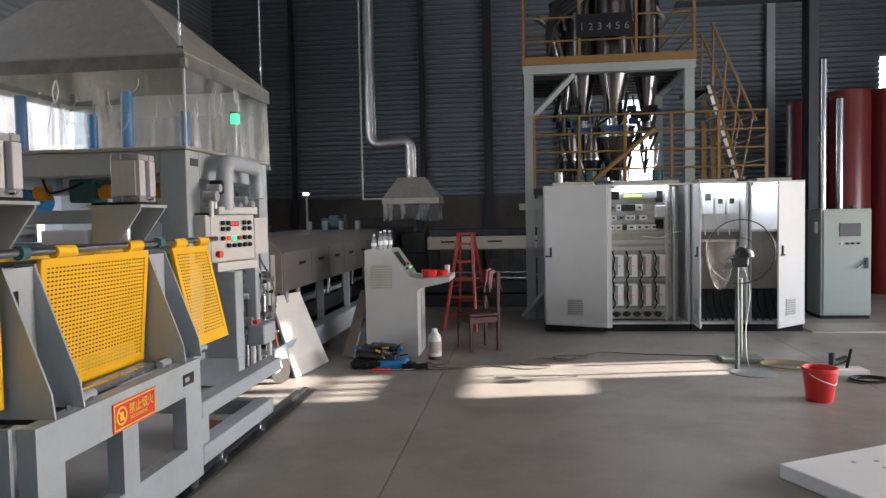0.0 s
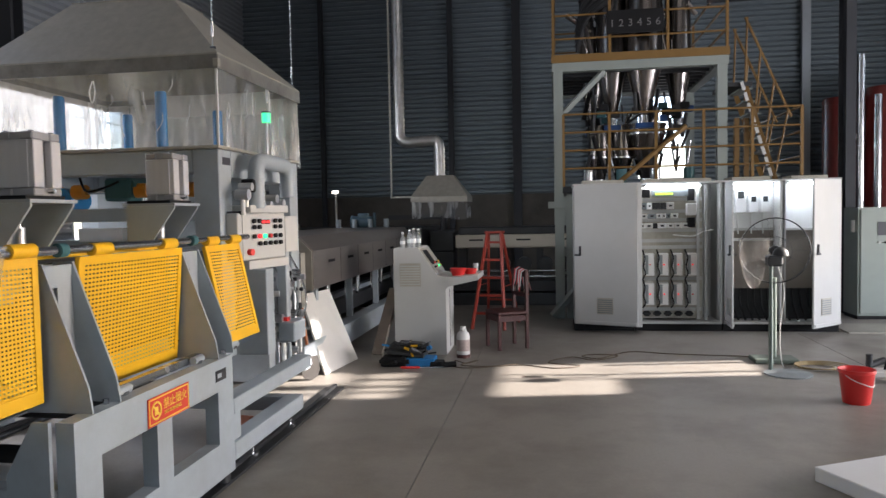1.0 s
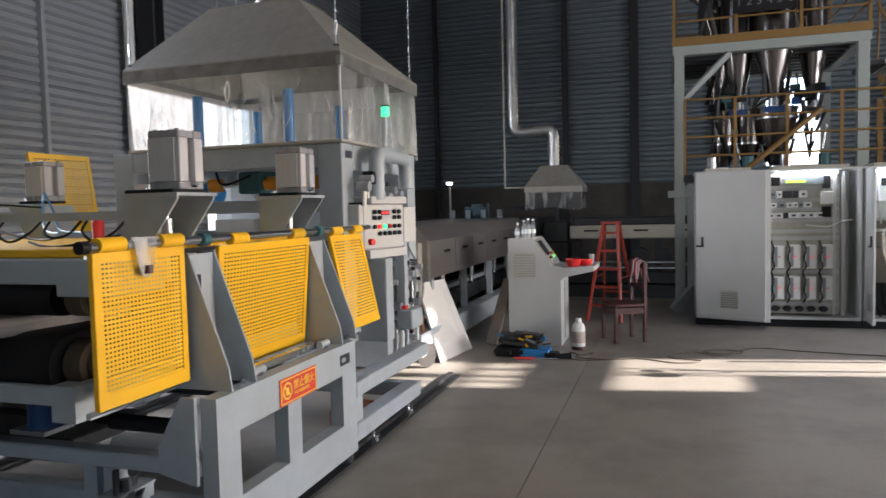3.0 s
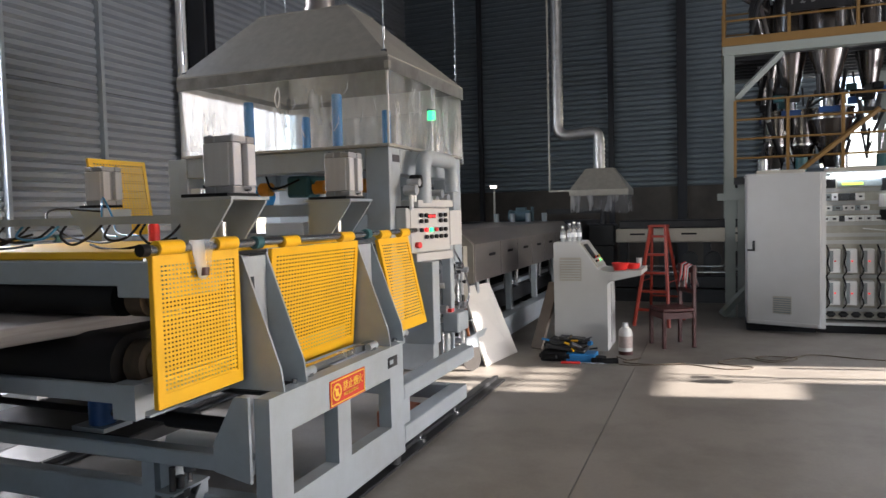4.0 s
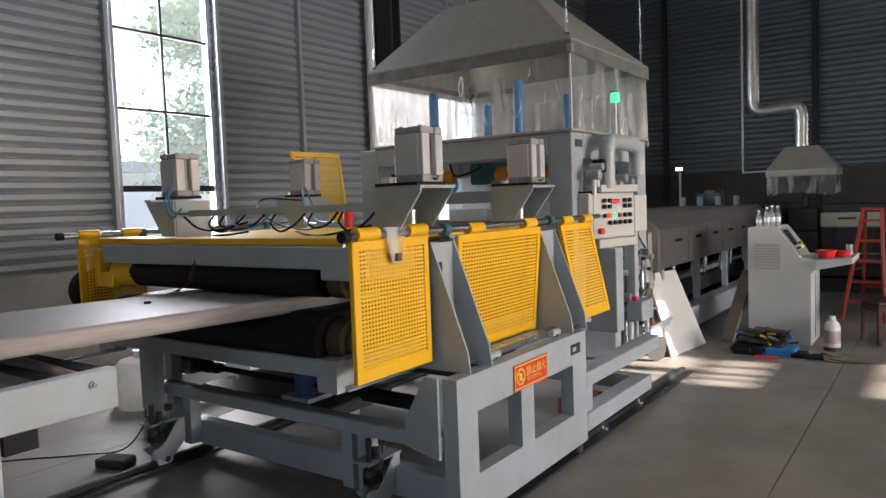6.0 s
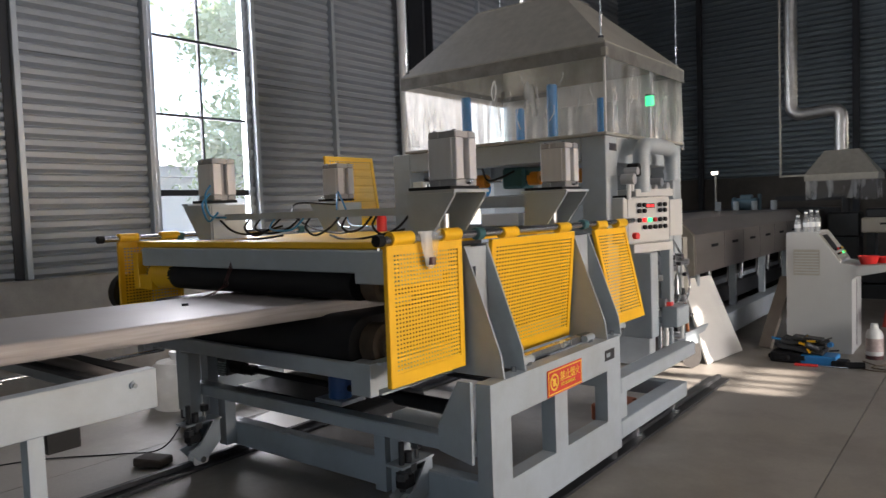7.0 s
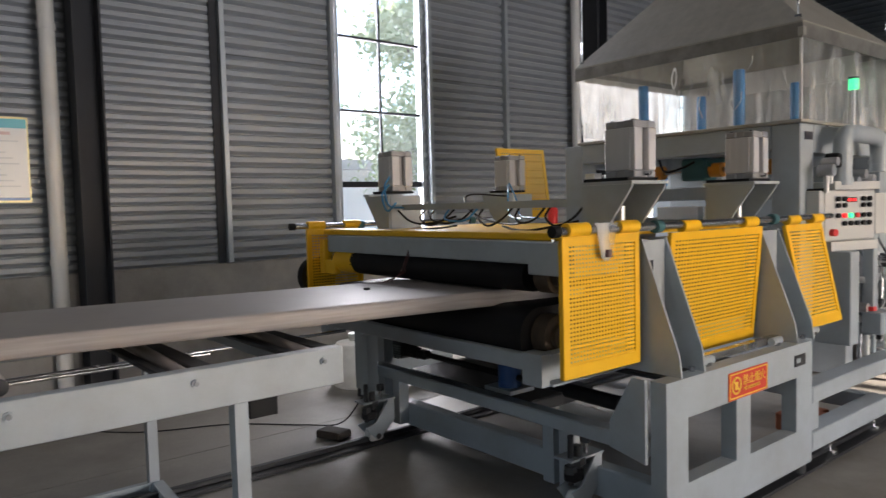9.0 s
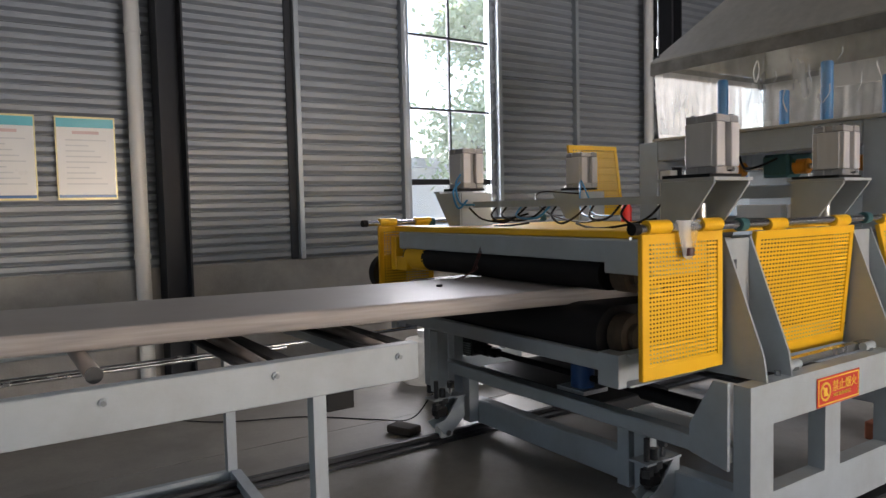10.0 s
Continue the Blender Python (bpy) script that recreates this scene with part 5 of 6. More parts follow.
bowl = thing("red_bowl", (-1.12, 8.30, 0.905), "small red plastic bowl on the console shelf", "bowl")
part("bowl_shell", revolve(bmesh.new(), [(0.07, 0), (0.10, 0.09), (0.095, 0.09), (0.065, 0.01)], (0, 0, 0), 20, closed=False), RED, bowl)
part("bowl_shell", revolve(bmesh.new(), [(0.06, 0), (0.08, 0.08), (0.075, 0.08), (0.05, 0.01)], (0.14, 0.06, 0.0), 16, closed=False), RED, bowl)
cup = thing("glass_cup", (-0.93, 8.5, 0.93), "clear drinking glass on the console shelf", "cup")
part("cup_wall", revolve(bmesh.new(), [(0.03, 0), (0.036, 0.11), (0.033, 0.11), (0.028, 0.01)], (0, 0, 0), 14, closed=False), FILM2, cup)
prop = thing("leaning_plank", (0, 0, 0), "grey-brown plank leaning beside the console", "plank")
pm = look((-2.04, 7.95, 0.02), (-1.90, 8.35, 0.75))
part("plank", B(-0.07, 0.07, -0.02, 0.02, -0.84, 0.0, m=pm), mat("weathered_plank", (0.17, 0.14, 0.115), 0.8, var=0.25, scale=8, bump=0.2), prop, smooth=False)

# small things on the floor
tb = thing("tool_pile", (-1.52, 7.52, 0), "blue tool box heaped with black tools and cables", "tool box")
part("tool_box", B(-0.12, 0.24, -0.12, 0.12, 0, 0.09, bevel=0.01), BLUE, tb, smooth=False)
rnd = random.Random(5)
for k in range(14):
    a = Vector((rnd.uniform(-0.28, 0.24), rnd.uniform(-0.14, 0.14), rnd.uniform(0.10, 0.20)))
    b = a + Vector((rnd.uniform(-0.14, 0.14), rnd.uniform(-0.12, 0.12), rnd.uniform(-0.02, 0.06)))
    part("tool", T(a, b, rnd.uniform(0.008, 0.028), seg=8), rnd.choice([BLACK, BLACK, DARK, STEEL, PVC, BLUE, YELLOW] if k < 24 else [STEEL]), tb)
for k, (x0, x1, y0, y1, z0, z1, a, m_) in enumerate(((-0.30, 0.12, -0.10, 0.16, 0.10, 0.155, 6, DARK), (-0.22, 0.18, -0.08, 0.12, 0.165, 0.205, -7, BLACK), (-0.34, -0.06, -0.14, 0.06, 0.0, 0.10, 0, BLACK), (-0.18, 0.10, -0.06, 0.10, 0.205, 0.245, 4, DARK), (0.20, 0.34, -0.14, 0.02, 0.0, 0.06, 0, BLACK))):
    part("tool_case", B(x0, x1, y0, y1, z0, z1, bevel=0.012, m=Matrix.Rotation(radians(a), 4, 'Y')), m_, tb, smooth=False)
for k in range(9):
    a = Vector((rnd.uniform(-0.2, 0.2), rnd.uniform(-0.14, -0.06), rnd.uniform(0.12, 0.27)))
    part("tool", T(a, a + Vector((rnd.uniform(-0.1, 0.12), rnd.uniform(-0.04, 0.02), rnd.uniform(-0.03, 0.03))), rnd.uniform(0.006, 0.014), seg=8), rnd.choice([STEEL, PVC, DARK, YELLOW, STEEL]), tb)
part("drill_case", B(-0.30, 0.02, -0.08, 0.14, 0.12, 0.17, bevel=0.01, m=Matrix.Rotation(radians(14), 4, 'Y')), DARK, tb, smooth=False)
for k in range(6):
    a = Vector((rnd.uniform(-0.42, -0.2), rnd.uniform(-0.15, 0.1), 0.03))
    part("tool", T(a, a + Vector((rnd.uniform(0.05, 0.2), rnd.uniform(-0.05, 0.05), 0.03)), 0.025, seg=8), rnd.choice([BLACK, DARK]), tb)
sd = thing("screwdriver", (-1.62, 7.30, 0.012), "red-handled tool lying on the floor", "tool")
part("grip", T((0, 0, 0), (0.2, 0.03, 0.0), 0.014), RED, sd)
part("shaft", T((0.2, 0.03, 0), (0.45, 0.06, 0), 0.008), STEEL, sd)
dr = thing("hand_tool", (-1.20, 7.38, 0.03), "black hand tool lying on the floor", "tool")
part("tool_body", T((0, 0, 0), (0.16, 0.03, 0.01), 0.03), BLACK, dr)
can = thing("plastic_jug", Matrix.Translation((-1.03, 7.96, 0)) @ Matrix.Scale(0.8, 4), "white plastic jug with a brown label and lid", "jug")
part("jug_body", revolve(bmesh.new(), [(0.085, 0.0), (0.095, 0.02), (0.095, 0.30), (0.08, 0.35), (0.045, 0.38), (0.045, 0.40)], (0, 0, 0), 20), PVC, can)
part("jug_label", revolve(bmesh.new(), [(0.0965, 0.10), (0.0965, 0.26)], (0, 0, 0), 20, closed=False), mat("jug_label_print", (0.45, 0.36, 0.33), 0.5, var=0.5, scale=18), can)
part("jug_base", revolve(bmesh.new(), [(0.097, 0.0), (0.097, 0.05)], (0, 0, 0), 20, closed=False), REDWOOD, can)
part("jug_cap", T((0, 0, 0.40), (0, 0, 0.44), 0.04), WHITE, can)

# wooden chair with a towel
CH = pose(-0.57, 8.60, 0, 0, 0, -62)
chair = thing("wooden_chair", CH, "dark red-brown wooden chair on the concrete floor", "chair")
part("seat", B(-0.20, 0.20, -0.20, 0.20, 0.42, 0.46, bevel=0.008), REDWOOD, chair, smooth=False)
for x, y, h in ((-0.18, -0.18, 0.42), (0.18, -0.18, 0.42), (-0.18, 0.18, 0.95), (0.18, 0.18, 0.95)):
    part("leg", B(x - 0.02, x + 0.02, y - 0.02, y + 0.02, 0, h, bevel=0.004), REDWOOD, chair, smooth=False)
part("top_rail", B(-0.16, 0.16, 0.165, 0.195, 0.86, 0.95, bevel=0.006), REDWOOD, chair, smooth=False)
part("middle_rail", B(-0.16, 0.16, 0.17, 0.19, 0.62, 0.67), REDWOOD, chair, smooth=False)
for a, b, c, d in ((-0.16, 0.16, -0.19, -0.17), (-0.16, 0.16, 0.17, 0.19)):
    part("stretcher", B(a, b, c, d, 0.34, 0.41), REDWOOD, chair, smooth=False)
    part("stretcher", B(c, d, a, b, 0.34, 0.41), REDWOOD, chair, smooth=False)
towel = thing("striped_towel", CH @ Matrix.Translation((0.06, 0.18, 0.91)) @ Matrix.Rotation(radians(9), 4, 'Y') @ Matrix.Diagonal((0.8, 1.8, 0.95, 1)), "red and white striped cloth hung over the chair back", "towel")
for k in range(7):
    bm = bmesh.new()
    x0 = -0.13 + k * 0.036
    drop = 0.20 + 0.05 * math.sin(k * 1.7)
    path = [(-0.035 - 0.01 * math.sin(k), -drop), (-0.03, -0.1), (-0.028, 0.03), (0.0, 0.06), (0.028, 0.03), (0.03, -0.1), (0.04 + 0.012 * math.cos(k), -drop - 0.05)]
    for (ya, za), (yb, zb) in zip(path, path[1:]):
        v = [bm.verts.new(p) for p in ((x0, ya, za), (x0 + 0.037, ya, za), (x0 + 0.037, yb, zb), (x0, yb, zb))]
        bm.faces.new(v)
    bmesh.ops.remove_doubles(bm, verts=bm.verts, dist=1e-5)
    part("stripe", bm, [RED, WHITE, BLACK, RED, WHITE, RED, WHITE][k], towel)

# red step ladder
LAD = pose(-0.84, 10.25, 0, 0, 0, -12)
lad = thing("step_ladder", LAD, "red painted folding step ladder standing open", "ladder")
H = 1.36
for sx in (-1, 1):
    part("front_rail", T((sx * 0.24, -0.38, 0), (sx * 0.10, -0.02, H), 0.026, seg=6), LADDER_RED, lad)
    part("rear_rail", T((sx * 0.24, 0.40, 0), (sx * 0.10, 0.04, H), 0.022, seg=6), LADDER_RED, lad)
    part("spreader", T((sx * 0.2, -0.2, 0.6), (sx * 0.2, 0.22, 0.6), 0.008, seg=6), LADDER_RED, lad)
for k in range(5):
    z = 0.22 + k * 0.25
    f = z / H
    w = 0.24 - 0.14 * f
    y = -0.38 + 0.36 * f
    part("step", B(-w, w, y - 0.01, y + 0.09, z - 0.015, z + 0.015), LADDER_RED, lad, smooth=False)
part("top_step", B(-0.125, 0.125, -0.08, 0.10, H - 0.01, H + 0.02), LADDER_RED, lad, smooth=False)
part("rear_rung", T((-0.21, 0.3, 0.35), (0.21, 0.3, 0.35), 0.014), LADDER_RED, lad)

# bucket, slab, hand tools
bu = thing("red_bucket", Matrix.Translation((2.475, 6.28, 0)) @ Matrix.Diagonal((0.84, 0.84, 0.92, 1)), "red plastic bucket with a wire handle", "bucket")
part("bucket_shell", revolve(bmesh.new(), [(0.12, 0.0), (0.125, 0.01), (0.158, 0.27), (0.168, 0.28), (0.168, 0.31), (0.158, 0.31), (0.15, 0.27), (0.115, 0.015)], (0, 0, 0), 32, closed=False), RED, bu)
part("bucket_base", T((0, 0, 0.004), (0, 0, 0.014), 0.118, seg=32), RED, bu)
part("bail", path_tube(bmesh.new(), smooth_path([(-0.16, 0.0, 0.29), (-0.10, -0.14, 0.24), (0.0, -0.185, 0.20), (0.10, -0.14, 0.18), (0.16, 0.0, 0.29)]), 0.005, 6), PVC, bu)
slab = thing("white_slab", pose(1.515, 4.43, 0, 0, 0, 27), "white foam board slab lying on the floor", "slab")
part("slab_body", B(0.0, 1.2, -0.9, 0.0, 0.0, 0.088, bevel=0.006), WHITE, slab, smooth=False)
for k, (x, y) in enumerate(((0.42, -0.16), (0.56, -0.20), (0.5, -0.3), (0.8, -0.2))):
    part("dent", T((x, y, 0.0875), (x, y, 0.0895), 0.016), GREY, slab)
rt = thing("grinder", (2.95, 7.35, 0), "dark hand grinder on a white offcut", "tool")
part("offcut", B(-0.05, 0.36, -0.12, 0.10, 0, 0.05, bevel=0.004), LIGHTBOARD, rt, smooth=False)
part("grinder_body", T((0.05, 0, 0.09), (0.22, 0.06, 0.13), 0.035), DARK, rt)
part("grinder_head", T((0.06, 0.0, 0.05), (0.06, 0.0, 0.20), 0.03), DARK, rt)
part("grinder_handle", T((0.20, 0.0, 0.05), (0.24, 0.0, 0.24), 0.014), BLACK, rt)
cables = thing("floor_cables", (0, 0, 0.008), "thin brown cables lying across the floor", "cable")
for pts in ([(-1.25, 7.66), (-1.02, 7.38), (-0.78, 7.39), (-0.37, 7.54), (0.0, 7.41), (0.26, 7.55), (-0.07, 7.69), (0.18, 8.0), (0.43, 7.85), (0.70, 8.10), (0.45, 8.17), (0.30, 8.05), (0.5, 7.95), (0.85, 8.34), (1.28, 8.25), (1.71, 8.19), (2.12, 8.13), (2.3, 7.9)],
            [(-1.1, 7.75), (-0.95, 7.6), (-0.85, 7.75), (-1.0, 7.5), (-0.7, 7.45), (-0.4, 7.6)]):
    part("cable", path_tube(bmesh.new(), smooth_path([(x, y, 0) for x, y in pts], 10), 0.006, 6), mat("brown_cable", (0.10, 0.075, 0.05), 0.6) if len(pts) > 8 else bpy.data.materials["brown_cable"], cables)
coil = thing("cable_coil", (2.62, 7.62, 0.012), "tan cable coil on the floor beside the fan", "cable")
for k in range(4):
    part("coil_turn", path_tube(bmesh.new(), [((0.17 + 0.03 * k) * math.cos(a) + 0.02 * k, (0.13 + 0.025 * k) * math.sin(a), 0.006 * k) for a in (2 * math.pi * i / 28 for i in range(28))], 0.006, 6), mat("tan_cable", (0.33, 0.25, 0.12), 0.6) if k == 0 else bpy.data.materials["tan_cable"], coil)
coil2 = thing("cable_coil", (3.2, 7.0, 0.012), "black cable coil on the floor", "cable")
for k in range(3):
    part("coil_turn", path_tube(bmesh.new(), [((0.13 + 0.02 * k) * math.cos(a), (0.09 + 0.02 * k) * math.sin(a), 0.006 * k) for a in (2 * math.pi * i / 24 for i in range(25))], 0.009, 6), BLACK, coil2)
hammer = thing("red_tool", (3.62, 7.0, 0.015), "small red tool lying on the floor", "tool")
part("grip", T((0, 0, 0), (0.14, 0.02, 0.01), 0.02), RED, hammer)

# standing fan
fan = thing("standing_fan", (2.14, 7.46, 0), "industrial standing fan with a round wire cage", "fan")
FANGREEN = mat("faded_green_paint", (0.10, 0.135, 0.12), 0.5, var=0.15)
part("base_plate", revolve(bmesh.new(), [(0.22, 0.0), (0.22, 0.012), (0.05, 0.03)], (0.12, -0.15, 0), 28), GREY_D, fan)
part("pole", T((0, 0, 0.01), (0, 0, 0.72), 0.022), FANGREEN, fan)
part("pole", T((0, 0, 0.70), (0, 0, 1.1), 0.018), FANGREEN, fan)
part("motor_housing", B(-0.10, 0.04, -0.27, -0.13, 1.07, 1.175, bevel=0.02), DARK, fan, smooth=False)
part("motor_dome", revolve(bmesh.new(), [(0.075, 0.0), (0.07, 0.04), (0.04, 0.075), (0.0, 0.085)], (0.03, -0.2, 1.17), 16), DARK, fan)
fc, ax = Vector((0.03, -0.02, 1.21)), Vector((0.12, 0.99, 0.03)).normalized()
su = ax.cross(Vector((0, 0, 1))).normalized()
sv = su.cross(ax)
cage = bmesh.new()
for r, off in ((0.325, 0.0), (0.325, 0.03), (0.14, 0.09), (0.14, -0.09)):
    path_tube(cage, [fc + ax * off + (su * math.cos(a) + sv * math.sin(a)) * r for a in (2 * math.pi * i / 40 for i in range(41))], 0.0016 if r < 0.29 else 0.005, 5)
for k in range(14):
    a = 2 * math.pi * k / 14
    d = su * math.cos(a) + sv * math.sin(a)
    for s in (1, -1):
        path_tube(cage, [fc + d * 0.325, fc + d * 0.24 + ax * 0.07 * s, fc + d * 0.05 + ax * 0.095 * s], 0.0007, 3)
part("cage", cage, DARK, fan)
part("cage_rim", path_tube(bmesh.new(), [fc + ax * 0.015 + (su * math.cos(a) + sv * math.sin(a)) * 0.327 for a in (2 * math.pi * i / 48 for i in range(49))], 0.004, 6), PVC, fan, "pale round cage rim")
part("hub", T(fc - ax * 0.03, fc + ax * 0.04, 0.05, seg=16), DARK, fan)
for k in range(3):
    a = 2 * math.pi * k / 3
    d, e = su * math.cos(a) + sv * math.sin(a), su * math.cos(a + 0.9) + sv * math.sin(a + 0.9)
    bm = bmesh.new()
    v = [bm.verts.new(p) for p in (fc + d * 0.04, fc + d * 0.27 - ax * 0.025, fc + e * 0.27 + ax * 0.025, fc + e * 0.04)]
    bm.faces.new(v)
    part("blade", bm, FILM_DIM, fan)
part("power_cord", path_tube(bmesh.new(), smooth_path([(0.05, 0.0, 1.10), (0.13, 0.02, 0.8), (0.10, 0.05, 0.4), (0.15, 0.1, 0.02), (0.3, 0.15, 0.01)]), 0.0045, 6), PVC, fan)
fb = thing("plastic_bag", (1.92, 7.25, 1.28), "clear plastic bag hanging on the fan", "bag")
bb = bmesh.new()
revolve(bb, [(0.15, 0.06), (0.145, 0.0), (0.13, -0.15), (0.09, -0.32), (0.05, -0.40), (0.02, -0.43)], (0, 0, 0), 16, closed=False)
bmesh.ops.scale(bb, vec=(1, 0.35, 1), verts=bb.verts)
part("bag_skin", bb, film_mat("dim_clear_bag", (0.5, 0.47, 0.43), 0.11), fb)
st2 = thing("fan_stand", (2.30, 7.92, 0), "second green fan stand behind the standing fan", "stand")
part("foot", B(-0.22, 0.22, -0.14, 0.14, 0.0, 0.05, bevel=0.01), mat("pale_green_paint", (0.11, 0.14, 0.115), 0.5), st2, smooth=False)
part("pole", T((0, 0, 0.05), (0, 0, 0.9), 0.03), bpy.data.materials["pale_green_paint"], st2)


# ---- electrical cabinets ----
DARKPLATE = mat("mounting_plate_brown", (0.19, 0.165, 0.14), 0.6, var=0.08)
CY, CD, CT = 9.86, 0.62, 1.99


def cabinet_shell(x0, x1, label):
    c = thing("electrical_cabinet", (0, 0, 0), label, "cabinet", "row of electrical cabinets")
    part("plinth", B(x0, x1, CY + 0.03, CY + CD, 0.0, 0.10), BLACK, c, smooth=False)
    part("side_panel", B(x0, x0 + 0.025, CY, CY + CD, 0.10, CT), CABINET, c, smooth=False)
    part("side_panel", B(x1 - 0.025, x1, CY, CY + CD, 0.10, CT), CABINET, c, smooth=False)
    part("back_panel", B(x0 + 0.025, x1 - 0.025, CY + CD - 0.03, CY + CD, 0.10, CT), CABINET, c, smooth=False)
    part("roof_panel", B(x0 - 0.01, x1 + 0.01, CY - 0.01, CY + CD + 0.01, CT, CT + 0.025, bevel=0.004), CABINET, c, smooth=False)
    part("floor_panel", B(x0 + 0.025, x1 - 0.025, CY, CY + CD - 0.03, 0.10, 0.13), CABINET, c, smooth=False)
    part("roof_vent", B(x0 + 0.12, x1 - 0.12, CY + 0.1, CY + 0.5, CT + 0.025, CT + 0.07, bevel=0.006), GALV, c, smooth=False)
    return c


def door_leaf(c, hinge, free, z0, z1, handle_at, vent):
    """A steel door from its hinge to its free edge (x, y)."""
    h, f = Vector((*hinge, 0)), Vector((*free, 0))
    w = (f - h).length
    m = Matrix.Translation(h) @ Matrix.Rotation(math.atan2(f.y - h.y, f.x - h.x), 4, 'Z')
    d = part("door", B(0.0, w, -0.012, 0.012, z0, z1, bevel=0.004, m=m), CABINET, c, smooth=False)
    for s in (-1, 1):
        part("door_fold", box(bmesh.new(), 0.02, w - 0.02, 0.012 * s, 0.026 * s, z0 + 0.02, z0 + 0.05, m=m), CABINET, d, smooth=False)
    if handle_at:
        for s in (-1, 1):
            part("handle", box(bmesh.new(), w - 0.09, w - 0.065, 0.02 * s - 0.01, 0.02 * s + 0.01, 1.04, 1.17, m=m), DARK, d, smooth=False)
            part("handle", box(bmesh.new(), w - 0.085, w - 0.01, 0.045 * s - 0.006, 0.045 * s + 0.006, 1.04, 1.062, m=m), DARK, d, smooth=False)
    if vent:
        for s in (-1, 1):
            v = part("door_vent", box(bmesh.new(), w * 0.38, w * 0.38 + 0.22, 0.013 * s, 0.019 * s, 0.26, 0.48, m=m), GALV, d, smooth=False)
            for k in range(7):
                part("vent_slat", box(bmesh.new(), w * 0.38 + 0.01, w * 0.38 + 0.21, 0.019 * s, 0.024 * s, 0.275 + k * 0.028, 0.288 + k * 0.028, m=m), GREY_D, v, smooth=False)
    return d


def cabinet_lamp(c, x0, x1):
    part("cabinet_lamp", B(x0, x1, CY + 0.06, CY + 0.10, CT - 0.045, CT - 0.02), L_WHITE, c, "lit tube lamp under the cabinet roof", smooth=False)


# closed cabinet at the end, with the big door of its neighbour folded back over it
c0 = cabinet_shell(0.28, 1.08, "light grey steel electrical cabinet with a closed front")
part("front_panel", B(0.31, 1.05, CY - 0.004, CY + 0.02, 0.13, CT - 0.02), CABINET, c0, smooth=False)
# drive cabinet
c1 = cabinet_shell(1.10, 2.22, "open light grey cabinet full of drives and wiring")
door_leaf(c1, (1.085, 9.50), (0.29, 9.80), 0.11, CT, True, True)
part("hinge_post", B(1.09, 1.14, 9.50, CY, 0.11, CT), CABINET, c1, smooth=False)
cabinet_lamp(c1, 1.25, 1.95)
YP = CY + 0.20
part("mounting_plate", B(1.14, 2.0, YP, YP + 0.02, 0.15, CT - 0.03), GALV, c1, smooth=False)
for z in (1.78, 1.62, 1.50, 1.36, 1.22, 1.13, 0.70, 0.28):
    part("mounting_rail", B(1.14, 2.0, YP - 0.03, YP, z - 0.022, z + 0.022), CABINET, c1, smooth=False)
for x in (1.14, 1.92, 2.02):
    part("upright", B(x, x + 0.035, YP - 0.06, YP - 0.03, 0.14, CT - 0.03), CABINET, c1, smooth=False)
part("plc", B(1.17, 1.30, YP - 0.12, YP - 0.03, 1.81, 1.92), BLACK, c1, smooth=False)
part("terminal_block", B(1.33, 1.80, YP - 0.11, YP - 0.03, 1.82, 1.91), GREY_D, c1, smooth=False)
part("status_display", B(1.37, 1.60, YP - 0.115, YP - 0.11, 1.84, 1.87), L_DISPLAY, c1, smooth=False)
rnd = random.Random(12)
for z0, z1, n_ in ((1.65, 1.74, 5), (1.525, 1.59, 6), (1.39, 1.46, 9)):
    x = 1.18
    for k in range(n_):
        w = rnd.uniform(0.05, 0.11)
        b = part("breaker", B(x, x + w, YP - 0.11, YP - 0.03, z0, z1, bevel=0.004), rnd.choice([WHITE, PVC, GREY_D, DARK]), c1, smooth=False)
        part("toggle", B(x + w * 0.3, x + w * 0.7, YP - 0.125, YP - 0.11, (z0 + z1) / 2 - 0.012, (z0 + z1) / 2 + 0.012), DARK, b, smooth=False)
        x += w + 0.008
        if x > 1.82:
            break
part("main_switch", B(1.78, 1.90, YP - 0.16, YP - 0.03, 1.56, 1.72, bevel=0.006), PVC, c1, smooth=False)
part("main_switch", B(1.80, 1.88, YP - 0.12, YP - 0.03, 1.76, 1.92), DARK, c1, smooth=False)
part("contactor", B(1.79, 1.89, YP - 0.12, YP - 0.03, 1.40, 1.53, bevel=0.006), BLACK, c1, smooth=False)
for row, zc in enumerate((0.90, 0.50)):
    for k in range(4):
        x = 1.22 + k * 0.185
        dv = part("drive_unit", B(x, x + 0.13, YP - 0.16, YP - 0.03, zc - 0.15, zc + 0.15, bevel=0.008), PVC, c1, "pale grey motor drive", smooth=False)
        part("drive_face", B(x + 0.01, x + 0.05, YP - 0.166, YP - 0.16, zc - 0.13, zc + 0.13), GREY_D, dv, smooth=False)
        part("red_digit", B(x + 0.062, x + 0.082, YP - 0.166, YP - 0.16, zc - 0.008, zc + 0.008), L_RED if (k + row) % 4 else RED, dv, smooth=False)
        part("drive_cable", path_tube(bmesh.new(), smooth_path([(x - 0.02, YP - 0.12, zc + 0.2), (x + 0.0, YP - 0.19, zc + 0.1), (x - 0.015, YP - 0.19, zc - 0.02), (x + 0.01, YP - 0.17, zc - 0.12), (x - 0.02, YP - 0.14, zc - 0.19)]), 0.009, 6), BLACK, dv)
for k in range(5):
    part("filter_choke", B(1.20 + k * 0.14, 1.31 + k * 0.14, YP - 0.12, YP - 0.03, 0.19, 0.26, bevel=0.03), DARK, c1, smooth=False)
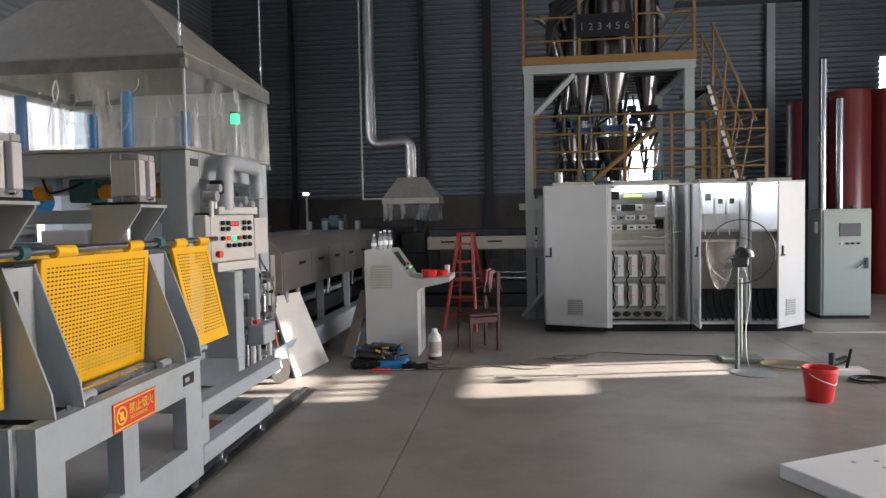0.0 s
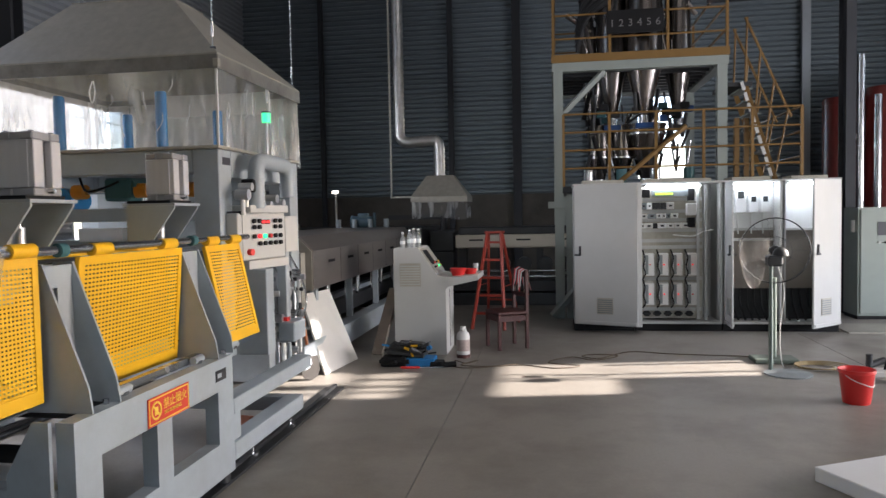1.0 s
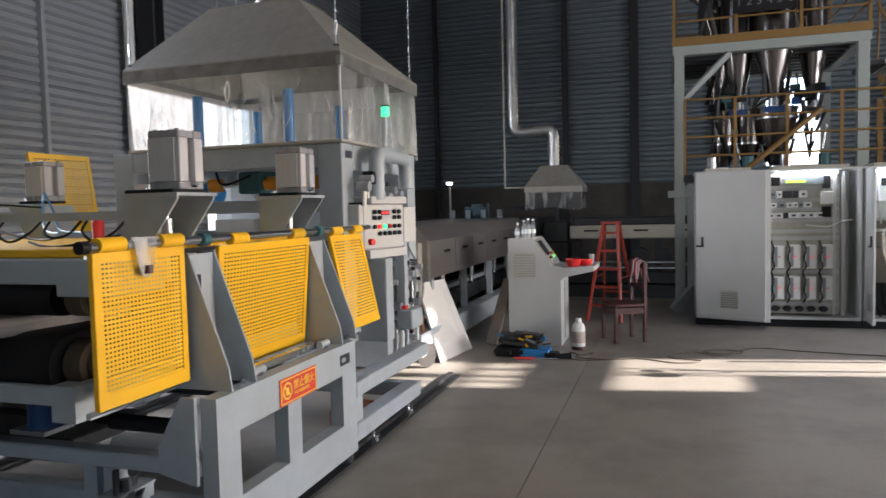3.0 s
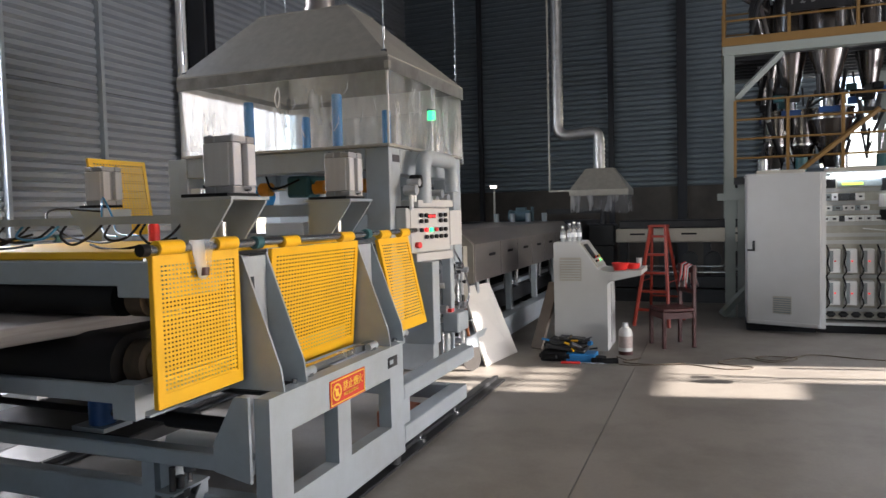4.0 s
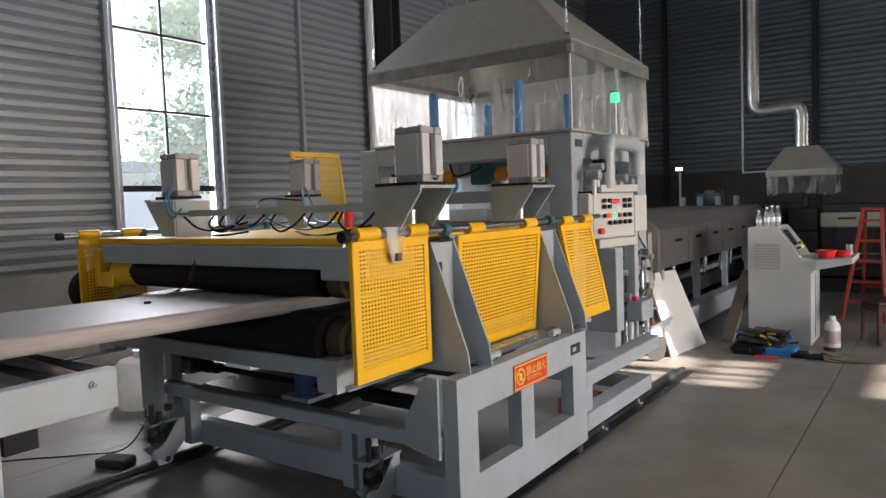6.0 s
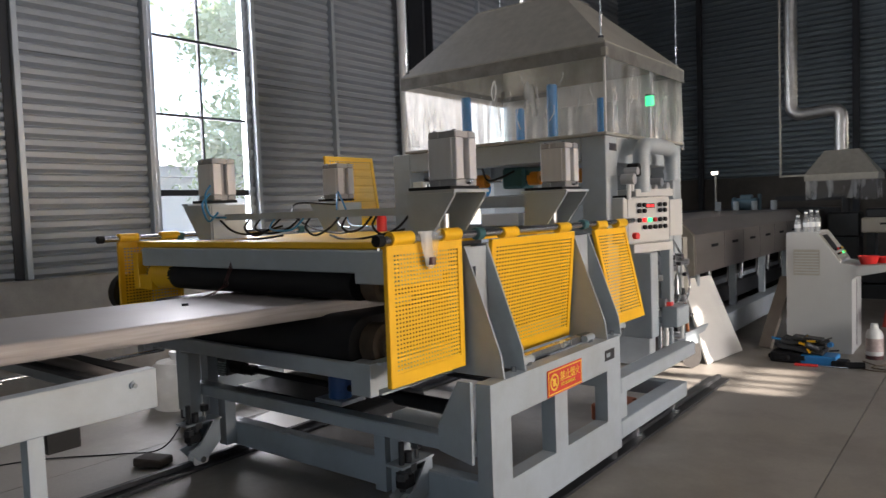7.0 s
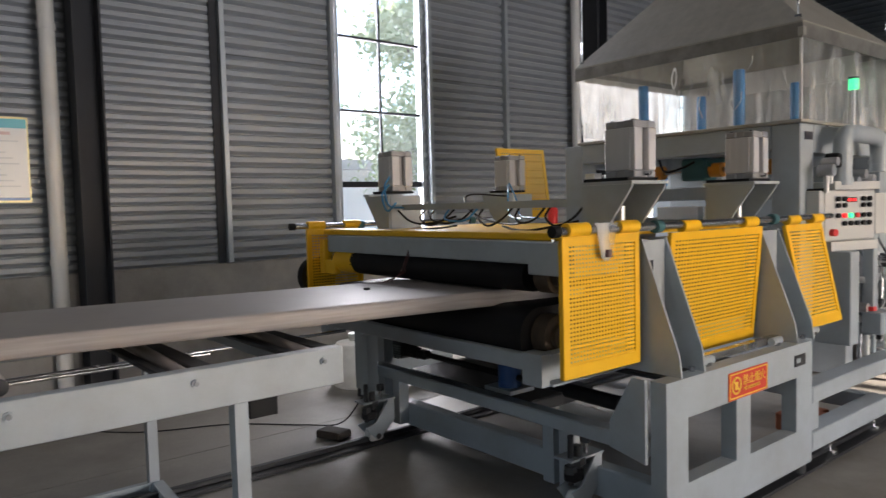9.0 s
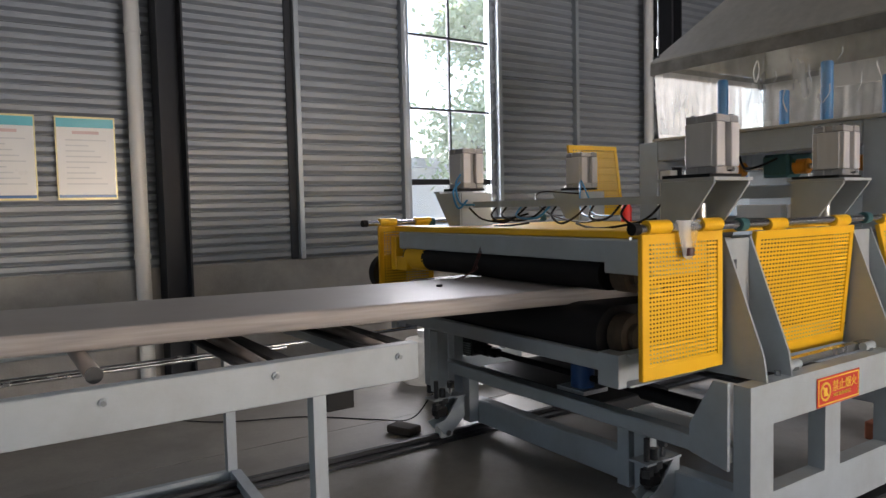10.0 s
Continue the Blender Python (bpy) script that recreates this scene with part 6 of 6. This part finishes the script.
part("white_cable", path_tube(bmesh.new(), smooth_path([(1.6, YP - 0.1, 1.30), (1.85, YP - 0.14, 1.28), (2.0, YP - 0.1, 1.34), (2.15, YP, 1.36)]), 0.008, 6), PVC, c1)
# middle cabinet
c2 = cabinet_shell(2.24, 2.97, "open light grey cabinet with three white drives")
door_leaf(c2, (2.265, CY), (2.245, 9.42), 0.11, CT, True, True)
door_leaf(c2, (2.955, CY), (2.88, 9.62), 0.13, CT - 0.02, False, False)
cabinet_lamp(c2, 2.36, 2.86)
part("mounting_plate", B(2.27, 2.95, YP + 0.1, YP + 0.12, 1.35, CT - 0.03), WHITE, c2, smooth=False)
part("mounting_plate", B(2.27, 2.95, YP + 0.1, YP + 0.12, 0.55, 1.34), DARKPLATE, c2, smooth=False)
for k in range(2):
    part("mounting_rail", B(2.27, 2.95, YP + 0.05, YP + 0.1, 1.20 + 0.14 * k, 1.235 + 0.14 * k), CABINET, c2, smooth=False)
for x, w, h in ((2.42, 0.14, 0.32), (2.59, 0.12, 0.24), (2.74, 0.12, 0.24)):
    dv = part("drive_unit", B(x, x + w, YP - 0.06, YP + 0.1, 1.58, 1.58 + h, bevel=0.008), WHITE, c2, "white motor drive", smooth=False)
    part("keypad", B(x + 0.03, x + w - 0.03, YP - 0.066, YP - 0.06, 1.58 + h * 0.6, 1.58 + h * 0.9), DARK, dv, smooth=False)
    part("drive_cable", path_tube(bmesh.new(), smooth_path([(x + 0.04, YP, 1.58), (x + 0.03, YP - 0.02, 1.45), (x + 0.06, YP + 0.05, 1.3)]), 0.01, 6), PVC, dv)
for k in range(7):
    part("cable_loop", path_tube(bmesh.new(), smooth_path([(2.32 + k * 0.09, YP + 0.05, 0.55), (2.30 + k * 0.09, YP - 0.05, 0.35), (2.36 + k * 0.09, YP - 0.1, 0.14)]), 0.014, 6), BLACK, c2)
# end cabinet
c3 = cabinet_shell(2.99, 3.68, "open light grey cabinet with an empty lit upper compartment")
door_leaf(c3, (3.67, CY - 0.03), (3.205, 9.43), 0.11, CT, True, True)
cabinet_lamp(c3, 3.08, 3.5)
part("mounting_plate", B(3.02, 3.65, YP + 0.1, YP + 0.12, 1.35, CT - 0.03), WHITE, c3, smooth=False)
part("mounting_plate", B(3.02, 3.65, YP + 0.1, YP + 0.12, 0.55, 1.34), DARKPLATE, c3, smooth=False)
part("mounting_rail", B(3.02, 3.65, YP + 0.05, YP + 0.1, 1.335, 1.365), CABINET, c3, smooth=False)
for k in range(6):
    part("cable_loop", path_tube(bmesh.new(), smooth_path([(3.06 + k * 0.1, YP + 0.05, 0.55), (3.05 + k * 0.1, YP - 0.05, 0.35), (3.1 + k * 0.1, YP - 0.1, 0.14)]), 0.014, 6), BLACK, c3)
for c_, x0, x1 in ((c2, 2.27, 2.95), (c3, 3.02, 3.65)):
    part("lower_plate", B(x0, x1, YP + 0.12, YP + 0.14, 0.13, 0.56), DARK, c_, smooth=False)
# separate control cabinet
sc = thing("control_cabinet", pose(4.64, 11.0, 0) @ Matrix.Diagonal((1.12, 1, 0.872, 1)), "grey free-standing control cabinet with a small screen", "cabinet")
CTRL = mat("control_cabinet_green_grey", (0.25, 0.285, 0.26), 0.5, var=0.06, dirt=(0.2, 0.22, 0.2), dirt_amount=0.3)
part("cabinet_body", B(-0.27, 0.36, 0, 0.5, 0.06, 1.86, bevel=0.006), CTRL, sc, smooth=False)
part("cabinet_door", B(-0.24, 0.34, -0.02, -0.002, 0.1, 1.82, bevel=0.004), CTRL, sc, smooth=False)
part("plinth", B(-0.26, 0.35, 0.02, 0.48, 0, 0.06), BLACK, sc, smooth=False)
part("touch_screen", B(-0.04, 0.22, -0.03, -0.02, 1.40, 1.62), INK, sc, smooth=False)
for k in range(4):
    part("button", T((-0.02 + k * 0.07, -0.04, 1.28), (-0.02 + k * 0.07, -0.02, 1.28), 0.018), BLACK if k else CABINET, sc)
part("handle", B(0.28, 0.31, -0.05, -0.02, 0.86, 1.04), DARK, sc, smooth=False)
part("handle", path_tube(bmesh.new(), [(0.29, -0.06, 1.0), (0.14, -0.07, 0.86)], 0.01, 6), DARK, sc)
part("side_handle", B(-0.30, -0.27, 0.1, 0.16, 1.45, 1.65), PVC, sc, smooth=False)
part("lifting_eye", T((0.2, 0.2, 1.86), (0.2, 0.2, 1.92), 0.03), DARK, sc)
mat_ = tagged(part("floor_plate", B(3.75, 5.6, 9.75, 10.5, 0.0, 0.02), GALV, None, smooth=False), "flat metal sheet lying on the floor beside the cabinets", "sheet")

# ---- dosing platform ----
PLAT = mat("platform_pale_green_paint", (0.235, 0.265, 0.245), 0.5, var=0.06, dirt=(0.28, 0.29, 0.27), dirt_amount=0.35)
plat = thing("dosing_platform", (0, 0, 0), "pale steel dosing platform with ochre railings", "platform")
PX0, PX1, PY0, PY1, PZ = 0.03, 2.55, 11.0, 13.6, 3.76
for x in (PX0, PX1 - 0.14):
    for y in (PY0, PY1 - 0.14):
        part("platform_post", B(x, x + 0.14, y, y + 0.14, 0, PZ), PLAT, plat, smooth=False)
for y in (PY0 - 0.01, PY1 - 0.15):
    part("deck_beam", B(PX0 - 0.02, PX1 + 0.02, y, y + 0.16, PZ, PZ + 0.13), PLAT, plat, smooth=False)
for x in (PX0 - 0.02, PX1 - 0.12):
    part("deck_beam", B(x, x + 0.14, PY0 + 0.16, PY1 - 0.16, PZ, PZ + 0.13), PLAT, plat, smooth=False)
for k in range(8):
    part("deck_joist", B(PX0 + 0.13, PX1 - 0.13, PY0 + 0.3 + k * 0.28, PY0 + 0.34 + k * 0.28, PZ + 0.02, PZ + 0.12), DARK, plat, smooth=False)
part("toe_board", B(PX0 - 0.03, PX1 + 0.03, PY0 - 0.02, PY0 + 0.0, PZ + 0.132, PZ + 0.25), RAIL, plat, "ochre toe board", smooth=False)
part("deck_grating", B(PX0, PX1, PY0 + 0.02, PY1, PZ + 0.132, PZ + 0.15), DARK, plat, smooth=False)


def railing(x0, x1, y, z, h, n_, mid=1):
    for k in range(n_):
        x = x0 + (x1 - x0) * k / (n_ - 1)
        part("railing_post", B(x - 0.02, x + 0.02, y - 0.02, y + 0.02, z, z + h), RAIL, plat, smooth=False)
    for j in range(mid + 1):
        zz = z + h * (j + 1) / (mid + 1)
        part("railing_bar", T((x0, y, zz), (x1, y, zz), 0.015, seg=8), RAIL, plat)


railing(PX0, PX1, PY0 + 0.02, PZ + 0.14, 1.05, 4, 2)
for yy in (PY1 - 0.05,):
    railing(PX0, PX1, yy, PZ + 0.14, 1.05, 4, 2)
for x in (PX0 + 0.02, PX1 - 0.02):
    for zz in (PZ + 0.5, PZ + 0.85, PZ + 1.19):
        part("railing_bar", T((x, PY0, zz), (x, PY1, zz), 0.019, seg=8), RAIL, plat)
for sx, x in ((1, PX0 + 0.14),):
    part("knee_brace", path_tube(bmesh.new(), [(x, PY0 + 0.07, PZ - 0.62), (x + sx * 0.62, PY0 + 0.07, PZ)], 0.05, 4), PLAT, plat)
part("knee_brace", path_tube(bmesh.new(), [(PX0 + 0.07, PY0 + 0.2, PZ - 1.0), (PX0 + 0.07, PY0 + 0.9, PZ)], 0.05, 4), PLAT, plat)
part("post_bracket", B(PX0 - 0.1, PX0 + 0.3, PY0 - 0.05, PY0 + 0.2, 1.70, 1.80), PLAT, plat, smooth=False)
part("foot_brace", path_tube(bmesh.new(), [(PX0 - 0.05, PY0 - 0.1, 0.05), (PX0 + 0.3, PY0 - 0.05, 0.45)], 0.06, 4), PLAT, plat)
# middle deck with railings behind the cabinets
MZ = 2.02
part("middle_deck", B(0.15, 3.75, 10.95, 13.2, MZ - 0.1, MZ), DARK, plat, smooth=False)
railing(0.17, 3.55, 10.92, MZ, 1.08, 6, 3)
for x in (2.72, 2.86):
    part("deck_support", B(x, x + 0.07, 11.3, 11.38, 0, 3.0), RAIL, plat, smooth=False)
for x in (0.2, 3.5):
    for y in (11.0, 13.0):
        part("deck_support", B(x, x + 0.1, y, y + 0.1, 0, MZ - 0.1), PLAT, plat, smooth=False)
part("diagonal_rail", path_tube(bmesh.new(), [(0.95, 10.9, MZ + 0.02), (1.95, 10.9, MZ + 0.85)], 0.035, 4), RAIL, plat)
for zz in (MZ + 0.36, MZ + 0.72, MZ + 1.08):
    part("railing_bar", T((3.55, 10.92, zz), (3.55, 13.1, zz), 0.019, seg=8), RAIL, plat)
# stair from the upper deck
stair = thing("steel_stair", (0, 0, 0), "steep steel stair with ochre handrails and light painted white along the stringer", "stair")
A_, B_ = Vector((2.80, 11.25, 3.52)), Vector((3.25, 11.25, 2.03))
for y in (0.0, 0.62):
    part("stringer", path_tube(bmesh.new(), [A_ + Vector((0.05, y, 0)), B_ + Vector((0.05, y, 0))], 0.05, 4), RAIL, stair)
for k in range(8):
    p = A_.lerp(B_, (k + 0.5) / 8)
    part("tread", B(p.x - 0.05, p.x + 0.14, 11.26, 11.86, p.z - 0.012, p.z + 0.012), PLAT, stair, smooth=False)
# White pieces along the stringer imitate the light falling on it.
for k in range(9):
    p, p2 = A_.lerp(B_, k / 9.3), A_.lerp(B_, (k + 0.75) / 9.3)
    part("stringer_highlight", path_tube(bmesh.new(), [p + Vector((-0.01, -0.07, 0)), p2 + Vector((-0.01, -0.07, 0))], 0.032, 4), WHITE, stair)
for y in (-0.03, 0.65):
    part("handrail", path_tube(bmesh.new(), [A_ + Vector((0.05, y, 0.95)), B_ + Vector((0.25, y, 0.95))], 0.02, 8), RAIL, stair)
    for k in range(4):
        p = A_.lerp(B_, k / 3.2)
        part("baluster", T(p + Vector((0.05, y, 0)), p + Vector((0.08 + 0.05 * k, y, 0.95)), 0.016, seg=8), RAIL, stair)
part("landing", B(2.55, 2.95, 11.2, 12.0, 3.46, 3.52), DARK, stair, smooth=False)

# ---- hoppers and feeders ----
DULL = mat("polished_hopper_steel", (0.21, 0.195, 0.185), 0.24, 1.0, var=0.15, dirt=(0.25, 0.21, 0.19), dirt_amount=0.4)


def hopper(x, y, top, r, cone_top, cone_bot, r_bot, label):
    h = thing("steel_hopper", (x, y, 0), label, "hopper", "dosing hoppers")
    part("drum", T((0, 0, cone_top), (0, 0, top), r, seg=28), DULL, h)
    part("cone", T((0, 0, cone_bot), (0, 0, cone_top), r_bot, seg=28, r2=r), DULL, h)
    part("lid_ring", T((0, 0, top), (0, 0, top + 0.03), r * 1.06, seg=28), DULL, h)
    part("outlet", T((0, 0, cone_bot - 0.12), (0, 0, cone_bot), r_bot * 1.1, seg=16), STEEL, h)
    part("flange", T((0, 0, cone_top - 0.015), (0, 0, cone_top + 0.015), r * 1.05, seg=28), STEEL, h)
    part("slide_valve", B(-0.13, 0.13, -0.1, 0.1, cone_bot - 0.2, cone_bot - 0.12), MOTOR_BLUE if r > 0.2 else DARK, h, smooth=False)
    return h


for x, y, r in ((0.95, 11.7, 0.24), (1.42, 11.5, 0.28), (2.0, 11.9, 0.20), (0.7, 12.5, 0.22)):
    hopper(x, y, 5.2, r, 3.85, 3.12, 0.07, "polished steel dosing hopper with a cone outlet")
for x, y, r in ((1.48, 11.75, 0.30), (1.10, 11.85, 0.20), (0.75, 11.8, 0.17)):
    hopper(x, y, 2.98, r, 2.85 if r > 0.2 else 2.5, 2.15, 0.09, "polished steel weigh hopper with a cone outlet")
num = thing("number_panel", (0.82, 10.93, 4.27), "dark panel with the hopper numbers", "sign")
part("panel_sheet", B(0, 0.82, 0.0, 0.02, 0, 0.34), BLACK, num, smooth=False)
DIGIT = mat("pale_digit_paint", (0.13, 0.13, 0.13), 0.5)
for k in range(6):
    cu = bpy.data.curves.new("digit", 'FONT')
    cu.body, cu.size, cu.extrude, cu.align_x = str(k + 1), 0.15, 0.002, 'CENTER'
    ob = new("digit", cu)
    ob.data.materials.append(DIGIT)
    ob.parent = num
    ob.matrix_basis = Matrix.Translation((0.08 + k * 0.132, -0.004, 0.10)) @ Matrix.Rotation(radians(90), 4, 'X')
pipes = thing("feeder_pipes", (0, 0, 0), "tangle of feeder pipes and valves under the hoppers", "pipe")
rnd = random.Random(21)
for k in range(52):
    x, y, z = rnd.uniform(0.5, 2.2), rnd.uniform(11.3, 12.3), rnd.uniform(2.2, 3.2)
    v = Vector((rnd.gauss(0, 0.08), rnd.gauss(0, 0.08), rnd.uniform(0.15, 0.6)))
    part("feed_pipe", T((x, y, z), Vector((x, y, z)) + v, rnd.uniform(0.012, 0.04), seg=10), rnd.choice([STEEL, DARK, DARK, DULL, BLACK, DARK]), pipes)
for k in range(16):
    x, y, z = rnd.uniform(0.5, 2.1), rnd.uniform(11.25, 11.9), rnd.uniform(3.0, 3.25)
    part("valve_actuator", B(x, x + 0.14, y, y + 0.1, z, z + 0.1, bevel=0.01), rnd.choice([DARK, MOTOR_BLUE, BLACK, TEAL]), pipes, smooth=False)
for k in range(26):
    x, y, z = rnd.uniform(0.55, 2.3), rnd.uniform(11.2, 12.4), rnd.uniform(4.0, 5.0)
    part("upper_pipe", T((x, y, z), (x + rnd.gauss(0, 0.12), y + rnd.gauss(0, 0.1), z + rnd.uniform(0.2, 0.6)), rnd.uniform(0.02, 0.06), seg=10), rnd.choice([STEEL, DARK, STAINLESS, DULL]), pipes)
for k in range(5):
    p0 = Vector((0.3, 11.3 + k * 0.1, 4.6 + 0.1 * k))
    part("suction_hose", path_tube(bmesh.new(), smooth_path([p0 + Vector((0.1, 0, -0.5)), p0 + Vector((0.25, 0, 0.0)), p0 + Vector((0.6, 0, 0.3)), p0 + Vector((0.8, 0, 0.7))]), 0.035, 8), DARK, pipes)
for k in range(4):
    part("drum_motor", T((0.55 + k * 0.5, 11.25, 2.08), (0.55 + k * 0.5, 11.25, 2.28), 0.08, seg=14), rnd.choice([DARK, STEEL, TEAL]), pipes)

# tanks
for x, y, h, r in ((5.50, 14.6, 3.70, 0.37), (6.08, 15.3, 3.72, 0.40), (6.10, 14.2, 3.82, 0.36), (7.02, 14.5, 3.86, 0.50), (8.2, 14.8, 3.85, 0.55)):
    tk = thing("storage_tank", (x, y, 0), "tall maroon painted steel storage tank", "tank", "maroon tanks")
    part("tank_shell", revolve(bmesh.new(), [(r, 0.0), (r, h - 0.06), (r * 0.97, h)], (0, 0, 0), 36), TANK, tk)
    part("rim_band", T((0, 0, h - 0.14), (0, 0, h - 0.08), r * 1.012, seg=36), TANK, tk)
wp = thing("vertical_pipe", (5.52, 13.2, 0), "bright steel pipe beside the tanks", "pipe")
part("pipe_run", T((0, 0, 0), (0, 0, 3.55), 0.06, seg=16), STEEL, wp)
wp2 = thing("vertical_pipe", (4.56, 11.5, 0), "bright steel pipe running up beside the dark column", "pipe")
part("pipe_run", T((0, 0, 0), (0, 0, 3.9), 0.055, seg=16), STEEL, wp2)

# ---- second line, small hood and duct at the end of the hall ----
sh2 = thing("small_hood", (0, 0, 0), "small galvanised extraction hood with plastic apron", "hood")
part("hood_body", hood_skin(-2.56, -1.52, 12.7, 13.5, 1.87, 1.97, -2.30, -1.81, 12.95, 13.25, 2.36), GALV, sh2, smooth=False)
for p0, p1 in (((-2.54, 12.72), (-1.54, 12.72)), ((-1.54, 12.72), (-1.54, 13.48)), ((-2.54, 13.48), (-2.54, 12.72))):
    part("curtain", curtain(p0, p1, 1.57, 1.885, 9, 0.010), FILM_APRON, sh2, "clear plastic apron")
duct = thing("spiral_duct", (0, 0, 0), "shiny spiral sheet-metal duct rising to the roof", "duct")
part("duct_run", path_tube(bmesh.new(), [(-2.83, 13.1, ROOF), (-2.83, 13.1, 3.3)] + smooth_path([(-2.83, 13.1, 3.28), (-2.82, 13.1, 3.12), (-2.74, 13.1, 3.02), (-2.6, 13.1, 3.0), (-2.25, 13.1, 3.03), (-2.12, 13.1, 3.0), (-2.08, 13.1, 2.9), (-2.08, 13.1, 2.8)], 5) + [(-2.08, 13.1, 2.36)], 0.10, 18), DUCT, duct)
for k in range(52):
    z = 3.3 + k * 0.11
    part("duct_rib", T((-2.83, 13.1, z), (-2.83, 13.1, z + 0.03), 0.109, seg=18), DUCT, duct)
for k in range(6):
    part("duct_rib", T((-2.08, 13.1, 2.38 + k * 0.08), (-2.08, 13.1, 2.405 + k * 0.08), 0.109, seg=18), DUCT, duct)
bar = tagged(part("hanging_bar", B(-3.0, -2.62, 13.0, 13.03, 1.96, 1.99), GALV, None, smooth=False), "thin steel bar holding the small hood", "bar")
tagged(part("hanging_rod", T((-2.98, 13.0, 1.97), (-2.98, 13.0, ROOF), 0.018, seg=8), GALV, None), "thin vertical steel rod by the duct", "rod")
ex = thing("extruder", (0, 0, 0), "long beige covered extruder on a dark base", "machine")
part("barrel_cover", B(-1.75, 1.0, 12.7, 13.3, 1.02, 1.26, bevel=0.02), mat("beige_cover_paint", (0.46, 0.42, 0.35), 0.5, var=0.06), ex, smooth=False)
part("barrel_top", B(-1.70, 1.0, 12.75, 13.25, 1.26, 1.40, bevel=0.02), DARK, ex, smooth=False)
for k in range(3):
    part("cover_slot", B(-1.5 + k * 0.85, -1.25 + k * 0.85, 12.694, 12.70, 1.15, 1.18), BLACK, ex, smooth=False)
part("base_beam", B(-1.9, 1.6, 12.6, 13.4, 0.25, 0.45, bevel=0.01), DARK, ex, smooth=False)
part("base_skid", B(-1.9, 1.6, 12.6, 13.4, 0.0, 0.22), DARK, ex, smooth=False)
for k in range(5):
    part("support", B(-1.7 + k * 0.7, -1.58 + k * 0.7, 12.85, 13.2, 0.45, 1.02), DARK, ex, smooth=False)
for k in range(5):
    part("blower", T((-0.9 + k * 0.38, 12.7, 0.72), (-0.9 + k * 0.38, 13.0, 0.72), 0.13, seg=16), BLUE if k == 4 else DARK, ex)
part("water_pipe", T((-1.9, 12.55, 0.52), (1.6, 12.55, 0.52), 0.03), STEEL, ex)
part("water_pipe", T((-1.9, 12.55, 0.62), (1.6, 12.55, 0.62), 0.02), STEEL, ex)
part("die_head", B(-2.25, -1.78, 12.8, 13.3, 0.95, 1.35, bevel=0.03), DARK, ex, smooth=False)
part("die_pipe", T((-2.0, 13.0, 1.35), (-2.0, 13.0, 1.62), 0.06), DARK, ex)
part("die_stand", B(-2.3, -1.8, 12.8, 13.3, 0.0, 0.95), DARK, ex, smooth=False)
lamp = thing("work_lamp", (-4.06, 13.0, 0), "small lit work lamp on a thin post", "lamp")
part("post", T((0, 0, 0), (0, 0, 2.06), 0.02), GALV, lamp)
part("lamp_head", B(-0.07, 0.07, -0.05, 0.03, 2.06, 2.13, bevel=0.01), GALV, lamp, smooth=False)
part("lamp_glass", B(-0.055, 0.055, -0.056, -0.05, 2.07, 2.12), SPOTL, lamp, smooth=False)
vac = thing("vacuum_pump", Matrix.Translation((-3.45, 12.75, 1.425)) @ Matrix.Scale(0.8, 4), "pale blue vacuum pump on the cooling line", "pump")
PUMP = mat("pale_blue_pump_paint", (0.085, 0.15, 0.185), 0.5, var=0.15)
part("pump_body", T((-0.25, 0, 0.13), (0.2, 0, 0.13), 0.13, seg=18), PUMP, vac)
part("pump_top", B(-0.14, 0.1, -0.08, 0.08, 0.22, 0.33, bevel=0.02), PUMP, vac, smooth=False)
part("pump_flange", T((-0.3, 0, 0.13), (-0.25, 0, 0.13), 0.15, seg=18), PUMP, vac)
part("pump_pipe", T((0.24, 0, 0.0), (0.24, 0, 0.34), 0.035), PUMP, vac)
rest = thing("line_tank", (0, 0, 0), "dull steel tank and frames past the cooling line", "machine")
part("tank_box", B(-5.6, -2.3, 12.32, 14.5, 0.0, 1.42, bevel=0.01), DARK, rest, smooth=False)
part("top_trough", B(-5.4, -4.4, 9.2, 12.0, 1.30, 1.52, bevel=0.01), DARK, rest, smooth=False)
part("top_trough", B(-5.7, -4.2, 8.9, 12.1, 0.0, 1.30, bevel=0.01), DARK, rest, smooth=False)
for k in range(4):
    part("fitting", B(-4.9 + k * 0.22, -4.75 + k * 0.22, 9.0, 9.2, 1.43, 1.58 + 0.03 * (k % 2), bevel=0.01), GREY, rest, smooth=False)
    part("pipe_stub", T((-3.9 + k * 0.3, 12.6, 1.42), (-3.9 + k * 0.3, 12.6, 1.58), 0.05), GREY, rest)
part("top_rail", B(-3.2, -1.95, 13.6, 13.7, 1.55, 1.64), DARK, rest, smooth=False)
